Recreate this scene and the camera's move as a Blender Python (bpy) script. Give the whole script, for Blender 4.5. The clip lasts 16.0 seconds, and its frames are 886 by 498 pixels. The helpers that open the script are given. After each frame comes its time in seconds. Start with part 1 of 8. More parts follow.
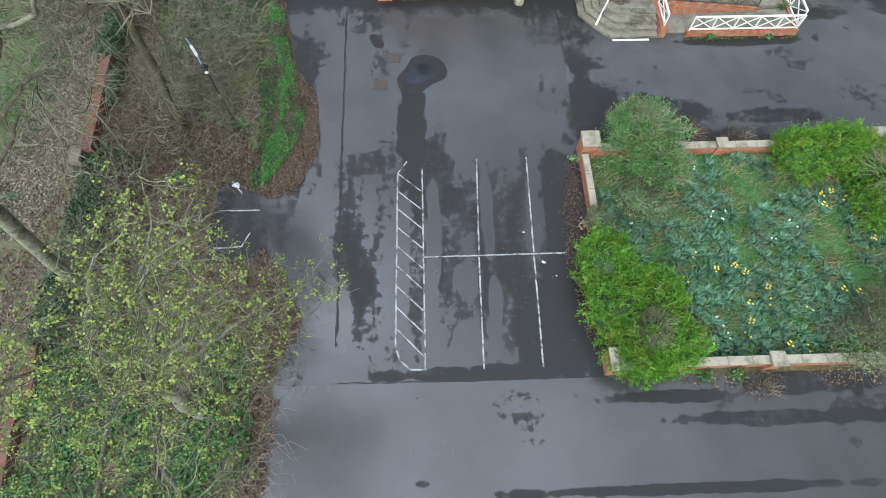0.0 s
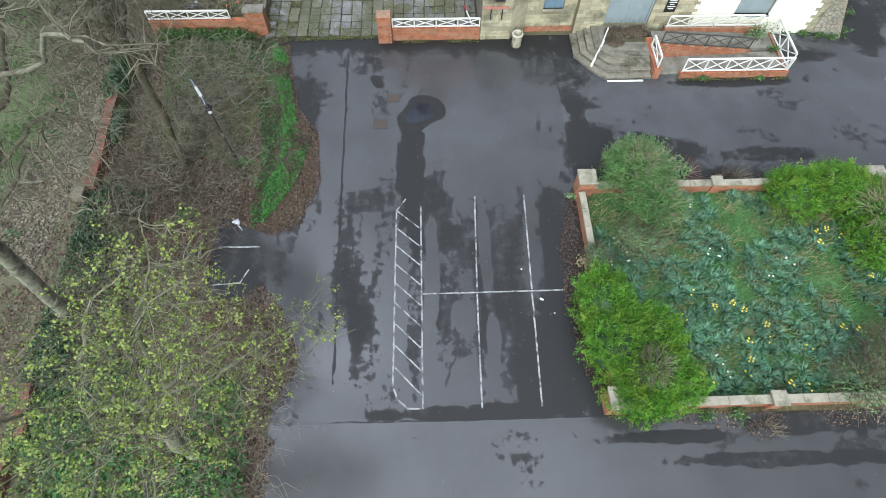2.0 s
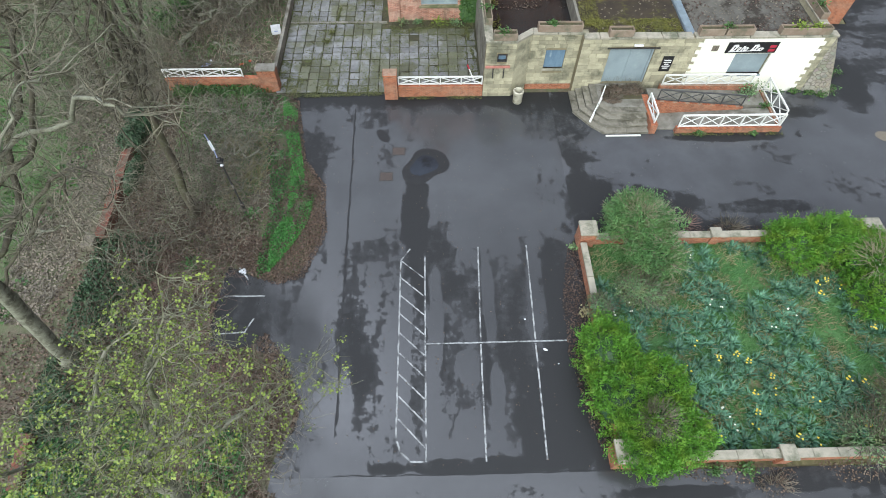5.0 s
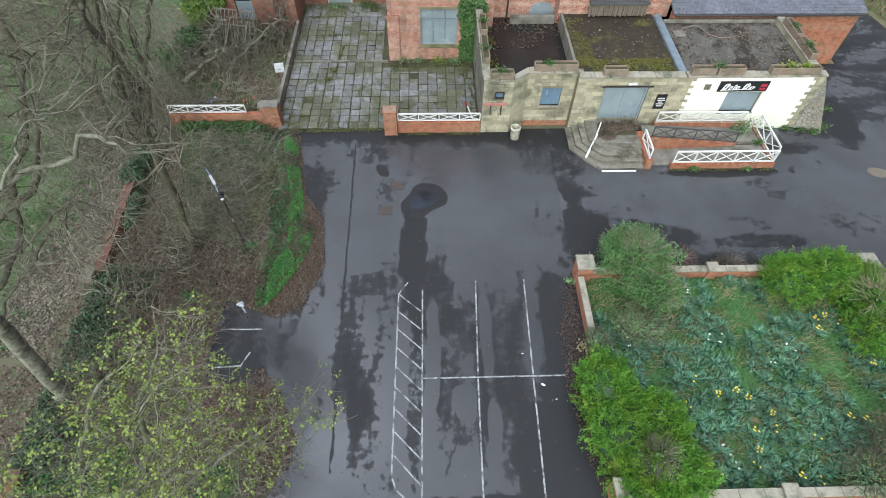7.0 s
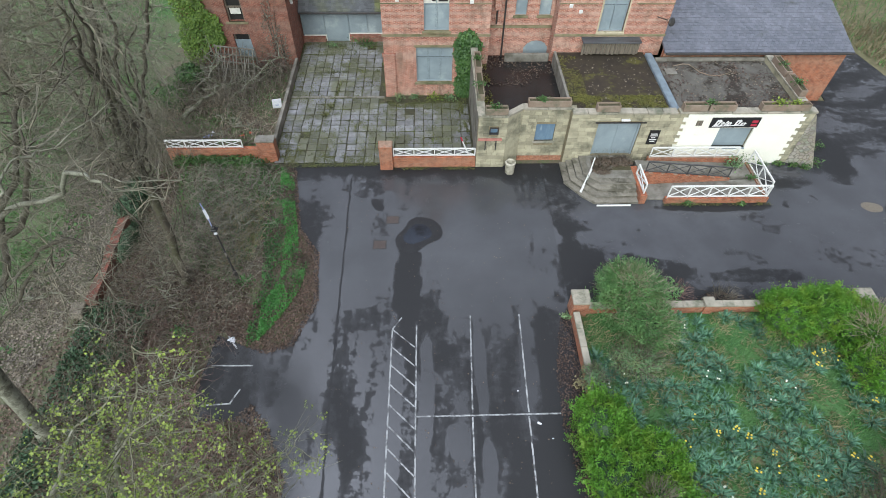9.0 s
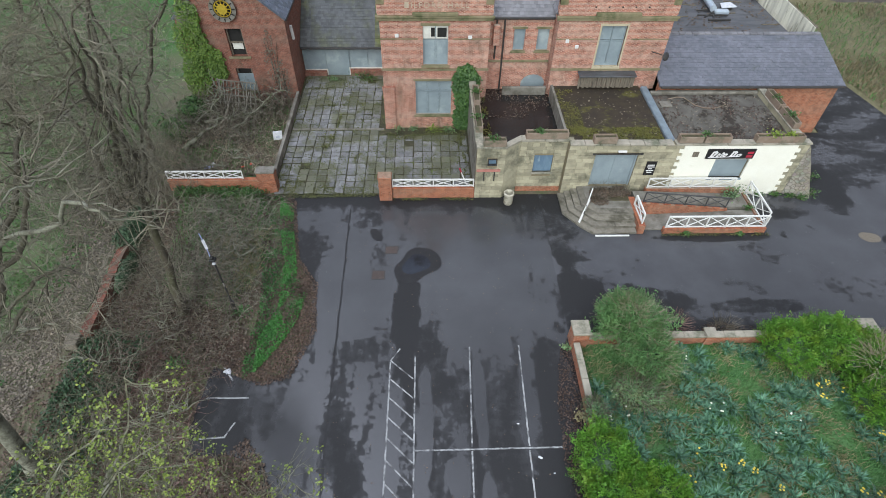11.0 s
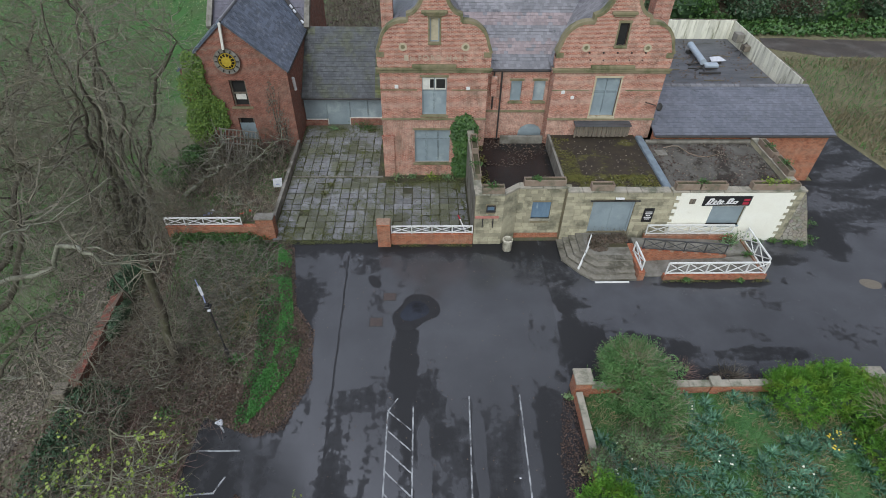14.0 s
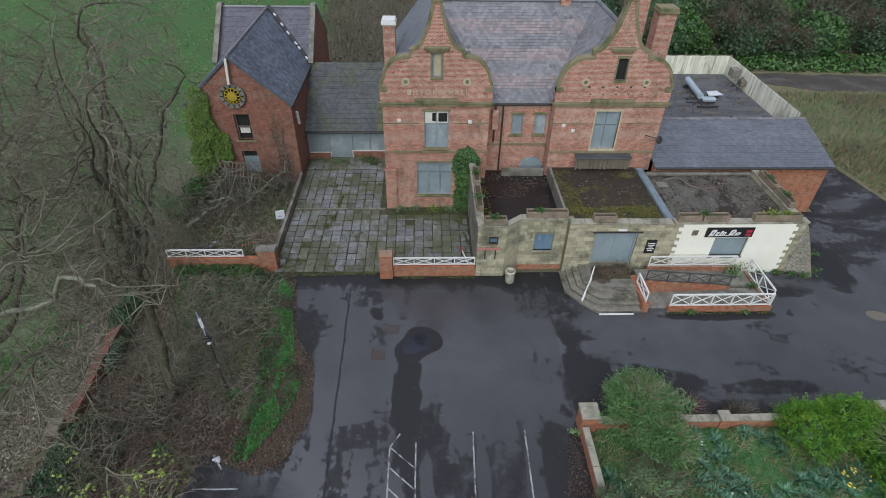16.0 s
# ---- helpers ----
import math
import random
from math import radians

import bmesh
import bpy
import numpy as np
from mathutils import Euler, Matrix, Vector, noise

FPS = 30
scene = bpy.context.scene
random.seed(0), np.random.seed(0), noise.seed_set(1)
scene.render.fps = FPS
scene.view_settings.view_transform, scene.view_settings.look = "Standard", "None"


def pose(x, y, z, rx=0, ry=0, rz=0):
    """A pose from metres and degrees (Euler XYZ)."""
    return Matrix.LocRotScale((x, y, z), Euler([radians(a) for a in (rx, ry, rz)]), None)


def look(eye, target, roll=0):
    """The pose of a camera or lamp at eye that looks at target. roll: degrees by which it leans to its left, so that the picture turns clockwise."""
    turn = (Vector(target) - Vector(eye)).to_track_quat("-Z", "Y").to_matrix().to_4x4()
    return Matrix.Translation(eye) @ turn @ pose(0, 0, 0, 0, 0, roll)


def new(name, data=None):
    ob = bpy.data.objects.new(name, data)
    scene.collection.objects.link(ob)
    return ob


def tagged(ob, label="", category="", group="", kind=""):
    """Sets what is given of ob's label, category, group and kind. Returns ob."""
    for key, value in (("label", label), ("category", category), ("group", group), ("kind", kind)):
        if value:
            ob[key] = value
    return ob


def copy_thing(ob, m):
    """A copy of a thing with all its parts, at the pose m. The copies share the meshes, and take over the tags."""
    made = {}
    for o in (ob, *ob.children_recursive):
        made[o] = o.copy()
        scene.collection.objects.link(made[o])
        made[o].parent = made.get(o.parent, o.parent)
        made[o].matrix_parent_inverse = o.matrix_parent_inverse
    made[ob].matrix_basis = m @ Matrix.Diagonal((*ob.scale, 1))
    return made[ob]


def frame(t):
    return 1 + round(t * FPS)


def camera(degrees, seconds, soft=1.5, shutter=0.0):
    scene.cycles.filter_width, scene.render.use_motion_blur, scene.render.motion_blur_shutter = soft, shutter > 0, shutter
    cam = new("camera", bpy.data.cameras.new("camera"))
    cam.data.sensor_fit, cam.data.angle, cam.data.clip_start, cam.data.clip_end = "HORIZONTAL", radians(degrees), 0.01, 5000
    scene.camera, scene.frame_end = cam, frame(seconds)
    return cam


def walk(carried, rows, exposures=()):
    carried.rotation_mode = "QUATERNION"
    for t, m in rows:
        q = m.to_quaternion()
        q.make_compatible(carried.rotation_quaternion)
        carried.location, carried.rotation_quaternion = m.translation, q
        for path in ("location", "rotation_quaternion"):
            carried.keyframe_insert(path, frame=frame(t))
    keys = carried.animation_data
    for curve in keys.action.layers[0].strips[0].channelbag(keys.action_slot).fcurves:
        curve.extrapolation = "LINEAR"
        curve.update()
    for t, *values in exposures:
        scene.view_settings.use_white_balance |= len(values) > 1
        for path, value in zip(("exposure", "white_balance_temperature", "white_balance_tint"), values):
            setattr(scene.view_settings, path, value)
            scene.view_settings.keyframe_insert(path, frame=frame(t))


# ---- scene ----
cam = camera(78.73, 16.0, soft=0.9)
# seconds, eye, yaw, pitch, roll
ROWS = [
    (0.0, -0.165, -0.164, 21.213, -2.98, -65.52, 1.24),
    (0.5, -0.144, -0.154, 21.246, -2.89, -64.61, 1.22),
    (1.0, -0.105, -0.105, 21.294, -2.85, -63.73, 1.19),
    (1.5, -0.069, -0.081, 21.328, -2.80, -62.87, 1.16),
    (2.0, -0.064, -0.044, 21.371, -2.71, -62.05, 1.11),
    (2.5, -0.121, -0.095, 21.439, -2.61, -61.25, 1.07),
    (3.0, -0.156, -0.097, 21.462, -2.52, -60.46, 1.00),
    (3.5, -0.183, -0.065, 21.512, -2.44, -59.62, 0.95),
    (4.0, -0.192, -0.078, 21.560, -2.36, -58.75, 0.92),
    (6.5, -0.087, -0.137, 21.803, -2.07, -54.37, 0.88),
    (7.0, -0.046, -0.141, 21.810, -2.05, -53.53, 0.91),
    (7.5, -0.001, -0.121, 21.837, -2.08, -52.70, 0.90),
    (8.0, 0.063, -0.085, 21.829, -2.11, -51.86, 0.96),
    (8.5, 0.111, -0.012, 21.795, -2.17, -50.98, 1.02),
    (9.0, 0.150, 0.046, 21.770, -2.22, -50.14, 1.09),
    (11.5, 0.173, 0.053, 21.675, -2.27, -46.02, 1.09),
    (12.0, 0.186, 0.111, 21.626, -2.29, -45.16, 1.10),
    (12.5, 0.182, 0.170, 21.575, -2.33, -44.29, 1.12),
    (13.0, 0.184, 0.187, 21.556, -2.36, -43.45, 1.18),
    (13.5, 0.158, 0.166, 21.552, -2.43, -42.63, 1.23),
    (14.0, 0.111, 0.152, 21.527, -2.46, -41.82, 1.24),
    (14.5, 0.049, 0.147, 21.512, -2.47, -41.00, 1.23),
    (15.0, -0.002, 0.216, 21.486, -2.45, -40.16, 1.24),
    (15.5, -0.019, 0.240, 21.450, -2.42, -39.28, 1.17),
    (16.0, -0.016, 0.234, 21.432, -2.35, -38.42, 1.11),
]


def aim(x, y, z, yaw, pitch, roll):
    a, b = radians(yaw), radians(pitch)
    way = Vector((-math.sin(a) * math.cos(b), math.cos(a) * math.cos(b), math.sin(b)))
    return look((x, y, z), Vector((x, y, z)) + way, roll)


walk(cam, [(r[0], aim(*r[1:])) for r in ROWS], exposures=[(0.0, 0.6, 6560, 5), (8.0, 0.41, 6500, 7), (11.4, 0.15, 6480, 9), (12.6, -0.02, 6470, 9), (14.5, -0.21, 6430, 10), (16.0, -0.29, 6400, 10)])

# ---- sky and sun: an overcast day ----
world = bpy.data.worlds.new("overcast")
scene.world = world
world.use_nodes = True
wn, wl = world.node_tree.nodes, world.node_tree.links
wn.clear()
sky = wn.new("ShaderNodeTexSky")
sky.sky_type, sky.sun_disc = "NISHITA", False
sky.sun_elevation, sky.sun_rotation = radians(34), radians(197)
grey = wn.new("ShaderNodeHueSaturation")
grey.inputs["Saturation"].default_value = 0.25
coord = wn.new("ShaderNodeTexCoord")
sep = wn.new("ShaderNodeSeparateXYZ")
lift = wn.new("ShaderNodeMapRange")
lift.inputs["From Min"].default_value, lift.inputs["From Max"].default_value = 0.0, 1.0
lift.inputs["To Min"].default_value, lift.inputs["To Max"].default_value = 2.3, 20.0
cloud = wn.new("ShaderNodeTexNoise")
cloud.inputs["Scale"].default_value, cloud.inputs["Detail"].default_value = 2.6, 6.0
cmap = wn.new("ShaderNodeMapRange")
cmap.inputs["From Min"].default_value, cmap.inputs["From Max"].default_value = 0.35, 0.68
cmap.inputs["To Min"].default_value, cmap.inputs["To Max"].default_value = 0.6, 1.55
mul = wn.new("ShaderNodeMath")
mul.operation = "MULTIPLY"
tint = wn.new("ShaderNodeVectorMath")
tint.operation = "SCALE"
tint.inputs[0].default_value = (0.93, 1.0, 1.2)
mixc = wn.new("ShaderNodeMix")
mixc.data_type = "RGBA"
mixc.inputs[0].default_value = 0.85
back = wn.new("ShaderNodeBackground")
back.inputs["Strength"].default_value = 0.15
wout = wn.new("ShaderNodeOutputWorld")
wl.new(sky.outputs[0], grey.inputs["Color"])
wl.new(coord.outputs["Generated"], sep.inputs[0])
wl.new(coord.outputs["Generated"], cloud.inputs["Vector"])
high = wn.new("ShaderNodeMath")
high.operation = "POWER"
high.use_clamp = True
high.inputs[1].default_value = 7.0
dot = wn.new("ShaderNodeVectorMath")
dot.operation = "DOT_PRODUCT"
dot.inputs[1].default_value = (-0.26, 0.1, 0.96)
wl.new(coord.outputs["Generated"], dot.inputs[0])
wl.new(dot.outputs["Value"], high.inputs[0])
wl.new(high.outputs[0], lift.inputs["Value"])
wl.new(cloud.outputs["Fac"], cmap.inputs["Value"])
wl.new(lift.outputs[0], mul.inputs[0])
wl.new(cmap.outputs[0], mul.inputs[1])
wl.new(mul.outputs[0], tint.inputs["Scale"])
wl.new(grey.outputs[0], mixc.inputs[6])
wl.new(tint.outputs[0], mixc.inputs[7])
wl.new(mixc.outputs[2], back.inputs["Color"])
wl.new(back.outputs[0], wout.inputs["Surface"])

sun = new("sun", bpy.data.lights.new("sun", "SUN"))
sun.data.energy, sun.data.angle, sun.data.color = 3.1, radians(60), (0.95, 1.0, 0.985)
sun.matrix_world = look((-18, -60, 42), (0, 0, 0))


# ---- materials ----
def node(nt, kind, **inputs):
    n = nt.nodes.new("ShaderNode" + kind)
    for key, value in inputs.items():
        n.inputs[key.replace("_", " ")].default_value = value
    return n


def blend(nt, fac, a, b, mode="MIX"):
    """Colour a mixed with b; each may be a colour or a socket."""
    n = nt.nodes.new("ShaderNodeMix")
    n.data_type, n.blend_type = "RGBA", mode
    for k, v in ((0, fac), (6, a), (7, b)):
        if isinstance(v, bpy.types.NodeSocket):
            nt.links.new(v, n.inputs[k])
        elif k == 0:
            n.inputs[k].default_value = v
        else:
            n.inputs[k].default_value = (*v, 1.0)
    return n.outputs[2]


def ramp(nt, fac, lo, hi, a=0.0, b=1.0):
    n = nt.nodes.new("ShaderNodeMapRange")
    n.interpolation_type = "SMOOTHSTEP"
    for k, v in (("From Min", lo), ("From Max", hi), ("To Min", a), ("To Max", b)):
        n.inputs[k].default_value = v
    nt.links.new(fac, n.inputs["Value"])
    return n.outputs[0]


def place(nt, scale=(1, 1, 1), shift=(0, 0, 0)):
    """World position, stretched."""
    g = nt.nodes.new("ShaderNodeNewGeometry")
    m = nt.nodes.new("ShaderNodeMapping")
    m.inputs["Scale"].default_value, m.inputs["Location"].default_value = scale, shift
    nt.links.new(g.outputs["Position"], m.inputs["Vector"])
    return m.outputs[0]


def noisy(nt, vec, scale, detail=4.0, rough=0.6, distort=0.0):
    n = node(nt, "TexNoise", Scale=scale, Detail=detail, Roughness=rough, Distortion=distort)
    nt.links.new(vec, n.inputs["Vector"])
    return n.outputs["Fac"]


def begin(name):
    m = bpy.data.materials.new(name)
    m.use_nodes = True
    nt = m.node_tree
    nt.nodes.clear()
    bsdf, out = nt.nodes.new("ShaderNodeBsdfPrincipled"), nt.nodes.new("ShaderNodeOutputMaterial")
    nt.links.new(bsdf.outputs[0], out.inputs["Surface"])
    return m, nt, bsdf


def finish(nt, bsdf, colour, rough, relief=None, strength=0.3, distance=0.02):
    for key, v in (("Base Color", colour), ("Roughness", rough)):
        if isinstance(v, bpy.types.NodeSocket):
            nt.links.new(v, bsdf.inputs[key])
        else:
            bsdf.inputs[key].default_value = (*v, 1.0) if key == "Base Color" else v
    if relief is not None:
        b = node(nt, "Bump", Strength=strength, Distance=distance)
        nt.links.new(relief, b.inputs["Height"])
        nt.links.new(b.outputs[0], bsdf.inputs["Normal"])


def surf(name, a, b, scale=3.0, rough=0.7, stain=None, stain_scale=0.6, stain_at=(0.5, 0.7), island=0.0, objects=0.0, bump=0.3, grain=40.0, metal=0.0, stretch=(1, 1, 1)):
    """A plain weathered surface: two tones, stains and fine grain at real size."""
    m, nt, bsdf = begin(name)
    v = place(nt, stretch)
    c = blend(nt, ramp(nt, noisy(nt, v, scale), 0.3, 0.7), a, b)
    if stain:
        c = blend(nt, ramp(nt, noisy(nt, v, stain_scale, 6.0, 0.65), *stain_at), c, stain)
    fine = noisy(nt, v, grain, 3.0)
    c = blend(nt, ramp(nt, fine, 0.2, 0.8, 0.0, 0.35), c, blend(nt, 1.0, c, (0.45, 0.45, 0.45), "MULTIPLY"))
    if island or objects:
        g = nt.nodes.new("ShaderNodeNewGeometry") if island else nt.nodes.new("ShaderNodeObjectInfo")
        r = g.outputs["Random Per Island"] if island else g.outputs["Random"]
        k = island or objects
        f = ramp(nt, r, 0.0, 1.0, 1.0 - k, 1.0 + k)
        s = nt.nodes.new("ShaderNodeVectorMath")
        s.operation = "SCALE"
        nt.links.new(c, s.inputs[0])
        nt.links.new(f, s.inputs["Scale"])
        c = s.outputs[0]
    finish(nt, bsdf, c, rough, fine, bump)
    bsdf.inputs["Metallic"].default_value = metal
    return m


def brickwork(name, a, b, mortar, stain=(0.12, 0.1, 0.07), lighter=(0.62, 0.42, 0.33)):
    m, nt, bsdf = begin(name)
    g = nt.nodes.new("ShaderNodeNewGeometry")
    s = nt.nodes.new("ShaderNodeSeparateXYZ")
    add = nt.nodes.new("ShaderNodeMath")
    add.operation = "ADD"
    cv = nt.nodes.new("ShaderNodeCombineXYZ")
    nt.links.new(g.outputs["Position"], s.inputs[0])
    nt.links.new(s.outputs["X"], add.inputs[0])
    nt.links.new(s.outputs["Y"], add.inputs[1])
    nt.links.new(add.outputs[0], cv.inputs["X"])
    nt.links.new(s.outputs["Z"], cv.inputs["Y"])
    t = node(nt, "TexBrick", Scale=1.0, Mortar_Size=0.014, Mortar_Smooth=0.2, Bias=0.0, Brick_Width=0.225, Row_Height=0.075)
    t.inputs["Color1"].default_value, t.inputs["Color2"].default_value, t.inputs["Mortar"].default_value = (*a, 1), (*b, 1), (*mortar, 1)
    nt.links.new(cv.outputs[0], t.inputs["Vector"])
    v = place(nt)
    c = blend(nt, ramp(nt, noisy(nt, v, 0.7, 6.0), 0.5, 0.75, 0.0, 0.55), t.outputs["Color"], lighter)
    c = blend(nt, ramp(nt, noisy(nt, place(nt, (1, 1, 0.35), (7, 3, 1)), 0.9, 6.0), 0.52, 0.75, 0.0, 0.6), c, stain)
    c = blend(nt, ramp(nt, noisy(nt, v, 9.0, 3.0), 0.3, 0.75, 0.0, 0.4), c, blend(nt, 1.0, c, (0.5, 0.45, 0.42), "MULTIPLY"))
    c = blend(nt, ramp(nt, noisy(nt, v, 3.2, 8.0, 0.75), 0.42, 0.62, 0.0, 0.55), c, blend(nt, 1.0, c, (0.42, 0.38, 0.37), "MULTIPLY"))
    c = blend(nt, ramp(nt, noisy(nt, place(nt, (1, 1, 1), (4, 8, 2)), 2.1, 8.0, 0.75), 0.55, 0.7, 0.0, 0.5), c, lighter)
    finish(nt, bsdf, c, 0.85, t.outputs["Fac"], -0.5, 0.01)
    return m


def tarmac(name, stretch, damp, dry=(0.027, 0.028, 0.031), wet=(0.014, 0.0142, 0.0155), at=(0.485, 0.545), shift=(0, 0, 0), scale=1.0, film=0.13, bias=0.0, pools=()):
    """Worn asphalt: a drying film and dark soaked patches. damp: products of steps along x or y that make it wetter or drier;
    pools: frayed ovals (x, y, half width, half length, amount) that do the same."""
    m, nt, bsdf = begin(name)
    v = place(nt, stretch, shift)
    g = nt.nodes.new("ShaderNodeNewGeometry")
    s = nt.nodes.new("ShaderNodeSeparateXYZ")
    nt.links.new(g.outputs["Position"], s.inputs[0])
    total = noisy(nt, v, 0.5 * scale, 10.0, 0.62, 0.2)
    fray = noisy(nt, place(nt, (1, 1, 1), (1, 4, 0)), 3.0, 6.0, 0.65)

    def plus(p, q, op="ADD"):
        k = nt.nodes.new("ShaderNodeMath")
        k.operation = op
        for n_, w_ in enumerate((p, q)):
            if isinstance(w_, bpy.types.NodeSocket):
                nt.links.new(w_, k.inputs[n_])
            else:
                k.inputs[n_].default_value = w_
        return k.outputs[0]

    total = plus(total, plus(plus(fray, -0.5), 0.5, "MULTIPLY"))
    for amount, *steps in damp:
        f = None
        for axis, lo, hi in steps:
            e = ramp(nt, s.outputs[axis], lo, hi) if hi > lo else ramp(nt, s.outputs[axis], hi, lo, 1.0, 0.0)
            f = e if f is None else plus(f, e, "MULTIPLY")
        total = plus(total, plus(f, amount, "MULTIPLY"))
    total = plus(total, bias)
    wave = noisy(nt, place(nt, (1, 0.6, 1), (5, 2, 0)), 0.9, 5.0, 0.6)
    for cx, cy, hw, hl, amount in pools:
        o = nt.nodes.new("ShaderNodeVectorMath")
        o.operation = "LENGTH"
        nt.links.new(place(nt, (1 / hw, 1 / hl, 0), (-cx / hw, -cy / hl, 0)), o.inputs[0])
        d = plus(o.outputs["Value"], plus(plus(wave, -0.5), 1.6, "MULTIPLY"))
        total = plus(total, plus(ramp(nt, d, 0.75, 1.2, 1.0, 0.0), amount, "MULTIPLY"))
    patch = ramp(nt, total, *at)
    soak = ramp(nt, total, at[1], at[1] + 0.1)
    cloudy = noisy(nt, place(nt, (1, 1, 1), (3, 9, 0)), 0.35, 6.0)
    grit = noisy(nt, place(nt), 55.0, 3.0, 0.7)
    c = blend(nt, ramp(nt, cloudy, 0.3, 0.7), dry, tuple(k * 0.7 for k in dry))
    # Sky sheen put into the base colour: 2.2 times paler from Y 12.5 to 18.
    north_sheen = ramp(nt, s.outputs["Y"], 12.5, 18.0)
    c = blend(nt, north_sheen, c, blend(nt, 1.0, c, (2.2, 2.2, 2.2), "MULTIPLY"))
    c = blend(nt, patch, c, tuple(k * 2.0 for k in wet))
    c = blend(nt, soak, c, wet)
    c = blend(nt, ramp(nt, grit, 0.35, 0.8, 0.0, 0.3), c, (0.08, 0.08, 0.08))
    r = nt.nodes.new("ShaderNodeMath")
    r.operation = "MULTIPLY_ADD"
    nt.links.new(patch, r.inputs[0])
    r.inputs[1].default_value, r.inputs[2].default_value = 0.4, film
    finish(nt, bsdf, c, r.outputs[0], grit, 0.12, 0.003)
    lv = ramp(nt, patch, 0.0, 1.0, 0.7, 0.3)
    nt.links.new(lv, bsdf.inputs["Specular IOR Level"])
    return m


def leafy(name, a, b, c3=None, rough=0.55, objects=0.0):
    m, nt, bsdf = begin(name)
    g = nt.nodes.new("ShaderNodeNewGeometry")
    r = g.outputs["Random Per Island"]
    c = blend(nt, r, a, b)
    c = blend(nt, ramp(nt, noisy(nt, place(nt), 0.7, 5.0), 0.35, 0.7, 0.0, 0.55), c, blend(nt, 1.0, c, (0.45, 0.5, 0.5), "MULTIPLY"))
    if objects:
        o = nt.nodes.new("ShaderNodeObjectInfo")
        s = nt.nodes.new("ShaderNodeVectorMath")
        s.operation = "SCALE"
        nt.links.new(c, s.inputs[0])
        nt.links.new(ramp(nt, o.outputs["Random"], 0.0, 1.0, 1.0 - objects, 1.0 + objects), s.inputs["Scale"])
        c = s.outputs[0]
    if c3:
        c = blend(nt, ramp(nt, noisy(nt, place(nt), 1.3, 4.0), 0.45, 0.68), c, c3)
    finish(nt, bsdf, c, rough)
    bsdf.inputs["Transmission Weight"].default_value = 0.0
    bsdf.inputs["Subsurface Weight"].default_value = 0.0
    return m


M = {}
M["brick"] = brickwork("red_brick", (0.54, 0.21, 0.14), (0.27, 0.08, 0.055), (0.56, 0.43, 0.35))
M["brick_orange"] = brickwork("orange_brick", (0.44, 0.14, 0.065), (0.3, 0.085, 0.04), (0.36, 0.24, 0.17), lighter=(0.45, 0.16, 0.08))
M["brick_dark"] = brickwork("dark_brick", (0.32, 0.11, 0.07), (0.19, 0.06, 0.04), (0.27, 0.19, 0.15), lighter=(0.3, 0.13, 0.09))
M["brick_old"] = brickwork("mossy_old_brick", (0.22, 0.068, 0.045), (0.12, 0.045, 0.032), (0.13, 0.09, 0.065), lighter=(0.13, 0.1, 0.06))
M["sandstone"] = surf("buff_sandstone", (0.42, 0.385, 0.275), (0.33, 0.305, 0.215), 2.0, 0.9, (0.16, 0.155, 0.11), 0.7, (0.46, 0.68), objects=0.2)
M["sand_core"] = surf("sandstone_joint", (0.2, 0.17, 0.11), (0.26, 0.22, 0.14), 4.0, 0.95)
M["dressing"] = surf("mossy_stone_dressing", (0.26, 0.22, 0.14), (0.2, 0.18, 0.1), 1.5, 0.9, (0.1, 0.11, 0.05), 0.9, (0.45, 0.65))
M["coping"] = surf("pale_coping", (0.38, 0.345, 0.28), (0.28, 0.26, 0.21), 2.0, 0.9, (0.14, 0.145, 0.1), 1.2, (0.47, 0.68))
M["concrete"] = surf("grey_concrete", (0.25, 0.235, 0.205), (0.16, 0.15, 0.125), 2.2, 0.9, (0.1, 0.09, 0.068), 0.9, (0.46, 0.68))
M["slab"] = surf("stone_flag", (0.255, 0.257, 0.268), (0.165, 0.168, 0.172), 2.4, 0.6, (0.125, 0.128, 0.085), 0.5, (0.42, 0.58), objects=0.17, bump=0.6)
M["step_stone"] = surf("worn_step_stone", (0.235, 0.215, 0.175), (0.15, 0.137, 0.108), 3.0, 0.8, (0.085, 0.078, 0.055), 1.1, (0.48, 0.64), objects=0.15)
M["joint"] = surf("mossy_joint", (0.045, 0.048, 0.025), (0.075, 0.065, 0.04), 2.0, 0.95, (0.12, 0.15, 0.04), 0.8)
M["white_paint"] = surf("cream_render", (0.86, 0.85, 0.76), (0.82, 0.8, 0.7), 0.8, 0.7, (0.55, 0.52, 0.4), 0.7, (0.62, 0.85), bump=0.1)
M["rail"] = surf("white_rail_paint", (0.78, 0.78, 0.76), (0.68, 0.68, 0.66), 4.0, 0.45, (0.4, 0.36, 0.3), 2.5, (0.62, 0.8), bump=0.1)
M["rail_black"] = surf("black_rail_paint", (0.05, 0.05, 0.055), (0.08, 0.08, 0.08), 4.0, 0.45)
M["slate"] = surf("blue_grey_slate", (0.225, 0.22, 0.236), (0.168, 0.167, 0.183), 0.5, 0.5, (0.1, 0.1, 0.112), 1.1, (0.57, 0.7), island=0.18)
M["slate_blue"] = surf("blue_slate", (0.17, 0.178, 0.21), (0.125, 0.134, 0.162), 0.4, 0.42, (0.09, 0.095, 0.1), 0.9, (0.58, 0.74), island=0.13)
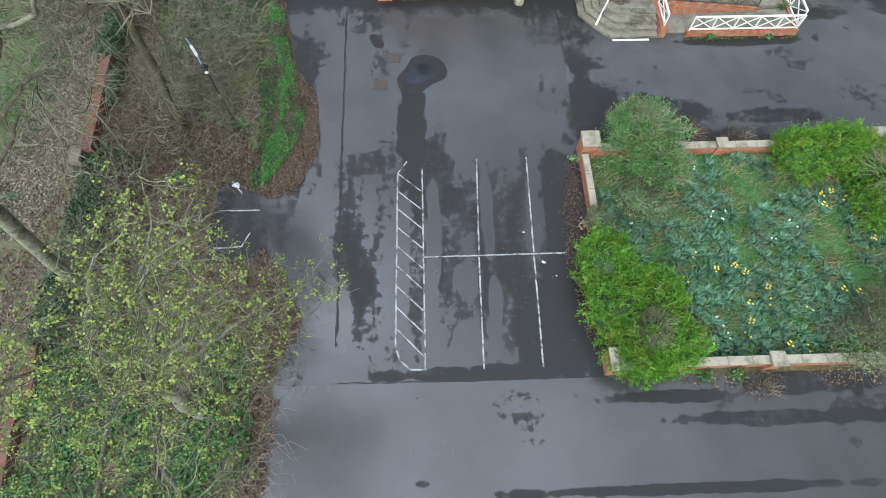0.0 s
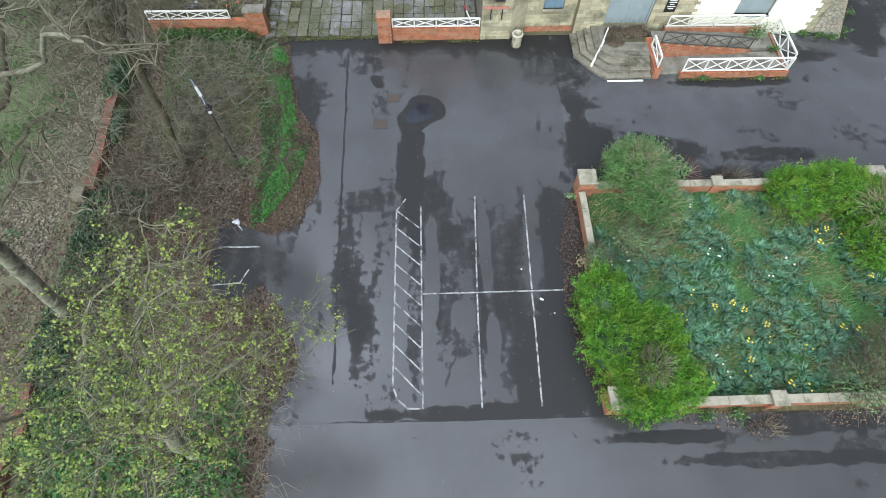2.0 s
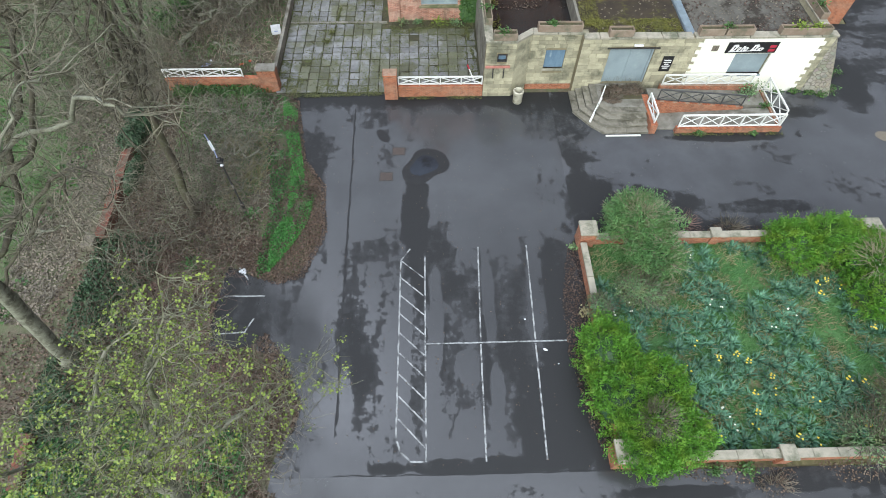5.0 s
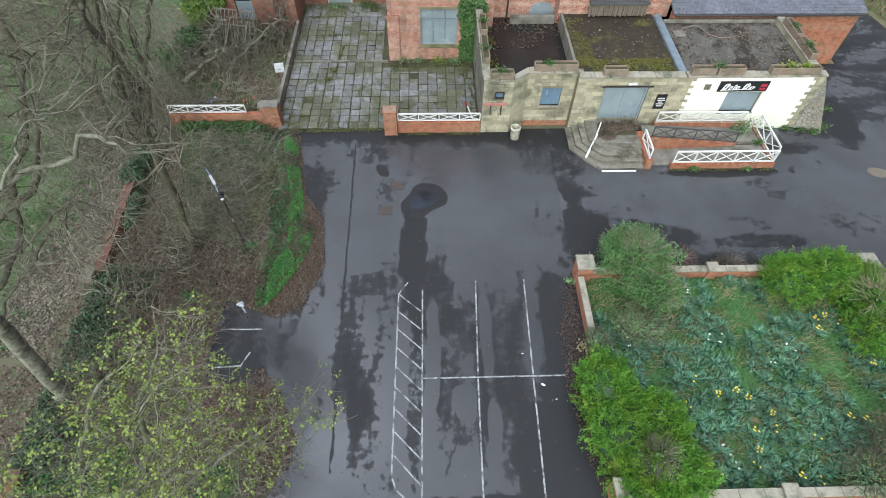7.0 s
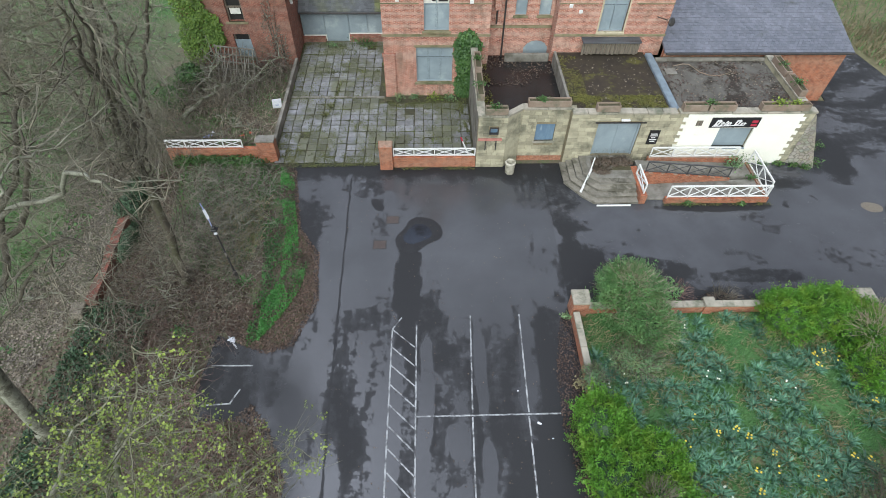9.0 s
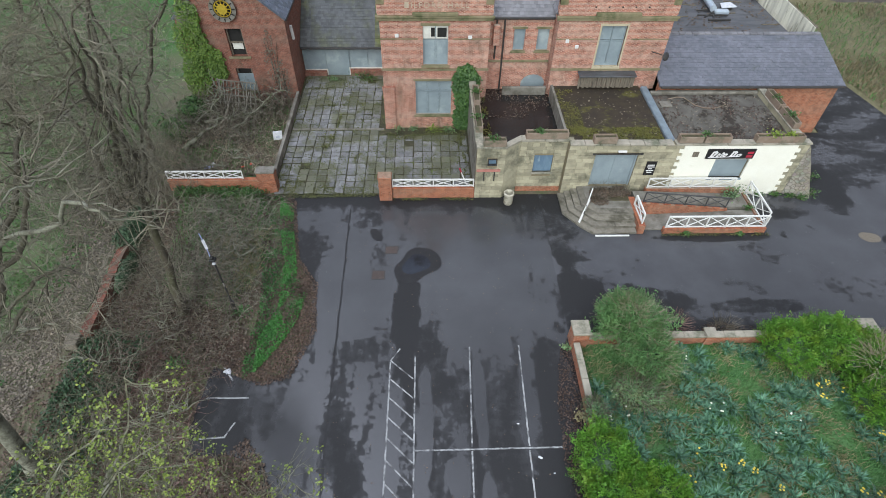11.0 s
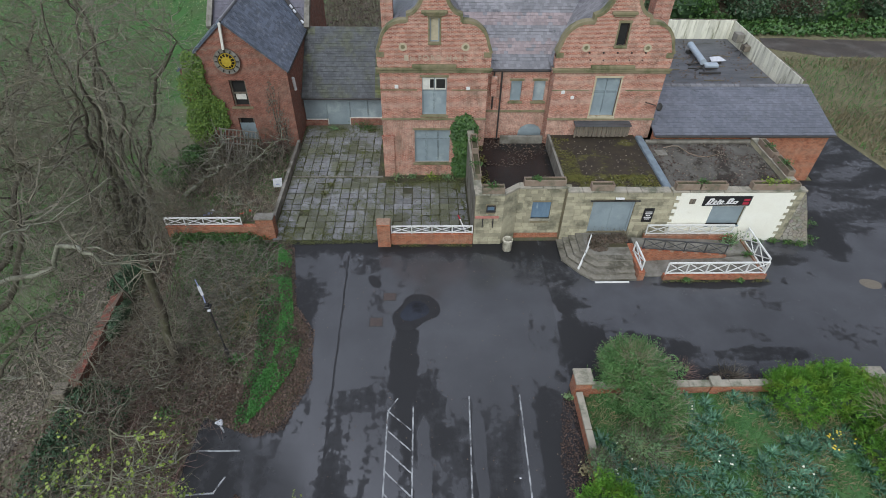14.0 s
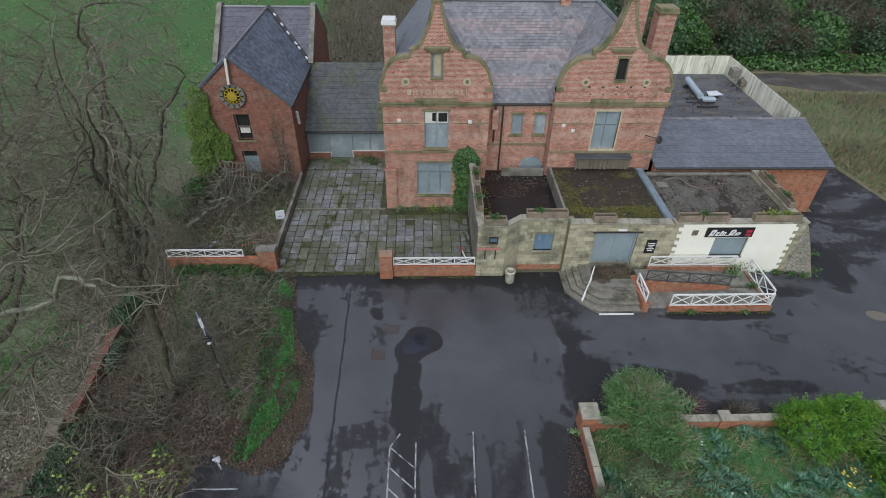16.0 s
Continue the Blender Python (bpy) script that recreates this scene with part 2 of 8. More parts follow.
# The lighter stain streaks are wet highlights put into the slate's colour.
M["slate_lodge"] = surf("wet_blue_slate", (0.12, 0.145, 0.19), (0.08, 0.098, 0.132), 0.5, 0.34, (0.19, 0.21, 0.24), 1.6, (0.54, 0.7), island=0.3, stretch=(2.5, 0.5, 1))
M["slate_purple"] = surf("purple_grey_slate", (0.115, 0.108, 0.135), (0.085, 0.08, 0.1), 0.5, 0.4, (0.16, 0.16, 0.18), 1.1, (0.62, 0.72), island=0.16)
M["slate_dark"] = surf("dark_slate", (0.074, 0.08, 0.083), (0.052, 0.056, 0.058), 0.7, 0.5, (0.066, 0.072, 0.044), 0.45, (0.46, 0.64), island=0.25)
M["slate_band"] = surf("banded_slate", (0.3, 0.24, 0.24), (0.23, 0.19, 0.195), 0.7, 0.5, (0.17, 0.158, 0.165), 0.8, (0.56, 0.72), island=0.18)
M["slate_moss"] = surf("mossy_slate", (0.095, 0.1, 0.1), (0.07, 0.075, 0.075), 0.9, 0.65, (0.09, 0.1, 0.03), 0.4, (0.48, 0.66), island=0.3)
M["board"] = surf("grey_blue_boarding", (0.28, 0.34, 0.37), (0.22, 0.27, 0.3), 0.9, 0.4, (0.36, 0.42, 0.44), 0.7, (0.5, 0.7), bump=0.05)
M["board_blue"] = surf("blue_shutter", (0.12, 0.19, 0.27), (0.16, 0.24, 0.32), 3.0, 0.4, (0.35, 0.42, 0.46), 1.6, (0.6, 0.75), bump=0.05, stretch=(2, 1, 0.5))
M["frame"] = surf("white_window_frame", (0.72, 0.71, 0.66), (0.62, 0.6, 0.55), 4.0, 0.5)
M["cream_frame"] = surf("cream_stone_frame", (0.52, 0.45, 0.32), (0.42, 0.37, 0.26), 3.0, 0.8, (0.2, 0.18, 0.1), 2.0, (0.55, 0.75))
# Shade of unlit rooms and holes as a near-black colour; also for black details.
M["void"] = surf("shade_black", (0.012, 0.012, 0.012), (0.02, 0.019, 0.018), 2.0, 0.9)
# The paler stain tone here paints puddle reflections onto the black felt.
M["felt_wet"] = surf("wet_black_felt", (0.012, 0.012, 0.013), (0.024, 0.023, 0.024), 0.8, 0.2, (0.07, 0.07, 0.075), 0.5, (0.6, 0.68))
M["felt_moss"] = surf("mossy_felt", (0.026, 0.019, 0.013), (0.046, 0.034, 0.02), 1.6, 0.85, (0.1, 0.095, 0.018), 0.7, (0.53, 0.66))
M["felt_grit"] = surf("gritty_felt", (0.135, 0.128, 0.112), (0.085, 0.078, 0.066), 1.0, 0.85, (0.032, 0.025, 0.018), 0.55, (0.5, 0.58))
M["felt_grey"] = surf("grey_roof_felt", (0.12, 0.125, 0.135), (0.07, 0.073, 0.082), 0.8, 0.5, (0.04, 0.035, 0.035), 0.6, (0.55, 0.7), stretch=(0.5, 2, 1))
M["lead"] = surf("blue_grey_lead", (0.22, 0.28, 0.32), (0.16, 0.2, 0.24), 2.0, 0.5)
M["timber"] = surf("weathered_timber", (0.2, 0.17, 0.13), (0.13, 0.11, 0.085), 3.0, 0.85, (0.07, 0.06, 0.05), 2.0, stretch=(6, 6, 0.6))
M["fence_board"] = surf("whitewashed_boards", (0.78, 0.77, 0.66), (0.68, 0.67, 0.56), 1.5, 0.8, (0.25, 0.25, 0.17), 1.0, (0.5, 0.72), objects=0.16, stretch=(2, 2, 0.4))
M["iron"] = surf("dark_iron", (0.03, 0.03, 0.032), (0.05, 0.045, 0.04), 5.0, 0.5, (0.12, 0.06, 0.03), 3.0, (0.6, 0.75))
M["rust"] = surf("rusty_cover", (0.06, 0.045, 0.04), (0.085, 0.062, 0.054), 5.0, 0.7)
M["steel"] = surf("galvanised_duct", (0.4, 0.48, 0.58), (0.5, 0.56, 0.62), 2.0, 0.35, metal=0.3)
M["planter"] = surf("brown_planter", (0.22, 0.16, 0.12), (0.28, 0.22, 0.17), 2.0, 0.85, (0.12, 0.12, 0.08), 1.2)
M["soil"] = surf("planter_soil", (0.06, 0.05, 0.03), (0.08, 0.075, 0.035), 6.0, 0.95)
M["gold"] = surf("gilded_metal", (0.75, 0.55, 0.08), (0.6, 0.42, 0.05), 6.0, 0.35, metal=0.5)
M["black"] = surf("black_sign_board", (0.012, 0.012, 0.014), (0.02, 0.02, 0.02), 3.0, 0.4)
M["sign_white"] = surf("white_sign_paint", (0.75, 0.75, 0.75), (0.68, 0.68, 0.68), 5.0, 0.5)
M["sign_red"] = surf("red_sign_paint", (0.45, 0.03, 0.06), (0.38, 0.03, 0.05), 5.0, 0.5)
M["bin"] = surf("cream_bin", (0.55, 0.52, 0.42), (0.46, 0.43, 0.35), 4.0, 0.7, (0.2, 0.18, 0.13), 2.0)
M["road_paint"] = surf("worn_road_paint", (0.42, 0.43, 0.44), (0.28, 0.29, 0.3), 3.0, 0.6, (0.07, 0.07, 0.075), 2.4, (0.46, 0.62))
M["tar"] = surf("tar_seam", (0.007, 0.007, 0.008), (0.012, 0.012, 0.013), 3.0, 0.5)
# The pool's bluish sky reflection is put into its base colour.
M["puddle"] = surf("pool_reflection", (0.022, 0.027, 0.038), (0.032, 0.038, 0.052), 1.2, 0.3, (0.009, 0.009, 0.011), 0.8, bump=0.05)
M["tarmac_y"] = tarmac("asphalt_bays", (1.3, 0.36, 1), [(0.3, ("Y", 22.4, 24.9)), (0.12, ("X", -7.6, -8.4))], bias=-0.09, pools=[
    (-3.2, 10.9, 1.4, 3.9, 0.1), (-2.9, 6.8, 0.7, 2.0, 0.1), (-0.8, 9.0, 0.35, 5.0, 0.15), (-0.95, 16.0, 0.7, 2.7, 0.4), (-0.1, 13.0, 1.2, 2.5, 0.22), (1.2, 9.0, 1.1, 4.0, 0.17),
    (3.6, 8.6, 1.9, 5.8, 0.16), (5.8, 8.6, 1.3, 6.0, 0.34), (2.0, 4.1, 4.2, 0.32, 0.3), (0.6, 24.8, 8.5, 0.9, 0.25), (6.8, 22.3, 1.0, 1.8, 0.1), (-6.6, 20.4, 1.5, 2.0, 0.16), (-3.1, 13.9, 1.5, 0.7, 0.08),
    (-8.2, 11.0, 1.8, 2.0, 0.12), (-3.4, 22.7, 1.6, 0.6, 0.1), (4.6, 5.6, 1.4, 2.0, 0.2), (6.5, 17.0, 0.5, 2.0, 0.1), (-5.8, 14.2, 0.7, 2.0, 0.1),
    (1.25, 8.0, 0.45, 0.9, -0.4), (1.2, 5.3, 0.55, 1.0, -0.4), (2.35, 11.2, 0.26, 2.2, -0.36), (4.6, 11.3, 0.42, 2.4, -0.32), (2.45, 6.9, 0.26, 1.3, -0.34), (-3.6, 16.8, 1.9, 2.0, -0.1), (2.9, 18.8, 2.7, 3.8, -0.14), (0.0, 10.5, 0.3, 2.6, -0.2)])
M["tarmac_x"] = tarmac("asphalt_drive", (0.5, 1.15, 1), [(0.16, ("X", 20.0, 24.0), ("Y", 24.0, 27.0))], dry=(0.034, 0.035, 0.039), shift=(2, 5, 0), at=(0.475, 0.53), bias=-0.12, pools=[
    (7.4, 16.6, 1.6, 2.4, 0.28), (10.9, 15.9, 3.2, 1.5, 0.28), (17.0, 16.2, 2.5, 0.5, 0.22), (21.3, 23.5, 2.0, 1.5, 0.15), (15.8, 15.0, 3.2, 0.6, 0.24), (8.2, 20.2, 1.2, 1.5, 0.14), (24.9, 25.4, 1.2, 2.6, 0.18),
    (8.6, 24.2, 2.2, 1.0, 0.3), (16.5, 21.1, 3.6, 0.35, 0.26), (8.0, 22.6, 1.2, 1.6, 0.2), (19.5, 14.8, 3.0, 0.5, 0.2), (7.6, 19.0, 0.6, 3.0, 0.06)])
M["tarmac_s"] = tarmac("asphalt_lane", (0.3, 0.9, 1), [], dry=(0.052, 0.053, 0.057), shift=(11, 2, 0), film=0.2, bias=-0.14, pools=[
    (3.2, 2.2, 0.5, 0.35, 0.1), (3.3, 1.2, 0.5, 0.8, 0.1), (8.8, 3.0, 2.2, 0.25, 0.3), (12.9, 2.1, 4.6, 0.3, 0.3), (14.8, 3.4, 3.2, 0.5, 0.32), (9.4, -0.25, 7.2, 0.22, 0.32), (-0.7, 0.2, 0.3, 0.14, 0.24), (14.4, 1.2, 1.5, 0.5, 0.14), (17.5, 2.4, 3.0, 0.6, 0.2), (8.9, 3.6, 2.8, 0.3, -0.1)])
M["bark"] = surf("grey_bark", (0.1, 0.088, 0.064), (0.062, 0.054, 0.041), 3.0, 0.9, (0.11, 0.115, 0.065), 1.6, (0.5, 0.7))
M["bark_brown"] = surf("brown_bark", (0.105, 0.088, 0.064), (0.062, 0.052, 0.038), 6.0, 0.9, (0.1, 0.1, 0.055), 2.2, (0.46, 0.64), bump=0.8, stretch=(1, 1, 0.3))
M["bark_lichen"] = surf("lichened_bark", (0.27, 0.27, 0.205), (0.16, 0.16, 0.12), 8.0, 0.9, (0.09, 0.085, 0.06), 2.6, (0.5, 0.66), bump=0.8)
M["bark_pale"] = surf("pale_bark", (0.24, 0.235, 0.185), (0.15, 0.15, 0.115), 9.0, 0.9, (0.1, 0.115, 0.055), 3.0, (0.48, 0.62), bump=0.7)
M["bark_dark"] = surf("dark_bark", (0.085, 0.07, 0.055), (0.06, 0.05, 0.04), 3.0, 0.9, (0.09, 0.1, 0.05), 1.2, (0.55, 0.75))
M["twig"] = leafy("brown_twigs", (0.085, 0.07, 0.05), (0.18, 0.155, 0.115))
M["twig_tree"] = leafy("grey_brown_twigs", (0.08, 0.072, 0.048), (0.2, 0.18, 0.13))
M["twig_grey"] = leafy("grey_dead_stems", (0.13, 0.12, 0.09), (0.26, 0.24, 0.185))
M["leaf_fresh"] = leafy("fresh_groundcover_leaf", (0.03, 0.14, 0.02), (0.075, 0.25, 0.05))
M["leaf_meadow"] = leafy("meadow_blade", (0.035, 0.095, 0.025), (0.06, 0.14, 0.04))
M["leaf_moss"] = leafy("olive_moss", (0.05, 0.058, 0.018), (0.135, 0.14, 0.042))
M["leaf_roof_moss"] = leafy("yellow_roof_moss", (0.06, 0.062, 0.01), (0.17, 0.16, 0.025))
M["leaf_feather"] = leafy("feathery_leaf", (0.055, 0.15, 0.045), (0.15, 0.29, 0.1), (0.11, 0.2, 0.06))
M["leaf_field"] = leafy("pale_field_weed", (0.1, 0.18, 0.05), (0.24, 0.3, 0.13))
M["twig_bud"] = leafy("pale_olive_twigs", (0.095, 0.095, 0.055), (0.19, 0.185, 0.125))
M["twig_pale"] = leafy("pale_twigs", (0.24, 0.2, 0.14), (0.36, 0.31, 0.23))
M["twig_red"] = leafy("red_twigs", (0.1, 0.05, 0.04), (0.17, 0.1, 0.08))
M["leaf_bud"] = leafy("spring_leaf", (0.11, 0.17, 0.025), (0.25, 0.31, 0.055))
M["leaf_bright"] = leafy("bright_hedge_leaf", (0.045, 0.16, 0.012), (0.14, 0.33, 0.03), (0.15, 0.26, 0.025))
M["leaf_grey"] = leafy("grey_green_leaf", (0.08, 0.17, 0.07), (0.19, 0.3, 0.13), (0.16, 0.19, 0.08))
M["leaf_ivy"] = leafy("ivy_leaf", (0.03, 0.085, 0.02), (0.07, 0.15, 0.03))
M["leaf_yellow_ivy"] = leafy("yellow_ivy_leaf", (0.13, 0.2, 0.02), (0.26, 0.34, 0.04))
M["leaf_clock_ivy"] = leafy("clock_ivy_leaf", (0.055, 0.12, 0.015), (0.15, 0.235, 0.032))
M["leaf_ground"] = leafy("groundcover_leaf", (0.018, 0.08, 0.014), (0.055, 0.17, 0.035))
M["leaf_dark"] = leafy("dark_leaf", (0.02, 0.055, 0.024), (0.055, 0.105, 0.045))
M["daff_leaf"] = leafy("daffodil_leaf", (0.028, 0.095, 0.055), (0.125, 0.27, 0.16), objects=0.22)
M["daff_yellow"] = leafy("yellow_petal", (0.75, 0.55, 0.03), (0.8, 0.65, 0.1))
M["daff_white"] = leafy("pale_petal", (0.75, 0.73, 0.55), (0.8, 0.8, 0.7))
M["litter"] = leafy("fallen_leaf", (0.06, 0.04, 0.028), (0.17, 0.115, 0.078))
M["litter_pale"] = leafy("bleached_leaf", (0.07, 0.054, 0.04), (0.25, 0.21, 0.16))
M["litter_rim"] = leafy("damp_edge_leaf", (0.05, 0.033, 0.025), (0.16, 0.1, 0.07))
M["litter_red"] = leafy("red_brown_leaf", (0.038, 0.023, 0.018), (0.105, 0.062, 0.045))
M["grass"] = leafy("grass_blade", (0.04, 0.14, 0.028), (0.095, 0.22, 0.05))
M["turf"] = leafy("turf_blade", (0.055, 0.17, 0.045), (0.13, 0.28, 0.085))
M["grass_dry"] = leafy("dry_grass_blade", (0.22, 0.2, 0.1), (0.36, 0.32, 0.18))
for key_, level in (("puddle", 0.25), ("tar", 0.5)):
    for n_ in M[key_].node_tree.nodes:
        if n_.type == "BSDF_PRINCIPLED":
            n_.inputs["Specular IOR Level"].default_value = level
M["grass_straw"] = leafy("brown_straw_blade", (0.13, 0.11, 0.06), (0.26, 0.22, 0.13))
M["rubbish"] = surf("white_plastic", (0.7, 0.71, 0.74), (0.55, 0.57, 0.62), 6.0, 0.5)
M["rubbish_blue"] = surf("blue_plastic", (0.35, 0.4, 0.62), (0.25, 0.3, 0.5), 6.0, 0.5)
M["rubbish_red"] = surf("red_plastic", (0.5, 0.08, 0.04), (0.4, 0.06, 0.03), 6.0, 0.6)
M["sign_faded"] = surf("faded_red_paint", (0.5, 0.22, 0.18), (0.42, 0.16, 0.13), 5.0, 0.6)
M["carving"] = surf("carved_stone", (0.5, 0.42, 0.32), (0.42, 0.36, 0.27), 4.0, 0.9)


def rubble():
    m, nt, bsdf = begin("rubble_stone")
    v = place(nt)
    cell = node(nt, "TexVoronoi", Scale=4.6)
    nt.links.new(v, cell.inputs["Vector"])
    edge = node(nt, "TexVoronoi", Scale=4.6)
    edge.feature = "DISTANCE_TO_EDGE"
    nt.links.new(v, edge.inputs["Vector"])
    c = blend(nt, ramp(nt, noisy(nt, v, 3.0), 0.3, 0.7), (0.3, 0.27, 0.22), (0.2, 0.19, 0.16))
    c = blend(nt, 0.16, c, blend(nt, 1.0, c, cell.outputs["Color"], "MULTIPLY"))
    gap = ramp(nt, edge.outputs["Distance"], 0.02, 0.08)
    c = blend(nt, ramp(nt, noisy(nt, v, 1.3, 6.0), 0.45, 0.65, 0.0, 0.7), c, (0.34, 0.32, 0.28))
    c = blend(nt, gap, (0.14, 0.13, 0.1), c)
    finish(nt, bsdf, c, 0.9, gap, 0.7, 0.04)
    return m


M["rubble"] = rubble()


# ---- building helpers ----
from mathutils.geometry import tessellate_polygon

ORIGIN = {}


def thing(name, x, y, z, label, category, group="", kind=""):
    """An Empty at the thing's base, which carries its parts."""
    ob = new(name)
    ob.empty_display_size = 0.2
    ob.location = (x, y, z)
    ORIGIN[ob.name] = Vector((x, y, z))
    return tagged(ob, label, category, group, kind)


def finish_mesh(ob_name, me, mat, parent, label, smooth=False):
    me.materials.append(M[mat])
    if smooth:
        me.polygons.foreach_set("use_smooth", [True] * len(me.polygons))
    ob = new(ob_name, me)
    if parent is not None:
        ob.parent = parent
        ORIGIN[ob.name] = ORIGIN[parent.name]
    else:
        ORIGIN[ob.name] = Vector((0, 0, 0))
    return tagged(ob, label) if label else ob


def part(name, bm, mat, parent=None, label="", smooth=False):
    """Links a bmesh, drawn in world metres, as one mesh under its thing."""
    if parent is not None:
        bmesh.ops.translate(bm, vec=-ORIGIN[parent.name], verts=bm.verts)
    me = bpy.data.meshes.new(name)
    bm.to_mesh(me)
    bm.free()
    return finish_mesh(name, me, mat, parent, label, smooth)


def raw(name, verts, faces, mat, parent=None, label="", smooth=False):
    """The same from arrays of corners and faces."""
    me = bpy.data.meshes.new(name)
    v = np.asarray(verts, float).reshape(-1, 3)
    if parent is not None:
        v = v - np.array(ORIGIN[parent.name])
    me.from_pydata(v.tolist(), [], faces)
    me.update()
    return finish_mesh(name, me, mat, parent, label, smooth)


def box(bm, x0, x1, y0, y1, z0, z1, bevel=0.0):
    vs = [bm.verts.new((x, y, z)) for z in (z0, z1) for y in (y0, y1) for x in (x0, x1)]
    fs = [bm.faces.new([vs[i] for i in q]) for q in ((0, 2, 3, 1), (4, 5, 7, 6), (0, 1, 5, 4), (2, 6, 7, 3), (0, 4, 6, 2), (1, 3, 7, 5))]
    if bevel:
        es = list({e for f in fs for e in f.edges})
        bmesh.ops.bevel(bm, geom=es, offset=bevel, segments=1, affect="EDGES", profile=0.5)
    return bm


def boxes(*dims, bevel=0.0):
    bm = bmesh.new()
    for d in dims:
        box(bm, *d, bevel=bevel)
    return bm


def bar(bm, a, b, w=0.05, sides=4, w2=None):
    """A rod from a to b."""
    a, b = Vector(a), Vector(b)
    d = (b - a).normalized()
    u = d.cross(Vector((0, 0, 1)) if abs(d.z) < 0.95 else Vector((0, 1, 0))).normalized()
    v = d.cross(u)
    w2 = w if w2 is None else w2
    turn = math.pi / 4 if sides == 4 else 0
    r = [[bm.verts.new(p + (u * math.cos(turn + k * math.tau / sides) + v * math.sin(turn + k * math.tau / sides)) * q * (0.7071 if sides == 4 else 0.5)) for k in range(sides)] for p, q in ((a, w), (b, w2))]
    for k in range(sides):
        bm.faces.new((r[0][k], r[0][(k + 1) % sides], r[1][(k + 1) % sides], r[1][k]))
    bm.faces.new(r[0][::-1])
    bm.faces.new(r[1])
    return bm


def rods(*pairs, w=0.05, sides=4):
    bm = bmesh.new()
    for a, b in pairs:
        bar(bm, a, b, w, sides)
    return bm


def prism(bm, outer, holes, to, d0, d1):
    """A flat panel with holes through it: outlines in (u, v), from depth d0 to d1."""
    loops = [list(outer)] + [list(h) for h in holes]
    flat = [p for lp in loops for p in lp]
    tris = tessellate_polygon([[Vector((p[0], p[1], 0)) for p in lp] for lp in loops])
    f = [bm.verts.new(to(u, v, d0)) for u, v in flat]
    b = [bm.verts.new(to(u, v, d1)) for u, v in flat]
    for t in tris:
        if len(set(t)) == 3:
            bm.faces.new([f[i] for i in t])
            bm.faces.new([b[i] for i in t[::-1]])
    k = 0
    for lp in loops:
        n = len(lp)
        for i in range(n):
            j = (i + 1) % n
            bm.faces.new((f[k + i], f[k + j], b[k + j], b[k + i]))
        k += n
    bmesh.ops.recalc_face_normals(bm, faces=bm.faces)
    return bm


def rect(u0, u1, v0, v1):
    return [(u0, v0), (u1, v0), (u1, v1), (u0, v1)]


def along_x(u, v, d):
    return (u, d, v)


def along_y(u, v, d):
    return (d, u, v)


def flat(u, v, d):
    return (u, v, d)


def slates(a, b, c, d, course=0.26, width=0.3, seed=1, lift=0.025):
    """Overlapping slates on the slope with the eaves a-b and the ridge d-c; returns corners and faces."""
    a, b, c, d = (np.array(p, float) for p in (a, b, c, d))
    rng = random.Random(seed)
    n = np.cross(b - a, d - a)
    n /= np.linalg.norm(n)
    if n[2] < 0:
        n = -n
    rows = max(1, int(np.linalg.norm(d - a) / course))
    verts, faces = [], []
    for r in range(rows):
        s0, s1 = r / rows, min(1.0, (r + 1.35) / rows)
        p0, p1, q0, q1 = a + (d - a) * s0, b + (c - b) * s0, a + (d - a) * s1, b + (c - b) * s1
        count = max(1, int(np.linalg.norm(p1 - p0) / width))
        cuts = [0.0] + [(k + (0.5 if r % 2 else 0.0)) / count for k in range(1, count)] + [1.0]
        for k in range(len(cuts) - 1):
            g = 0.04 * (cuts[k + 1] - cuts[k])
            u0, u1 = cuts[k] + g, cuts[k + 1] - g
            h = lift * rng.uniform(0.7, 1.7)
            drop = -0.02 * rng.random()
            lo0, lo1 = p0 + (p1 - p0) * u0 + (d - a) / rows * drop, p0 + (p1 - p0) * u1 + (d - a) / rows * drop
            hi0, hi1 = q0 + (q1 - q0) * u0, q0 + (q1 - q0) * u1
            i = len(verts)
            verts += [lo0 + n * h, lo1 + n * h, hi1 + n * 0.008, hi0 + n * 0.008, lo0, lo1]
            faces += [(i, i + 1, i + 2, i + 3), (i + 4, i + 5, i + 1, i), (i + 4, i, i + 3), (i + 5, i + 2, i + 1)]
    return verts, faces


def roof_slab(a, b, c, d, thick=0.12):
    bm = bmesh.new()
    a, b, c, d = (Vector(p) for p in (a, b, c, d))
    n = (b - a).cross(d - a).normalized()
    if n.z < 0:
        n = -n
    top = [bm.verts.new(p) for p in (a, b, c, d)]
    low = [bm.verts.new(p - n * thick) for p in (a, b, c, d)]
    bm.faces.new(top)
    bm.faces.new(low[::-1])
    for k in range(4):
        bm.faces.new((top[k], low[k], low[(k + 1) % 4], top[(k + 1) % 4]))
    bmesh.ops.recalc_face_normals(bm, faces=bm.faces)
    return bm


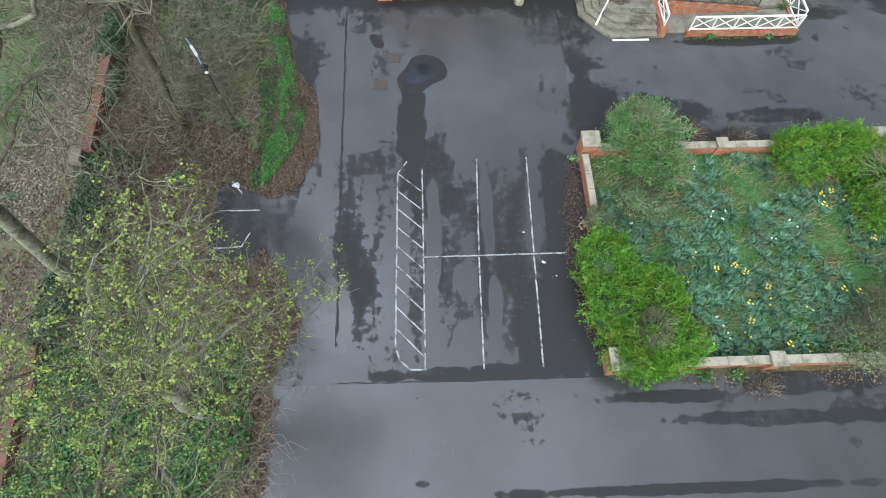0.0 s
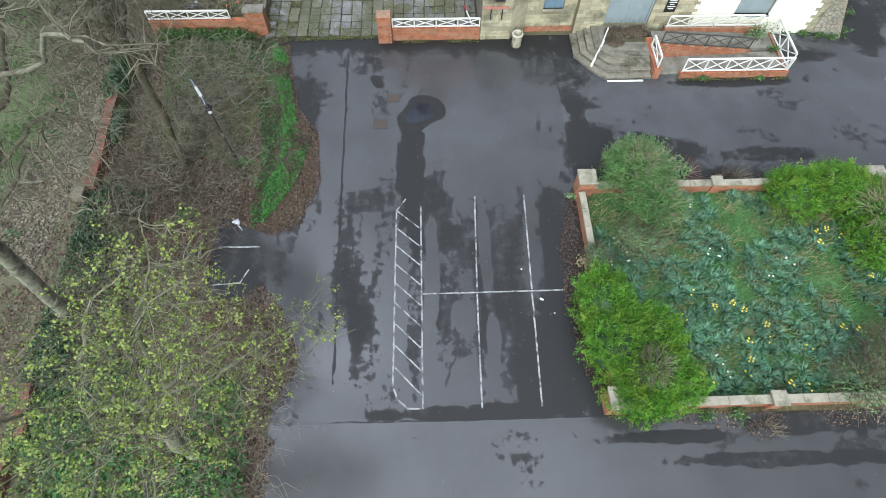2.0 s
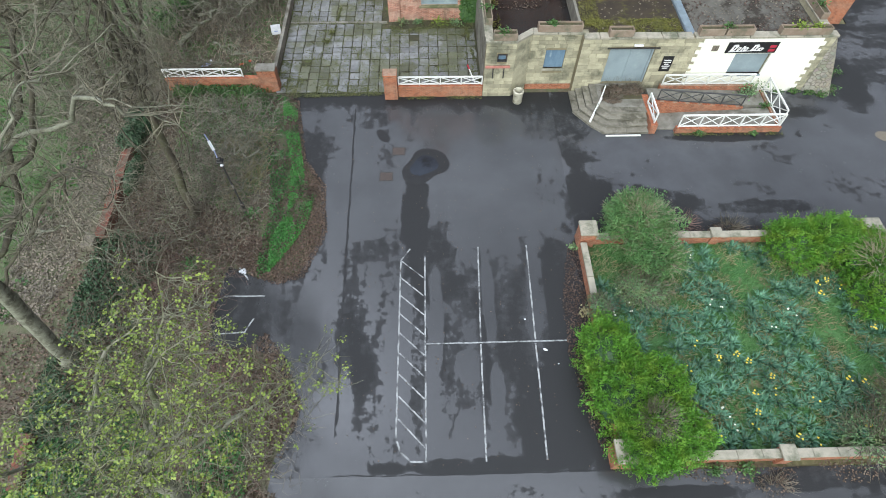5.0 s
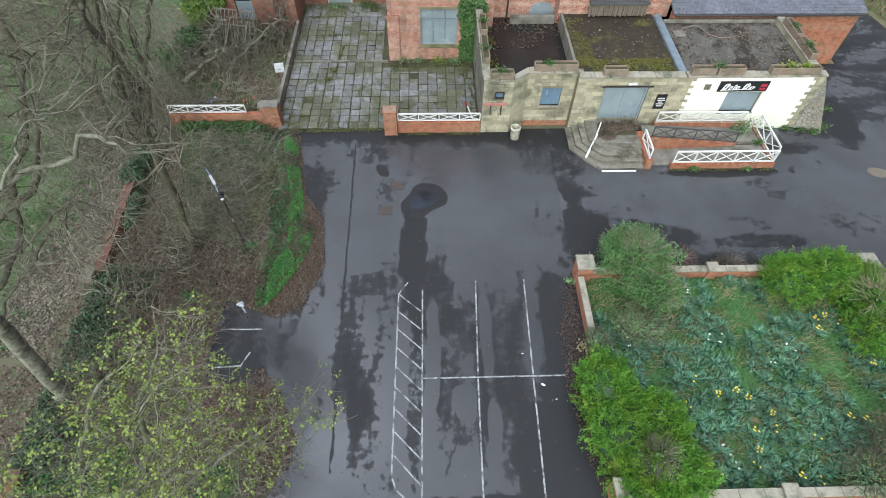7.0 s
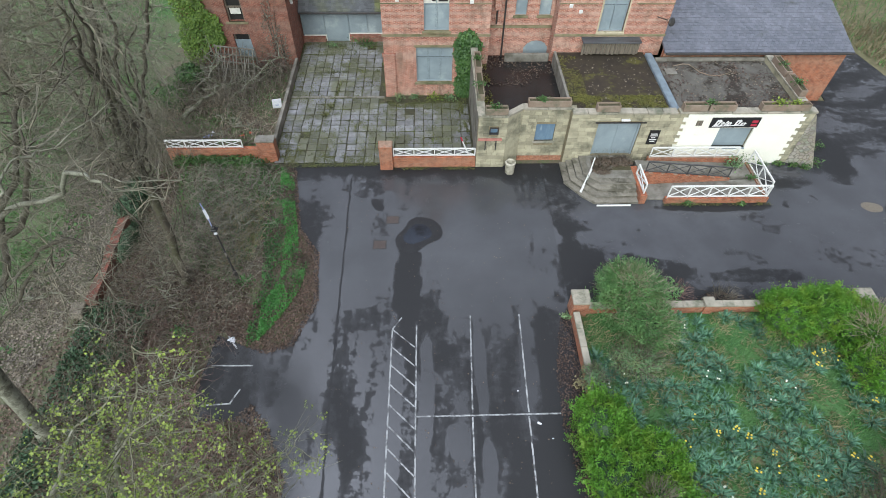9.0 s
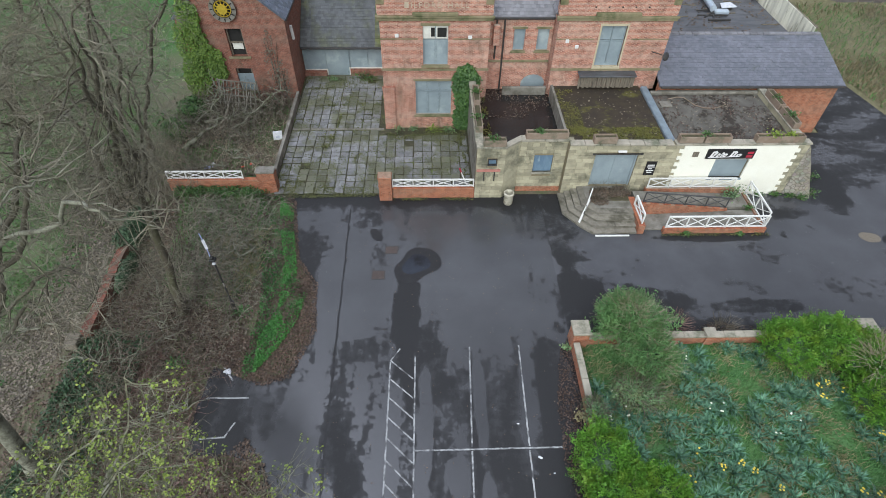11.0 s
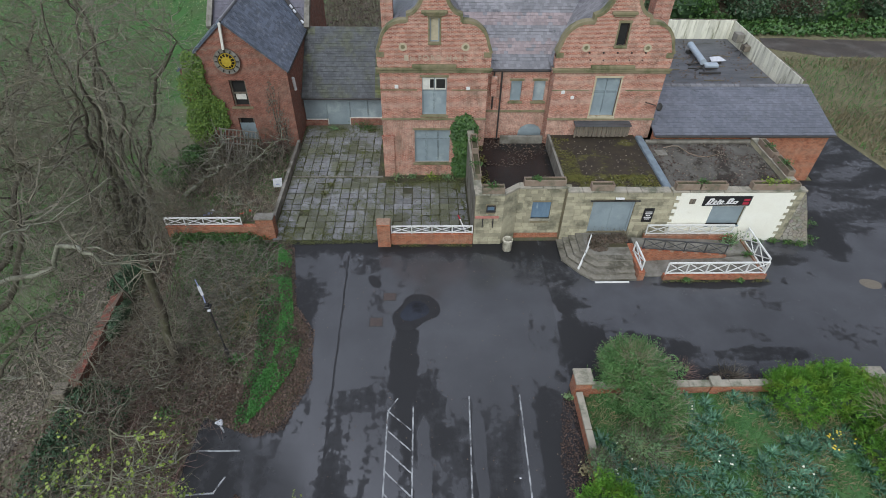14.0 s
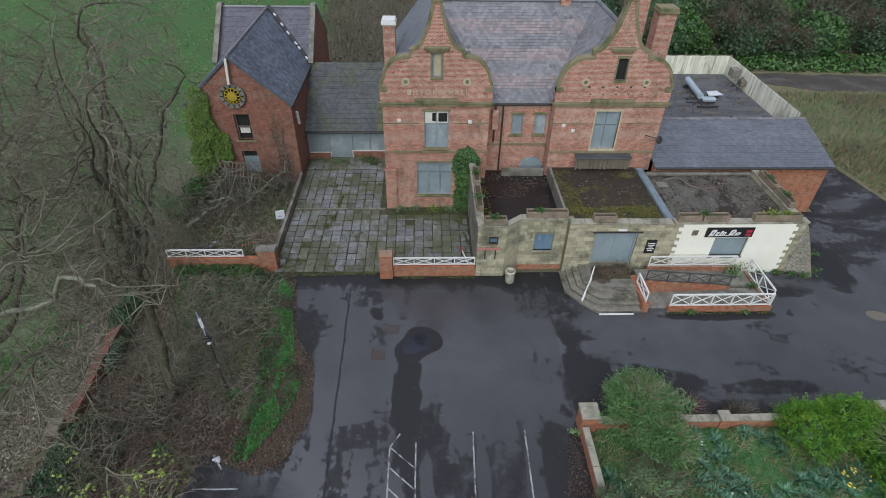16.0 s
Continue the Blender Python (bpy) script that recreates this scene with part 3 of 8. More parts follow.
def slope(owner, a, b, c, d, mat, seed, course=0.22, width=0.25, bands=(), band_mat=""):
    """One slated slope of a roof; bands: shares of its height laid in another slate."""
    base = part("roof", roof_slab(a, b, c, d), mat, owner)
    v, f = slates(a, b, c, d, course, width, seed)
    if bands:
        rng = random.Random(seed)
        keep, other = [], []
        for i in range(0, len(v), 6):
            h = (v[i][2] - a[2]) / (d[2] - a[2])
            (other if any(lo < h < hi for lo, hi in bands) and rng.random() < 0.85 else keep).append(i)
        for name_, pick, m_ in (("slating", keep, mat), ("banded_slating", other, band_mat)):
            vv = [v[i + k] for i in pick for k in range(6)]
            ff = [tuple(j * 6 + q for q in t_) for j in range(len(pick)) for t_ in ((0, 1, 2, 3), (4, 5, 1, 0), (4, 0, 3), (5, 2, 1))]
            tagged(raw(name_, vv, ff, m_, base), "overlapping weathered roof slates", kind="stuff")
        return base
    tagged(raw("slating", v, f, mat, base), "overlapping weathered roof slates", kind="stuff")
    return base


# ---- ground ----
def ground_material():
    m, nt, bsdf = begin("ground")
    v = place(nt)
    g = nt.nodes.new("ShaderNodeNewGeometry")
    s = nt.nodes.new("ShaderNodeSeparateXYZ")
    nt.links.new(g.outputs["Position"], s.inputs[0])
    wob = noisy(nt, v, 0.25, 5.0)

    def edge(axis, at, width=4.0):
        a = nt.nodes.new("ShaderNodeMath")
        a.operation = "MULTIPLY_ADD"
        nt.links.new(wob, a.inputs[0])
        a.inputs[1].default_value = 7.0
        nt.links.new(s.outputs[axis], a.inputs[2])
        return ramp(nt, a.outputs[0], at + 3.5 - width / 2, at + 3.5 + width / 2)

    earth = blend(nt, ramp(nt, noisy(nt, v, 0.8, 6.0), 0.35, 0.65), (0.12, 0.098, 0.07), (0.085, 0.108, 0.05))
    earth = blend(nt, ramp(nt, noisy(nt, v, 5.0, 4.0), 0.45, 0.7, 0.0, 0.7), earth, (0.15, 0.12, 0.09))
    meadow = blend(nt, ramp(nt, noisy(nt, place(nt, (1.0, 0.35, 1)), 0.5, 6.0), 0.35, 0.65), (0.034, 0.118, 0.02), (0.055, 0.1, 0.028))
    meadow = blend(nt, ramp(nt, noisy(nt, v, 1.6, 5.0), 0.62, 0.7), meadow, (0.09, 0.17, 0.05))
    rough = blend(nt, ramp(nt, noisy(nt, v, 0.4, 6.0), 0.35, 0.65), (0.13, 0.118, 0.064), (0.095, 0.095, 0.042))
    rough = blend(nt, ramp(nt, noisy(nt, v, 3.0, 5.0), 0.45, 0.7, 0.0, 0.8), rough, (0.2, 0.18, 0.1))
    left = nt.nodes.new("ShaderNodeMath")
    left.operation = "MULTIPLY"
    far = edge("Y", 44.0, 8.0)
    west = edge("X", -12.0, 6.0)
    inv = nt.nodes.new("ShaderNodeMath")
    inv.operation = "SUBTRACT"
    inv.inputs[0].default_value = 1.0
    nt.links.new(west, inv.inputs[1])
    nt.links.new(far, left.inputs[0])
    nt.links.new(inv.outputs[0], left.inputs[1])
    sward = blend(nt, ramp(nt, noisy(nt, v, 0.9, 6.0), 0.35, 0.65), (0.06, 0.125, 0.036), (0.1, 0.13, 0.06))
    sward = blend(nt, ramp(nt, noisy(nt, v, 7.0, 4.0), 0.5, 0.7, 0.0, 0.7), sward, (0.17, 0.165, 0.11))
    earth = blend(nt, edge("X", -19.6, 2.5), sward, earth)
    c = blend(nt, edge("X", 10.0, 6.0), earth, rough)
    c = blend(nt, left.outputs[0], c, meadow)
    relief = noisy(nt, v, 9.0, 6.0, 0.7)
    finish(nt, bsdf, c, 0.95, relief, 0.6, 0.06)
    return m


M["ground"] = ground_material()
n = 90
xs = np.sign(np.linspace(-1, 1, n)) * np.abs(np.linspace(-1, 1, n)) ** 2.6 * 1500
gv = [(x, y + 20, -0.05 + 0.0) for y in xs for x in xs]
gf = [(j * n + i, j * n + i + 1, (j + 1) * n + i + 1, (j + 1) * n + i) for j in range(n - 1) for i in range(n - 1)]
tagged(raw("ground", gv, gf, "ground"), "leaf-strewn earth and rough spring grass running to the horizon", "ground", kind="structure")


def ragged(points, seed, step=0.35, wob=0.16):
    """A line of points cut into short uneven steps."""
    out = []
    for (x0, y0), (x1, y1) in zip(points[:-1], points[1:]):
        k = max(1, int(math.hypot(x1 - x0, y1 - y0) / step))
        for i in range(k):
            x, y = x0 + (x1 - x0) * i / k, y0 + (y1 - y0) * i / k
            out.append((x + wob * (noise.noise((x * 1.3, y * 1.3, seed)) + 0.6 * noise.noise((x * 4, y * 4, seed))),
                        y + wob * (noise.noise((x * 1.3, y * 1.3, seed + 9)) + 0.6 * noise.noise((x * 4, y * 4, seed + 5)))))
    out.append(points[-1])
    return out


def sheet(name, outline, top, mat, parent=None, label="", bottom=-0.2):
    return part(name, prism(bmesh.new(), outline, [], flat, bottom, top), mat, parent, label)


WEST = ragged([(-8.2, 25.2), (-7.9, 24.2), (-6.95, 19.8), (-5.85, 18.0), (-5.45, 15.0), (-6.3, 12.7), (-7.3, 12.3), (-8.6, 12.7), (-9.6, 13.2), (-9.9, 11.0), (-9.7, 8.9),
               (-8.1, 9.1), (-6.95, 8.7), (-5.8, 6.6), (-6.3, 4.4), (-6.5, 2.7), (-6.7, 1.1), (-6.5, -0.5), (-6.6, -4.0), (-7.0, -16.0)], 2)
EAST = [(34.0, 31.6), (33.0, 37.2), (31.6, 46.0), (34.0, 54.0)]
road = thing("car_park", 0, 12, 0, "worn wet asphalt car park with faded white bay markings", "car park", kind="structure")
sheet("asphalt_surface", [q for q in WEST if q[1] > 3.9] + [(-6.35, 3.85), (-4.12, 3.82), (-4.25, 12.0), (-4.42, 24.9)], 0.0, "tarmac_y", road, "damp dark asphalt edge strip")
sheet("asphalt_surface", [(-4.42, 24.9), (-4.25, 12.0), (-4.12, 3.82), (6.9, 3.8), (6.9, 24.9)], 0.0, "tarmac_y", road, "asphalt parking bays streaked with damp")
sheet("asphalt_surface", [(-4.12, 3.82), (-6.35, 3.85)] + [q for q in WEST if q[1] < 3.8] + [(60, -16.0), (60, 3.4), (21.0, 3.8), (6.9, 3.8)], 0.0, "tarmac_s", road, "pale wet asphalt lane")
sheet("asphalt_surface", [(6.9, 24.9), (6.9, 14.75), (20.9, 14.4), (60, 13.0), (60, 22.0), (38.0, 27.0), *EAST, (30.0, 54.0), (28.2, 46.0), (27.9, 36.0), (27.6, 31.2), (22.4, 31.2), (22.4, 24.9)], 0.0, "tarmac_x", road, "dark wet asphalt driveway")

# tar seams between the asphalt fields
for pts, w in (([(-4.45, 23.6), (-4.35, 19.0), (-4.25, 12.0), (-4.1, 5.3)], 0.15), ([(-4.1, 3.86), (0.0, 3.8), (6.7, 3.82)], 0.06), ([(6.9, 24.4), (6.95, 20.0)], 0.05)):
    line = ragged(pts, 5, 0.25, 0.05)
    up = [(x, y) for x, y in line]
    off = [(x + w * (0.6 + 0.9 * noise.noise((x * 5, y * 5, 3))), y + w * (0.6 + 0.9 * noise.noise((x * 5, y * 5, 8)))) for x, y in line][::-1]
    bmq = bmesh.new()
    row = [(bmq.verts.new((*p, 0.004)), bmq.verts.new((*q, 0.004))) for p, q in zip(up, off[::-1])]
    for (a1, b1), (a2, b2) in zip(row[:-1], row[1:]):
        bmq.faces.new((a1, b1, b2, a2))
    bmesh.ops.recalc_face_normals(bmq, faces=bmq.faces)
    part("tar_seam", bmq, "tar", road, "black broken tar seam")


def painted(a, b, w=0.068, z=0.005):
    a, b = Vector((*a, 0)), Vector((*b, 0))
    d = (b - a).normalized()
    s = Vector((-d.y, d.x, 0)) * w / 2
    bm = bmesh.new()
    k = max(2, int((b - a).length / 0.12))
    rows = []
    for i in range(k + 1):
        p = a + (b - a) * i / k
        j = 0.25 * w * noise.noise(p * 6)
        rows.append((bm.verts.new(p + s + d.cross(Vector((0, 0, 1))) * j + Vector((0, 0, z))), bm.verts.new(p - s + d.cross(Vector((0, 0, 1))) * j * 0.6 + Vector((0, 0, z)))))
    for (a1, b1), (a2, b2) in zip(rows[:-1], rows[1:]):
        bm.faces.new((a1, b1, b2, a2))
    bmesh.ops.recalc_face_normals(bm, faces=bm.faces)
    return bm


LINES = [((-0.52, 9.12), (5.6, 9.15)), ((1.78, 4.25), (1.87, 9.06)), ((1.88, 9.22), (2.05, 14.05)), ((4.12, 4.27), (4.24, 9.06)), ((4.25, 9.22), (4.38, 14.1)),
         ((-0.52, 4.3), (-0.5, 13.6)), ((-1.69, 5.2), (-1.63, 13.3)), ((-1.63, 13.35), (-1.2, 14.0)), ((-1.15, 4.33), (-0.58, 4.3)), ((-1.66, 5.1), (-1.5, 4.68)), ((-1.5, 4.68), (-1.15, 4.36)),
         ((-9.55, 11.62), (-7.72, 11.6)), ((-9.55, 9.78), (-8.3, 9.84)), ((-8.35, 9.84), (-8.05, 10.5)), ((-9.15, 13.1), (-8.75, 12.95)), ((-9.05, 13.0), (-8.6, 12.45))]
for p, q in LINES:
    part("parking_line", painted(p, q), "road_paint", road, "faded white painted line")
for k in range(9):
    y = 5.95 + k * 0.925
    part("hatch_stripe", painted((-1.62, y), (-0.56, y - 1.12 + 0.02 * k), 0.06), "road_paint", road, "faded white hatch stripe")

# the soaked hollow, with the wet trail that runs from it
def blob(name, cx, cy, pts, z, mat, label, parent=None):
    for _ in range(2):
        pts = [(a[0] * (1 - f) + b[0] * f, a[1] * (1 - f) + b[1] * f) for a, b in zip(pts, pts[1:] + pts[:1]) for f in (0.25, 0.75)]
    out = ragged(pts + [pts[0]], 7, 0.12, 0.05)[:-1]
    bm = bmesh.new()
    bm.faces.new([bm.verts.new((x, y, z)) for x, y in out])
    bmesh.ops.triangulate(bm, faces=bm.faces)
    bmesh.ops.recalc_face_normals(bm, faces=bm.faces)
    return part(name, bm, mat, parent, label)


puddle = thing("puddle", -0.5, 19.0, 0.0, "shallow dark puddle with a black wet rim on the asphalt", "puddle")
blob("water", 0, 0, [(-1.78, 19.0), (-1.5, 18.1), (-0.6, 17.9), (-0.1, 18.5), (0.7, 18.8), (0.95, 19.5), (0.5, 20.3), (-0.4, 20.6), (-1.0, 20.3), (-1.15, 19.7)], 0.009, "tar", "wet black rim", puddle)
blob("pool", 0, 0, [(-1.35, 18.9), (-0.9, 18.5), (-0.3, 18.75), (0.25, 19.0), (0.3, 19.5), (-0.1, 19.95), (-0.7, 20.0), (-1.0, 19.5)], 0.012, "puddle", "standing water", puddle)
for mx, my, w, d in ((-2.48, 18.55, 0.72, 0.62), (-1.86, 20.33, 0.72, 0.6)):
    cover = thing("manhole_cover", mx, my, 0.0, "rusty square manhole cover set in the asphalt", "manhole cover", "manhole covers")
    part("frame", boxes((mx - w / 2, mx + w / 2, my - d / 2, my + d / 2, -0.03, 0.006)), "iron", cover)
    part("plate", boxes((mx - w / 2 + 0.05, mx + w / 2 - 0.05, my - d / 2 + 0.05, my + d / 2 - 0.05, -0.02, 0.012), bevel=0.003), "rust", cover)
blob("tar_patch", 0, 0, [(-3.15, 21.9), (-2.8, 22.05), (-2.5, 21.6), (-2.25, 21.2), (-2.6, 20.95), (-3.0, 21.3)], 0.006, "tar", "black tar repair patch", road)


# ---- the brick hall ----
def boarded(owner, name, x0, x1, z0, z1, y, cols=2, transom=None, mat="board", label="window boarded with grey-blue sheets", frame_mat="dressing", bars="board", jambs=True):
    """A window in a wall that faces south: boarded panes, mullions, frame and sill."""
    # The near-black sheet behind the panes paints the room's shade.
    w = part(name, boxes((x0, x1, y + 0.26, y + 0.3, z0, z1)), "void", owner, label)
    rows = [(z0, transom - 0.03), (transom + 0.03, z1)] if transom else [(z0, z1)]
    step = (x1 - x0) / cols
    for c in range(cols):
        for lo, hi in rows:
            part("pane", boxes((x0 + c * step + 0.04, x0 + (c + 1) * step - 0.04, y + 0.2, y + 0.23, lo + 0.03, hi - 0.03), bevel=0.006), mat, w)
    bm = boxes((x0, x0 + 0.06, y + 0.14, y + 0.25, z0, z1), (x1 - 0.06, x1, y + 0.14, y + 0.25, z0, z1), (x0 + 0.06, x1 - 0.06, y + 0.14, y + 0.25, z1 - 0.06, z1), (x0 + 0.06, x1 - 0.06, y + 0.14, y + 0.25, z0, z0 + 0.06))
    for c in range(1, cols):
        box(bm, x0 + c * step - 0.03, x0 + c * step + 0.03, y + 0.15, y + 0.245, z0 + 0.06, z1 - 0.06)
    if transom:
        box(bm, x0 + 0.06, x1 - 0.06, y + 0.16, y + 0.24, transom - 0.03, transom + 0.03)
    part("window_frame", bm, bars, w)
    part("window_sill", boxes((x0 - 0.12, x1 + 0.12, y - 0.1, y + 0.12, z0 - 0.14, z0 + 0.002), bevel=0.015), frame_mat, w)
    part("lintel", boxes((x0 - 0.12, x1 + 0.12, y - 0.02, y + 0.1, z1, z1 + 0.16), bevel=0.01), frame_mat, w)
    if jambs:
        part("jamb", boxes((x0 - 0.1, x0, y - 0.015, y + 0.1, z0, z1)), frame_mat, w)
        part("jamb", boxes((x1, x1 + 0.1, y - 0.015, y + 0.1, z0, z1)), frame_mat, w)
    return w


def gable_line(cx, half, peak):
    """The right half of the shaped gable, from the string course up to the peak."""
    k = half / 3.4
    pts = [(half - 0.02, 7.7), (half + 0.1, 7.95), (half + 0.1, 8.75)]
    for i in range(1, 8):
        a = i / 7 * math.pi / 2
        pts.append((k * (1.85 + 1.5 * math.cos(a)), 8.8 + 1.8 * math.sin(a) ** 0.9))
    pts += [(k * 1.62, 10.62), (k * 1.6, 10.95)]
    for i in range(1, 9):
        s = i / 8
        pts.append((k * (1.58 - 1.3 * (s ** 0.75)), 10.95 + (peak - 0.35 - 10.95) * (0.25 * s + 0.75 * s * s)))
    pts += [(0.26, peak - 0.3), (0.26, peak)]
    return [(cx + x, z) for x, z in pts], [(cx - x, z) for x, z in pts]


def coping_run(pts, y0, y1, thick, cx):
    """A moulded ribbon that follows the gable's edge."""
    bm = bmesh.new()
    rows = []
    for k, (x, z) in enumerate(pts):
        (xa, za), (xb, zb) = pts[max(0, k - 1)], pts[min(len(pts) - 1, k + 1)]
        d = Vector((xb - xa, 0, zb - za)).normalized()
        n = Vector((d.z, 0, -d.x))
        if n.x * (x - cx) < 0:
            n = -n
        p = Vector((x, 0, z))
        rows.append([bm.verts.new(q) for q in (p - n * 0.12 + Vector((0, y0, 0)), p + n * thick + Vector((0, y0, 0)), p + n * thick + Vector((0, y1, 0)), p - n * 0.12 + Vector((0, y1, 0)))])
    for a, b in zip(rows[:-1], rows[1:]):
        for q in range(4):
            bm.faces.new((a[q], a[(q + 1) % 4], b[(q + 1) % 4], b[q]))
    bm.faces.new(rows[0])
    bm.faces.new(rows[-1][::-1])
    bmesh.ops.recalc_face_normals(bm, faces=bm.faces)
    return bm


def disc(cx, cz, y0, y1, r, n=20, inner=None):
    ring = [(cx + r * math.cos(k * math.tau / n), cz + r * math.sin(k * math.tau / n)) for k in range(n)]
    hole = [[(cx + inner * math.cos(k * math.tau / n), cz + inner * math.sin(k * math.tau / n)) for k in range(n)]] if inner else []
    return prism(bmesh.new(), ring, hole, along_x, y0, y1)


hall = thing("hall", 6.2, 38, 0, "derelict red-brick hall with two shaped gables and slate roofs", "building")
WINGS = ((0.7, 3.36, 13.6, -2.66, 4.06), (11.65, 3.5, 13.75, 8.15, 15.15))
for wing, (cx, half, peak, x0, x1) in enumerate(WINGS):
    rt, lf = gable_line(cx, half, peak)
    base = -0.2 if wing == 0 else 3.0
    outline = [(x0, base), (x1, base)] + rt + lf[::-1]
    holes = [rect(-0.05, 1.5, 4.66, 7.2), rect(-0.58, 1.78, 1.05, 3.55), rect(0.43, 1.0, 9.37, 10.78)] if wing == 0 else [rect(10.85, 12.4, 4.6, 7.2), rect(11.55, 12.12, 9.22, 10.54)]
    wall = part("front_wall", prism(bmesh.new(), outline, holes, along_x, 32.0, 32.42), "brick", hall, "red brick gable wall with stone dressings")
    for edge in (lf, rt):
        part("gable_coping", coping_run(edge[2:], 31.95, 32.48, 0.06, cx), "dressing", wall, "mossy stone gable coping")
    part("finial", boxes((cx - 0.3, cx + 0.3, 31.9, 32.52, peak, peak + 0.16), (cx - 0.18, cx + 0.18, 31.98, 32.44, peak + 0.16, peak + 0.42), bevel=0.03), "dressing", wall, "stone gable finial")
    part("kneeler", boxes((x0 - 0.1, x0 + 0.38, 31.975, 32.4, 8.45, 8.8), bevel=0.03), "dressing", wall)
    part("kneeler", boxes((x1 - 0.38, x1 + 0.1, 31.975, 32.4, 8.45, 8.8), bevel=0.03), "dressing", wall)
    part("kneeler", boxes((cx - 2.0, cx - 1.6, 31.965, 32.3, 10.45, 10.68), bevel=0.03), "dressing", wall)
    part("kneeler", boxes((cx + 1.6, cx + 2.0, 31.965, 32.3, 10.45, 10.68), bevel=0.03), "dressing", wall)
    part("string_course", boxes((x0 - 0.14, x1 + 0.14, 31.86, 31.998, 7.55, 7.72), (x0 - 0.2, x1 + 0.2, 31.8, 31.998, 7.72, 7.84), bevel=0.02), "dressing", wall, "mossy projecting stone string course")
    part("string_course", boxes((x0 - 0.05, x1 + 0.05, 31.92, 31.998, 4.32, 4.46), bevel=0.015), "dressing", wall)
    for xa, xb in ((x0, -0.35 if wing == 0 else 10.5), (1.8 if wing == 0 else 12.8, x1)):
        part("string_course", boxes((xa, xb, 31.98, 31.998, 6.35, 6.42)), "dressing", wall)
    for s in (-1.86, 1.86):
        part("roundel", disc(cx + s, 9.1, 31.94, 32.05, 0.24, inner=0.13), "cream_frame", wall, "round stone boss")
        part("roundel_core", disc(cx + s, 9.1, 31.975, 32.05, 0.13), "dressing", wall)
    part("hood", boxes((cx - 0.75, cx + 0.75, 31.78, 31.998, 11.05, 11.22), (cx - 0.62, cx + 0.62, 31.84, 31.998, 10.92, 11.05), bevel=0.03), "dressing", wall, "mossy stone hood over the attic window")
    part("hood", boxes((cx - 1.35, cx + 1.35, 31.76, 31.998, 7.845, 8.06), bevel=0.03), "dressing", wall, "mossy stone hood")
    part("tie_plate", boxes((cx - 2.45, cx - 2.22, 31.93, 31.998, 6.5, 6.72) if wing == 0 else (8.75, 8.97, 31.93, 31.998, 6.15, 6.37), bevel=0.02), "sign_white", wall, "small white wall box")
    part("tie_plate", boxes((2.72, 2.95, 31.93, 31.998, 6.4, 6.62) if wing == 0 else (9.4, 9.62, 31.93, 31.998, 5.8, 6.02), bevel=0.02), "sign_white", wall, "small white wall box")
up = boarded(hall, "window", -0.05, 1.5, 4.66, 7.2, 32.0, 2, 6.3, label="upper sash window boarded below open white top lights", jambs=False)
part("open_light", boxes((-0.02, 0.7, 32.1, 32.16, 6.36, 7.14), (0.76, 1.47, 32.1, 32.16, 6.36, 7.14), bevel=0.01), "frame", up, "white top-light sash")
# Near-black sheets before the sash paint the shade of its open gaps.
part("opening_shade", boxes((0.45, 0.68, 32.07, 32.098, 6.5, 7.05), (0.84, 1.4, 32.07, 32.098, 6.48, 7.05)), "void", up)
boarded(hall, "window", -0.58, 1.78, 1.05, 3.55, 32.0, 3, 2.75, label="wide ground-floor window boarded in grey-blue", jambs=False)
att = boarded(hall, "window", 0.43, 1.0, 9.37, 10.78, 32.0, 1, None, "cream_frame", "narrow attic window boarded with plywood")
boarded(hall, "window", 10.85, 12.4, 4.6, 7.2, 32.0, 2, 6.2, label="tall upper window boarded in grey-blue", frame_mat="cream_frame")
boarded(hall, "window", 11.55, 12.12, 9.22, 10.54, 32.0, 1, None, "void", "narrow attic window, broken open", bars="void")
# Putlog holes: small near-black blocks on the brick paint the shade inside them.
for k in range(5):
    part("putlog_shade", boxes((10.0 + k * 0.86, 10.1 + k * 0.86, 31.97, 31.998, 8.75, 8.85)), "void", hall)
    part("putlog_shade", boxes((10.15 + k * 0.8, 10.24 + k * 0.8, 31.97, 31.998, 8.3, 8.38)), "void", hall)
# carved name; its first letter is worn away
carved = bpy.data.curves.new("carved_name", "FONT")
carved.body, carved.size, carved.extrude, carved.space_character = "ILFORD HALL", 0.46, 0.012, 1.3
carved.materials.append(M["carving"])
name_ob = new("carved_name", carved)
name_ob.parent = hall
name_ob.matrix_basis = pose(-0.75 - 6.2, 31.975 - 38, 8.28, 90, 0, 0)
part("worn_letter", boxes((-1.1, -0.85, 31.96, 31.998, 8.28, 8.6)), "carving", hall, "worn carved letter")

mid = part("front_wall", prism(bmesh.new(), rect(4.06, 8.15, 1.8, 7.3), [rect(5.7, 6.42, 5.1, 6.5), rect(7.2, 7.95, 5.1, 6.5), [(6.5, 2.2), (8.1, 2.2), (8.1, 2.9), (7.9, 3.2), (7.6, 3.38), (7.3, 3.42), (7.0, 3.38), (6.7, 3.2), (6.5, 2.9)]], along_x, 33.1, 33.5), "brick", hall, "recessed red brick wall between the gables")
boarded(hall, "window", 5.7, 6.42, 5.1, 6.5, 33.1, 1, None, label="small boarded window", jambs=False)
boarded(hall, "window", 7.2, 7.95, 5.1, 6.5, 33.1, 1, None, label="small boarded window", jambs=False)
arch = [(6.5, 2.2), (8.1, 2.2), (8.1, 2.9), (7.9, 3.2), (7.6, 3.38), (7.3, 3.42), (7.0, 3.38), (6.7, 3.2), (6.5, 2.9)]
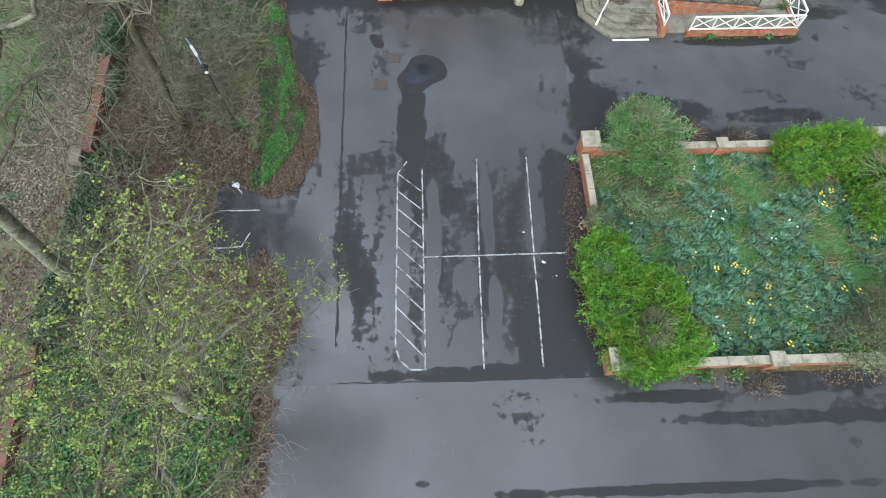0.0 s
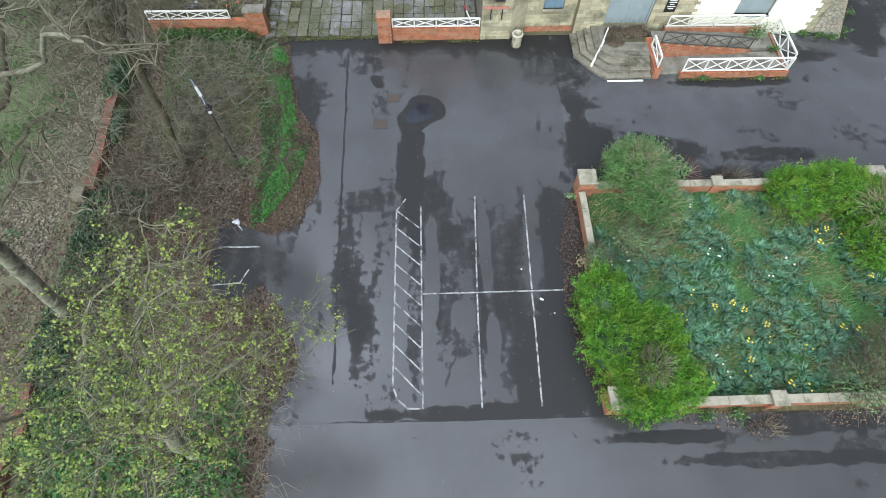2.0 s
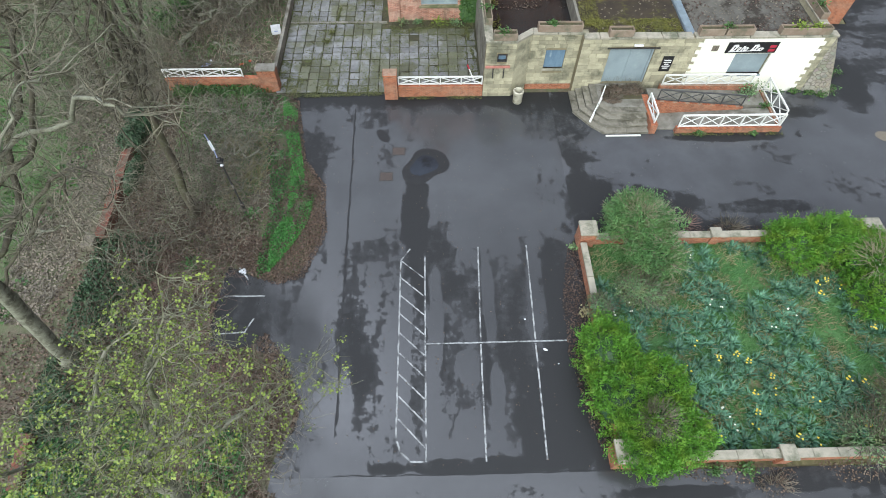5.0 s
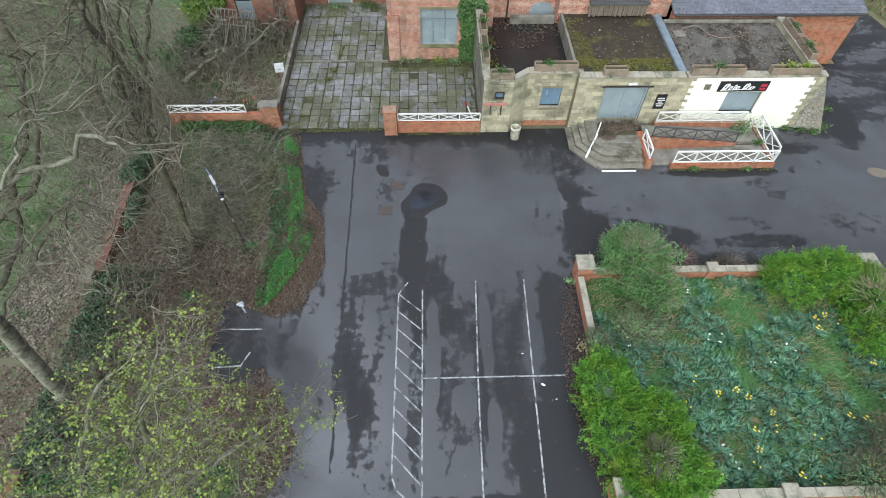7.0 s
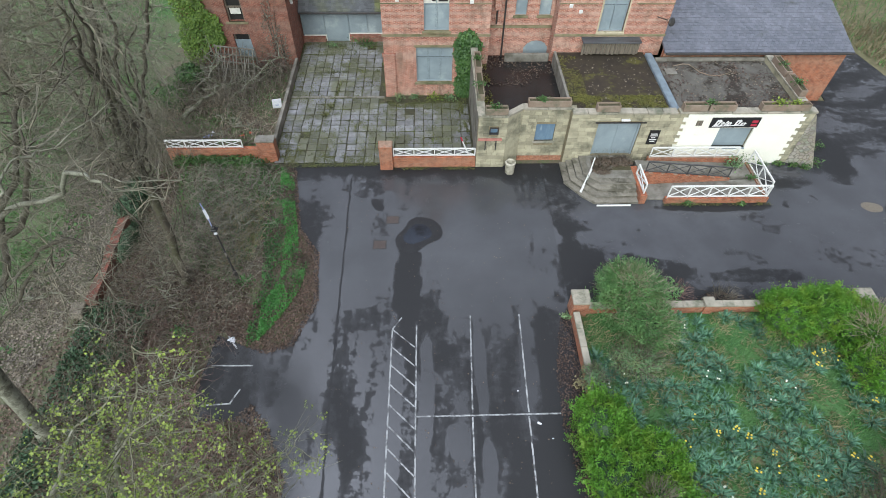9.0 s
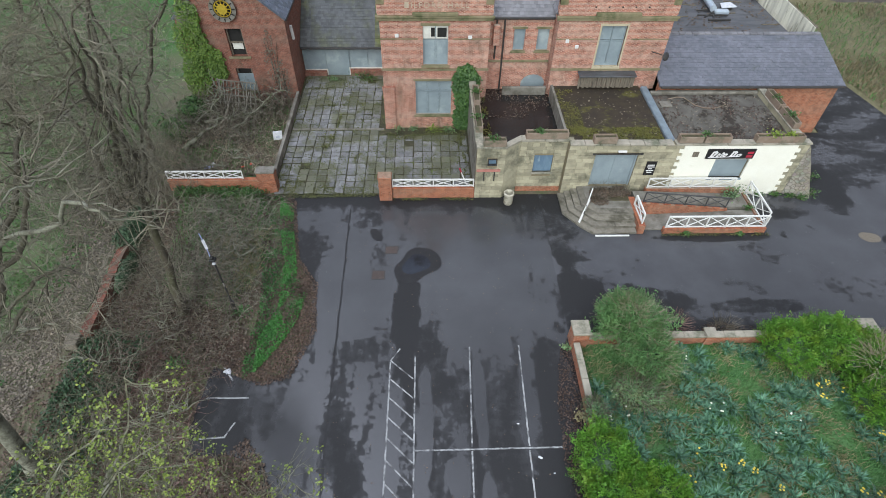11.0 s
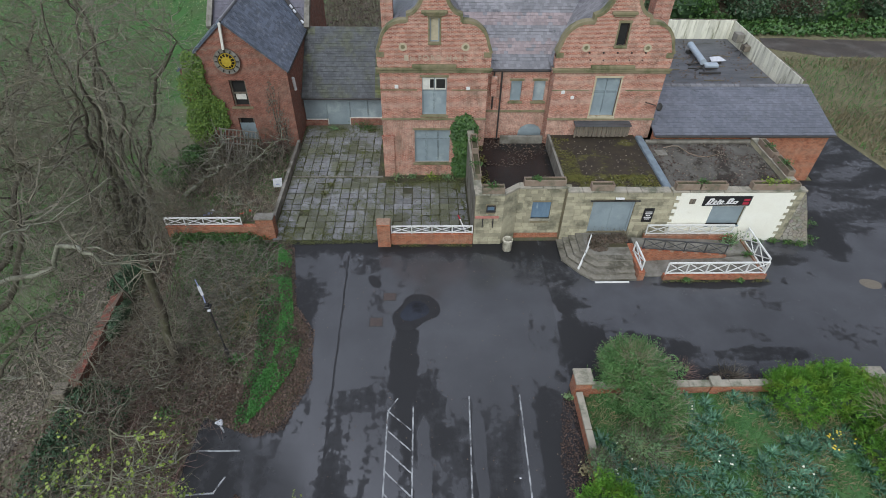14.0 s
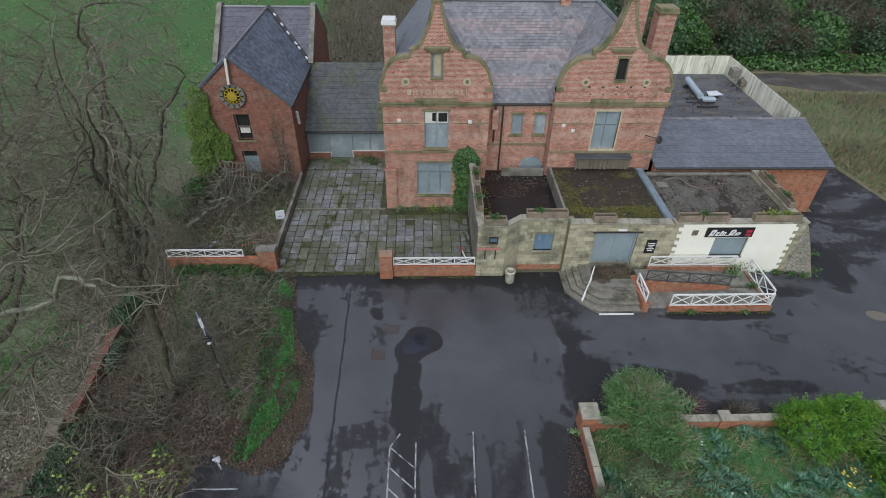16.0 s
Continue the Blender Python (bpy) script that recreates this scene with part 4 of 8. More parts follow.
part("arched_window", prism(bmesh.new(), arch, [], along_x, 33.16, 33.2), "board", hall, "arched opening boarded with grey sheet")
part("string_course", boxes((4.1, 8.12, 33.02, 33.098, 4.32, 4.46)), "dressing", mid)
part("gutter", boxes((4.1, 8.1, 32.82, 33.0, 7.2, 7.34), bevel=0.03), "iron", hall, "black gutter")
for px, pz in ((5.05, 2.1), (4.55, 4.6)):
    part("drainpipe", rods(((px, 33.0, pz), (px, 33.0, 7.2)), w=0.11, sides=8), "iron", hall, "black drainpipe")
part("rainwater_head", boxes((4.35, 4.75, 32.7, 33.0, 5.6, 6.9), bevel=0.03), "brick", hall, "small brick buttress with stone top")
part("side_wall", boxes((-2.65, -2.25, 32.425, 44.0, -0.2, 7.7)), "brick", hall)
part("side_wall", boxes((14.74, 15.14, 32.425, 44.0, 3.0, 7.7)), "brick", hall)
part("return_wall", boxes((3.66, 4.055, 32.425, 33.5, -0.2, 7.7)), "brick", hall)
part("return_wall", boxes((8.16, 8.55, 32.425, 33.5, 1.8, 7.7)), "brick", hall)
part("back_wall", boxes((-2.65, 15.14, 44.0, 44.4, -0.2, 7.6)), "brick", hall)
part("pilaster", boxes((-2.7, -1.95, 31.86, 31.998, -0.2, 3.0), (-2.75, -1.9, 31.83, 31.998, 3.0, 3.2)), "brick", hall, "brick pilaster")
slope(hall, (0.7, 32.95, 7.25), (11.65, 32.95, 7.25), (11.65, 38.7, 12.05), (0.7, 38.7, 12.05), "slate", 3, bands=((0.13, 0.27), (0.4, 0.52), (0.68, 0.8)), band_mat="slate_band")
slope(hall, (11.65, 44.5, 7.25), (0.7, 44.5, 7.25), (0.7, 38.7, 12.05), (11.65, 38.7, 12.05), "slate", 4)
for cx, half, x0, x1, s in ((0.7, 3.36, -2.8, 4.2, 5), (11.65, 3.5, 8.0, 15.3, 7)):
    slope(hall, (x0, 32.45, 7.75), (x0, 44.4, 7.75), (cx, 44.4, 12.1), (cx, 32.45, 12.1), "slate_blue" if cx < 5 else "slate", s)
    slope(hall, (x1, 44.4, 7.75), (x1, 32.45, 7.75), (cx, 32.45, 12.1), (cx, 44.4, 12.1), "slate_blue" if cx > 5 else "slate", s + 1)
    part("ridge_tiles", rods(((cx, 32.5, 12.13), (cx, 44.4, 12.13)), w=0.26, sides=6), "slate", hall)
    part("rear_gable", prism(bmesh.new(), [(x0 + 0.15, 7.6), (x1 - 0.15, 7.6), (cx, 11.9)], [], along_x, 44.0, 44.35), "brick", hall)
part("ridge_tiles", rods(((0.7, 38.7, 12.1), (11.65, 38.7, 12.1)), w=0.26, sides=6), "slate_blue", hall)


def chimney(x0, x1, y0, y1, z0, z1, cap="dressing", label="red brick chimney stack"):
    st = part("chimney", boxes((x0, x1, y0, y1, z0, z1)), "brick", hall, label)
    part("cap", boxes((x0 - 0.1, x1 + 0.1, y0 - 0.1, y1 + 0.1, z1, z1 + 0.18), (x0 - 0.04, x1 + 0.04, y0 - 0.04, y1 + 0.04, z1 + 0.18, z1 + 0.36), bevel=0.02), cap, st)


chimney(-2.78, -1.98, 37.6, 38.5, 6.5, 10.75, "sign_white", "brick chimney stack with a white cap")
chimney(15.15, 16.3, 36.4, 37.5, 2.5, 11.9)
chimney(13.5, 14.9, 37.8, 38.8, 8.0, 13.4)
chimney(9.1, 9.75, 38.4, 39.0, 11.0, 12.35)
part("flue_hood", boxes((9.9, 13.6, 31.3, 32.0, 4.18, 4.26), bevel=0.01), "felt_grey", hall, "dark felt canopy")
for k in range(24):
    xk = 9.92 + k * 0.152
    part("slat", boxes((xk, xk + 0.135, 31.45 + 0.02 * math.sin(k * 3), 31.5 + 0.02 * math.sin(k * 3), 3.32 + 0.1 * abs(math.sin(k * 1.7)), 4.16)), "timber", hall)
part("dish_arm", rods(((14.3, 31.95, 5.6), (14.9, 31.6, 5.55)), w=0.04), "iron", hall)
dish = bmesh.new()
bmesh.ops.create_uvsphere(dish, u_segments=16, v_segments=8, radius=0.27)
bmesh.ops.transform(dish, matrix=Matrix.Translation((15.1, 31.5, 5.5)) @ Euler((radians(70), 0, radians(25))).to_matrix().to_4x4() @ Matrix.Diagonal((1, 1, 0.25, 1)), verts=dish.verts)
part("satellite_dish", dish, "iron", hall, "dark satellite dish", True)

# ---- the single-storey stone extension ----
ext = thing("stone_extension", 12, 28, 0, "flat-roofed buff sandstone extension, partly painted cream", "building")
TOP = 3.62


def front(u0, u1, y, z0, holes):
    return part("front_wall", prism(bmesh.new(), rect(u0, u1, z0, TOP), [rect(*h) for h in holes], along_x, y + 0.03, y + 0.4), "sand_core", ext, "buff sandstone front wall")


DOOR, BLUE, CREAM, SLOT = (9.8, 12.27, 0.66, 3.0), (6.39, 7.5, 1.4, 2.6), (16.85, 18.85, 1.25, 2.66), (3.65, 4.08, 2.48, 2.86)
wall_l = front(2.95, 4.6, 24.6, -0.2, [SLOT])
wall_m = front(5.5, 8.2, 25.3, -0.2, [BLUE])
wall_r = front(8.2, 22.0, 24.85, -0.2, [DOOR, CREAM])
splay = bmesh.new()
prism(splay, [(4.6, 24.63), (5.5, 25.33), (5.5, 25.7), (4.6, 25.0)], [], flat, -0.2, TOP)
part("splay_wall", splay, "sandstone", ext, "splayed stone corner")
part("return_wall", boxes((8.2, 8.55, 25.25, 25.7, -0.2, TOP)), "sandstone", ext)
part("side_wall", boxes((2.95, 3.3, 25.0, 32.0, -0.2, TOP)), "concrete", ext, "streaked rendered side wall")
part("side_wall", boxes((21.65, 22.0, 25.25, 31.1, -0.2, TOP - 0.1)), "sandstone", ext)
part("back_wall", boxes((15.2, 22.0, 31.1, 31.28, -0.2, 3.3)), "concrete", ext)
part("plinth", boxes((5.5, 8.19, 25.26, 25.33, -0.2, 0.3)), "brick_orange", ext, "orange brick plinth")
# roof decks
part("roof_deck", boxes((3.3, 8.3, 25.7, 33.1, 2.2, 2.35)), "felt_wet", ext, "sunken wet black felt roof")
part("roof_deck", boxes((8.45, 14.1, 25.25, 32.0, 3.0, 3.2)), "felt_moss", ext, "mossy brown felt roof")
part("roof_deck", boxes((14.55, 21.65, 25.25, 31.1, 3.0, 3.2)), "felt_grit", ext, "gritty roof strewn with leaf litter")
part("deck_kerb", boxes((8.3, 8.45, 25.7, 32.0, 2.2, 3.28)), "concrete", ext)
part("lead_ridge", boxes((14.1, 14.55, 24.9, 31.6, 3.15, 3.42), bevel=0.06), "lead", ext, "blue-grey lead covered ridge")
part("lead_flashing", boxes((14.6, 22.1, 30.85, 31.09, 3.2, 3.4), bevel=0.03), "concrete", ext)
part("bench_panel", boxes((5.2, 8.1, 32.3, 32.5, 2.35, 2.9), bevel=0.02), "concrete", ext, "grey panel against the hall wall")


def coping_stones(x0, x1, y0, y1, z, n, seed):
    r = random.Random(seed)
    for k in range(n):
        a, b = x0 + (x1 - x0) * k / n, x0 + (x1 - x0) * (k + 1) / n
        part("coping_stone", boxes((a + 0.012, b - 0.012, y0 - 0.04 * r.random(), y1, z, z + 0.1 + 0.03 * r.random()), bevel=0.015), "coping", ext)


coping_stones(2.9, 4.6, 24.55, 25.02, TOP, 2, 1)
coping_stones(5.5, 8.2, 25.24, 25.72, TOP, 4, 2)
coping_stones(8.2, 14.1, 24.79, 25.27, TOP, 7, 3)
coping_stones(14.2, 22.05, 24.79, 25.27, TOP, 8, 4)
splay2 = bmesh.new()
prism(splay2, [(4.6, 24.55), (5.5, 25.25), (5.5, 25.72), (4.6, 25.02)], [], flat, TOP, TOP + 0.12)
part("coping_stone", splay2, "coping", ext)
for k in range(6):
    part("coping_stone", boxes((2.88, 3.34, 25.05 + k * 1.15, 26.17 + k * 1.15, TOP, TOP + 0.1), bevel=0.015), "coping", ext)
    part("coping_stone", boxes((21.6, 22.08, 25.3 + k * 0.96, 26.23 + k * 0.96, TOP - 0.1, TOP), bevel=0.015), "coping", ext)
# cream painted panel with toothed quoins
r = random.Random(5)
left_edge, right_edge = [], []
z = 0.0
while z < TOP - 0.05:
    h = min(0.24, TOP - 0.02 - z)
    o = 0.22 if int(z / 0.24) % 2 else 0.0
    left_edge += [(14.75 - o, z), (14.75 - o, z + h)]
    right_edge += [(21.3 + o, z), (21.3 + o, z + h)]
    z += h
cream = part("painted_panel", prism(bmesh.new(), left_edge[::-1] + right_edge, [rect(*CREAM)], along_x, 24.79, 24.878), "white_paint", ext, "cream painted front with toothed quoins")
# battered end of rough stone
batter = bmesh.new()
lo = [(22.0, 24.82, 0), (23.5, 24.3, 0), (23.9, 26.4, 0), (24.3, 29.0, 0), (22.0, 29.0, 0)]
hi = [(22.0, 24.86, 3.5), (22.08, 24.86, 3.5), (22.1, 26.4, 3.4), (22.1, 29.0, 3.0), (22.0, 29.0, 3.0)]
bl, bh = [batter.verts.new(p) for p in lo], [batter.verts.new(p) for p in hi]
for k in range(5):
    batter.faces.new((bl[k], bl[(k + 1) % 5], bh[(k + 1) % 5], bh[k]))
batter.faces.new(bh)
bmesh.ops.subdivide_edges(batter, edges=batter.edges, cuts=5, use_grid_fill=True)
for vtx in batter.verts:
    vtx.co.x += 0.08 * noise.noise(vtx.co * 1.7) if vtx.co.x > 22.05 else 0
bmesh.ops.recalc_face_normals(batter, faces=batter.faces)
part("battered_end", batter, "rubble", ext, "battered rough stone end wall")
# door and windows
door = part("shuttered_door", boxes((9.8, 12.27, 25.02, 25.06, 0.66, 3.0)), "board", ext, "wide doorway sealed with grey-blue sheeting")
part("door_frame", boxes((9.8, 9.9, 24.95, 25.05, 0.66, 3.0), (12.17, 12.27, 24.95, 25.05, 0.66, 3.0), (9.9, 12.17, 24.95, 25.05, 2.9, 3.0), (11.0, 11.07, 24.985, 25.018, 0.66, 2.9)), "board", door)
part("lintel_bar", boxes((9.6, 12.5, 24.77, 24.84, 3.02, 3.08)), "iron", door)
part("lamp", boxes((11.0, 11.5, 24.7, 24.845, 3.2, 3.3), bevel=0.02), "sign_white", door, "white bulkhead light")
bw = part("shuttered_window", boxes((6.39, 7.5, 25.42, 25.46, 1.4, 2.6)), "board_blue", ext, "window closed with a streaky blue sheet")
part("window_sill", boxes((6.3, 7.6, 25.22, 25.42, 1.28, 1.4), bevel=0.01), "coping", bw)
cw = part("shuttered_window", boxes((16.85, 18.85, 24.98, 25.02, 1.25, 2.66)), "board", ext, "window closed with grey-blue sheeting")
part("window_sill", boxes((16.8, 18.9, 24.74, 24.98, 1.15, 1.25), bevel=0.01), "board", cw)
sw = part("small_window", boxes((3.65, 4.08, 24.72, 24.76, 2.48, 2.86)), "board_blue", ext, "small square window")
part("window_frame", boxes((3.6, 3.66, 24.57, 24.72, 2.43, 2.91), (4.07, 4.13, 24.57, 24.72, 2.43, 2.91), (3.66, 4.07, 24.57, 24.72, 2.85, 2.91), (3.66, 4.07, 24.57, 24.72, 2.43, 2.49)), "iron", sw)
vent = part("vent", boxes((15.35, 15.7, 24.75, 24.789, 2.85, 3.2), bevel=0.01), "timber", ext, "small dark wall vent")

sign = thing("sign_board", 17.55, 24.78, 2.7, "black fascia sign with white shapes and a red corner", "sign")
part("board", boxes((16.15, 18.95, 24.74, 24.786, 2.72, 3.4), bevel=0.008), "black", sign)
for xk, wk, hk in ((16.36, 0.3, 0.42), (16.72, 0.17, 0.26), (16.95, 0.12, 0.34), (17.1, 0.2, 0.25), (17.5, 0.3, 0.42), (17.86, 0.3, 0.22)):
    stroke = bmesh.new()
    prism(stroke, [(xk, 2.86), (xk + wk * 0.8, 2.86), (xk + wk + hk * 0.3, 2.86 + hk * 0.75), (xk + wk * 0.7 + hk * 0.3, 2.86 + hk), (xk + hk * 0.3, 2.86 + hk * 0.92)], [[(xk + wk * 0.4 + 0.02, 2.86 + hk * 0.25), (xk + wk * 0.62 + 0.02, 2.86 + hk * 0.25), (xk + wk * 0.62 + hk * 0.2, 2.86 + hk * 0.68), (xk + wk * 0.4 + hk * 0.2, 2.86 + hk * 0.68)]], along_x, 24.73, 24.739)
    part("emblem", stroke, "sign_white", sign, "plain slanted white shape")
part("emblem", rods(((16.3, 24.733, 2.82), (18.1, 24.733, 2.9)), w=0.03), "sign_white", sign, "thin white underline")
part("corner", boxes((18.5, 18.85, 24.728, 24.739, 3.06, 3.22)), "sign_red", sign, "red panel")
part("corner", boxes((18.5, 18.85, 24.728, 24.739, 2.82, 2.98)), "sign_red", sign, "red panel")
plaque = thing("wall_plaque", 13.2, 24.84, 1.5, "black wall plaque with rows of white lettering", "sign")
part("board", boxes((12.9, 13.5, 24.8, 24.845, 1.5, 2.5), bevel=0.008), "black", plaque)
for k, (a, b) in enumerate(((13.0, 13.4), (13.0, 13.42), (13.08, 13.32), (12.98, 13.42), (13.05, 13.35))):
    part("text_bar", boxes((a, b, 24.792, 24.799, 2.22 - k * 0.13, 2.28 - k * 0.13)), "sign_white", plaque)
notice = thing("red_notice", 3.75, 24.5, 2.0, "faded red board fixed on two brackets to the stone wall", "sign")
part("board", boxes((2.98, 4.35, 24.5, 24.57, 2.05, 2.2), bevel=0.01), "sign_faded", notice)
part("bracket", boxes((3.4, 3.45, 24.52, 24.6, 1.35, 2.05)), "iron", notice)
part("bracket", boxes((4.0, 4.05, 24.52, 24.6, 1.35, 2.05)), "iron", notice)

# ---- annex behind the extension ----
annex = thing("annex", 21, 39, 0, "single-storey brick annex with a slate front slope and boarded flat roof", "building")
part("front_wall", boxes((15.2, 27.15, 31.3, 31.65, -0.2, 3.75)), "brick_orange", annex, "orange-red brick wall")
part("side_wall", boxes((26.8, 27.15, 31.655, 47.6, -0.2, 3.75)), "brick_orange", annex)
part("verge_gable", prism(bmesh.new(), [(31.3, 3.75), (35.6, 3.75), (35.6, 4.95)], [], along_y, 26.85, 27.12), "brick_orange", annex)
part("back_wall", boxes((15.2, 26.79, 47.3, 47.6, -0.2, 3.75)), "brick_orange", annex)
slope(annex, (15.16, 31.05, 3.72), (27.35, 31.05, 3.72), (27.35, 35.7, 5.02), (15.16, 35.7, 5.02), "slate_blue", 21)
part("ridge_tiles", boxes(*[(15.2 + k * 0.45, 15.62 + k * 0.45, 35.55, 35.85, 4.98, 5.1) for k in range(27)], bevel=0.02), "slate", annex)
part("gutter", boxes((15.2, 27.4, 30.9, 31.04, 3.6, 3.72), bevel=0.03), "iron", annex, "black gutter")
part("flat_roof", boxes((15.2, 26.8, 35.72, 47.3, 3.76, 3.95)), "felt_grey", annex, "grey felt flat roof, wet and patched")
part("ridge_wall", boxes((15.2, 27.1, 35.8, 35.95, 3.75, 4.97)), "concrete", annex)
for k in range(26):
    part("fence_board", boxes((20.2 + k * 0.26, 20.44 + k * 0.26, 47.35, 47.4, 3.9, 5.55 + 0.02 * math.sin(k * 5))), "fence_board", annex)
for k in range(44):
    part("fence_board", boxes((27.0, 27.05, 36.0 + k * 0.26, 36.24 + k * 0.26, 3.8, 5.3 + 0.005 * k)), "fence_board", annex)
part("fence_rail", boxes((20.1, 27.2, 47.41, 47.55, 5.45, 5.58), (27.06, 27.2, 36.0, 47.4, 5.22, 5.34)), "timber", annex, "dark capping rail")
duct = thing("ventilation_duct", 22.3, 42.5, 3.95, "galvanised duct lying on the flat roof beside a hood", "duct")
part("pipe", rods(((22.35, 44.6, 4.5), (22.2, 41.3, 4.35)), w=0.5, sides=16), "steel", duct, "round galvanised pipe")
part("hood", boxes((22.3, 23.4, 40.9, 41.4, 4.0, 4.35), bevel=0.1), "steel", duct)
part("skid", boxes((21.5, 23.2, 40.0, 40.15, 3.95, 4.1), bevel=0.02), "iron", duct)
part("skid", boxes((21.9, 22.8, 44.0, 44.15, 3.95, 4.25), bevel=0.02), "iron", duct)
sheet_metal = thing("loose_sheet", 23.4, 42.0, 3.95, "pale sheet-metal plate lying beside the duct", "metal sheet")
part("plate", prism(bmesh.new(), [(23.0, 41.6), (24.3, 41.8), (24.1, 42.7), (23.2, 42.5)], [], flat, 4.25, 4.29), "rubbish", sheet_metal)
part("support", boxes((23.2, 24.0, 41.9, 42.3, 3.95, 4.24), bevel=0.02), "iron", sheet_metal)
frame_ = thing("roof_frame", 22.0, 41.0, 3.95, "collapsed dark metal frame under the duct", "frame")
part("strut", rods(((21.2, 41.8, 3.98), (22.9, 41.4, 4.3)), ((21.4, 40.6, 3.98), (22.8, 41.6, 4.25)), ((21.0, 41.0, 3.98), (23.2, 40.7, 4.1)), ((22.0, 40.2, 3.98), (22.3, 41.6, 4.1)), w=0.09), "iron", frame_)
acu = thing("air_unit", 26.2, 44.8, 3.95, "rusty condenser units fixed against the white fence", "air conditioner")
part("case", boxes((26.3, 26.95, 44.9, 45.7, 4.5, 5.2), bevel=0.03), "concrete", acu)
part("stand", rods(((26.3, 43.6, 3.95), (26.4, 43.6, 4.8)), ((26.9, 44.3, 3.95), (26.9, 44.3, 4.8)), ((26.3, 43.6, 4.8), (26.9, 44.3, 4.8)), ((26.3, 44.6, 3.95), (26.9, 43.6, 4.6)), w=0.05), "iron", acu)
part("fan_case", boxes((26.45, 26.95, 43.5, 44.2, 4.3, 4.75), bevel=0.03), "timber", acu)

# ---- clock tower building and the link ----
lodge = thing("clock_building", -12.9, 42, 0, "derelict brick building with a gilded clock and blue slate roof", "building")
out = [(-16.5, -0.2), (-9.3, -0.2), (-9.3, 6.0), (-12.9, 9.15), (-16.5, 6.0)]
part("front_wall", prism(bmesh.new(), out, [rect(-13.4, -12.3, 3.2, 5.15), rect(-13.4, -12.25, 0.5, 2.3)], along_x, 36.0, 36.4), "brick_dark", lodge, "dark red brick gable wall")
part("side_wall", boxes((-9.7, -9.3, 36.405, 44.0, -0.2, 6.0)), "brick_dark", lodge)
part("side_wall", boxes((-16.5, -16.1, 36.405, 44.0, -0.2, 6.0)), "brick_dark", lodge)
for k, zz in ((1, 3.2), (2, 0.5)):
    w = part("window", boxes((-13.4, -12.25, 36.3, 36.35, zz, zz + 2.0)), "void", lodge, "broken open window" if k == 1 else "window half boarded")
    part("window_frame", boxes((-13.38, -13.3, 36.15, 36.3, zz, zz + 1.9), (-12.4, -12.32, 36.15, 36.3, zz, zz + 1.9), (-13.3, -12.4, 36.15, 36.3, zz + 0.9, zz + 0.98)), "timber", w)
    part("pane", boxes((-13.2, -12.5, 36.2, 36.24, zz + 0.45, zz + 0.85) if k == 1 else (-13.38, -12.27, 36.1, 36.14, zz, zz + 1.35)), "frame" if k == 1 else "board", w)
    part("window_sill", boxes((-13.6, -12.1, 35.9, 36.1, zz - 0.14, zz)), "dressing", w)
slope(lodge, (-9.15, 35.85, 5.87), (-9.15, 44.2, 5.87), (-12.9, 47.8, 9.2), (-12.9, 35.85, 9.2), "slate_lodge", 31, course=0.26, width=0.3)
slope(lodge, (-16.65, 44.2, 5.87), (-16.65, 35.85, 5.87), (-12.9, 35.85, 9.2), (-12.9, 47.8, 9.2), "slate_lodge", 32)
slope(lodge, (-16.6, 43.8, 5.87), (-9.2, 43.8, 5.87), (-9.2, 47.8, 9.2), (-16.6, 47.8, 9.2), "slate_purple", 33)
slope(lodge, (-9.2, 51.8, 5.87), (-16.6, 51.8, 5.87), (-16.6, 47.8, 9.2), (-9.2, 47.8, 9.2), "slate_purple", 34)
for xa, xb in ((-9.3, -8.95), (-16.9, -16.5)):
    part("gable_end", prism(bmesh.new(), [(44.0, -0.2), (51.6, -0.2), (51.6, 6.0), (47.8, 9.1), (44.0, 6.0)], [], along_y, xa, xb), "brick_dark", lodge)
    bmv = bmesh.new()
    for (ya, za), (yb, zb) in (((43.7, 5.95), (47.8, 9.4)), ((47.8, 9.4), (51.9, 5.95))):
        bar(bmv, ((xa + xb) / 2, ya, za), ((xa + xb) / 2, yb, zb), 0.4)
    part("gable_coping", bmv, "concrete", lodge, "grey stone coping")
part("ridge_tiles", rods(((-12.9, 35.9, 9.24), (-12.9, 47.6, 9.24)), ((-16.6, 47.8, 9.24), (-9.2, 47.8, 9.24)), w=0.2, sides=6), "slate", lodge)
part("valley", rods(((-9.35, 44.0, 6.02), (-12.85, 47.75, 9.22)), w=0.34), "iron", lodge, "black open valley with torn felt")
for k, f in enumerate((0.02, 0.2, 0.28, 0.47, 0.62, 0.8)):
    part("torn_felt", rods(((-9.3 - 3.5 * f, 43.85 + 3.75 * f, 6.2 + 3.2 * f), (-9.5 - 3.5 * f, 44.05 + 3.75 * f, 6.34 + 3.2 * f)), w=0.13), "rubbish", lodge, "torn pale felt")
clock = part("clock", disc(-13.1, 6.55, 35.8, 35.9, 0.86, 28, 0.6), "concrete", lodge, "open round clock dial with gilded centre")
part("dial_ring", disc(-13.1, 6.55, 35.84, 35.92, 0.55, 24, 0.5), "gold", clock)
part("dial_back", disc(-13.1, 6.55, 35.93, 35.95, 0.6, 24), "void", clock)
part("sunburst", disc(-13.1, 6.55, 35.72, 35.82, 0.34, 9), "gold", clock, "gilded centre boss")
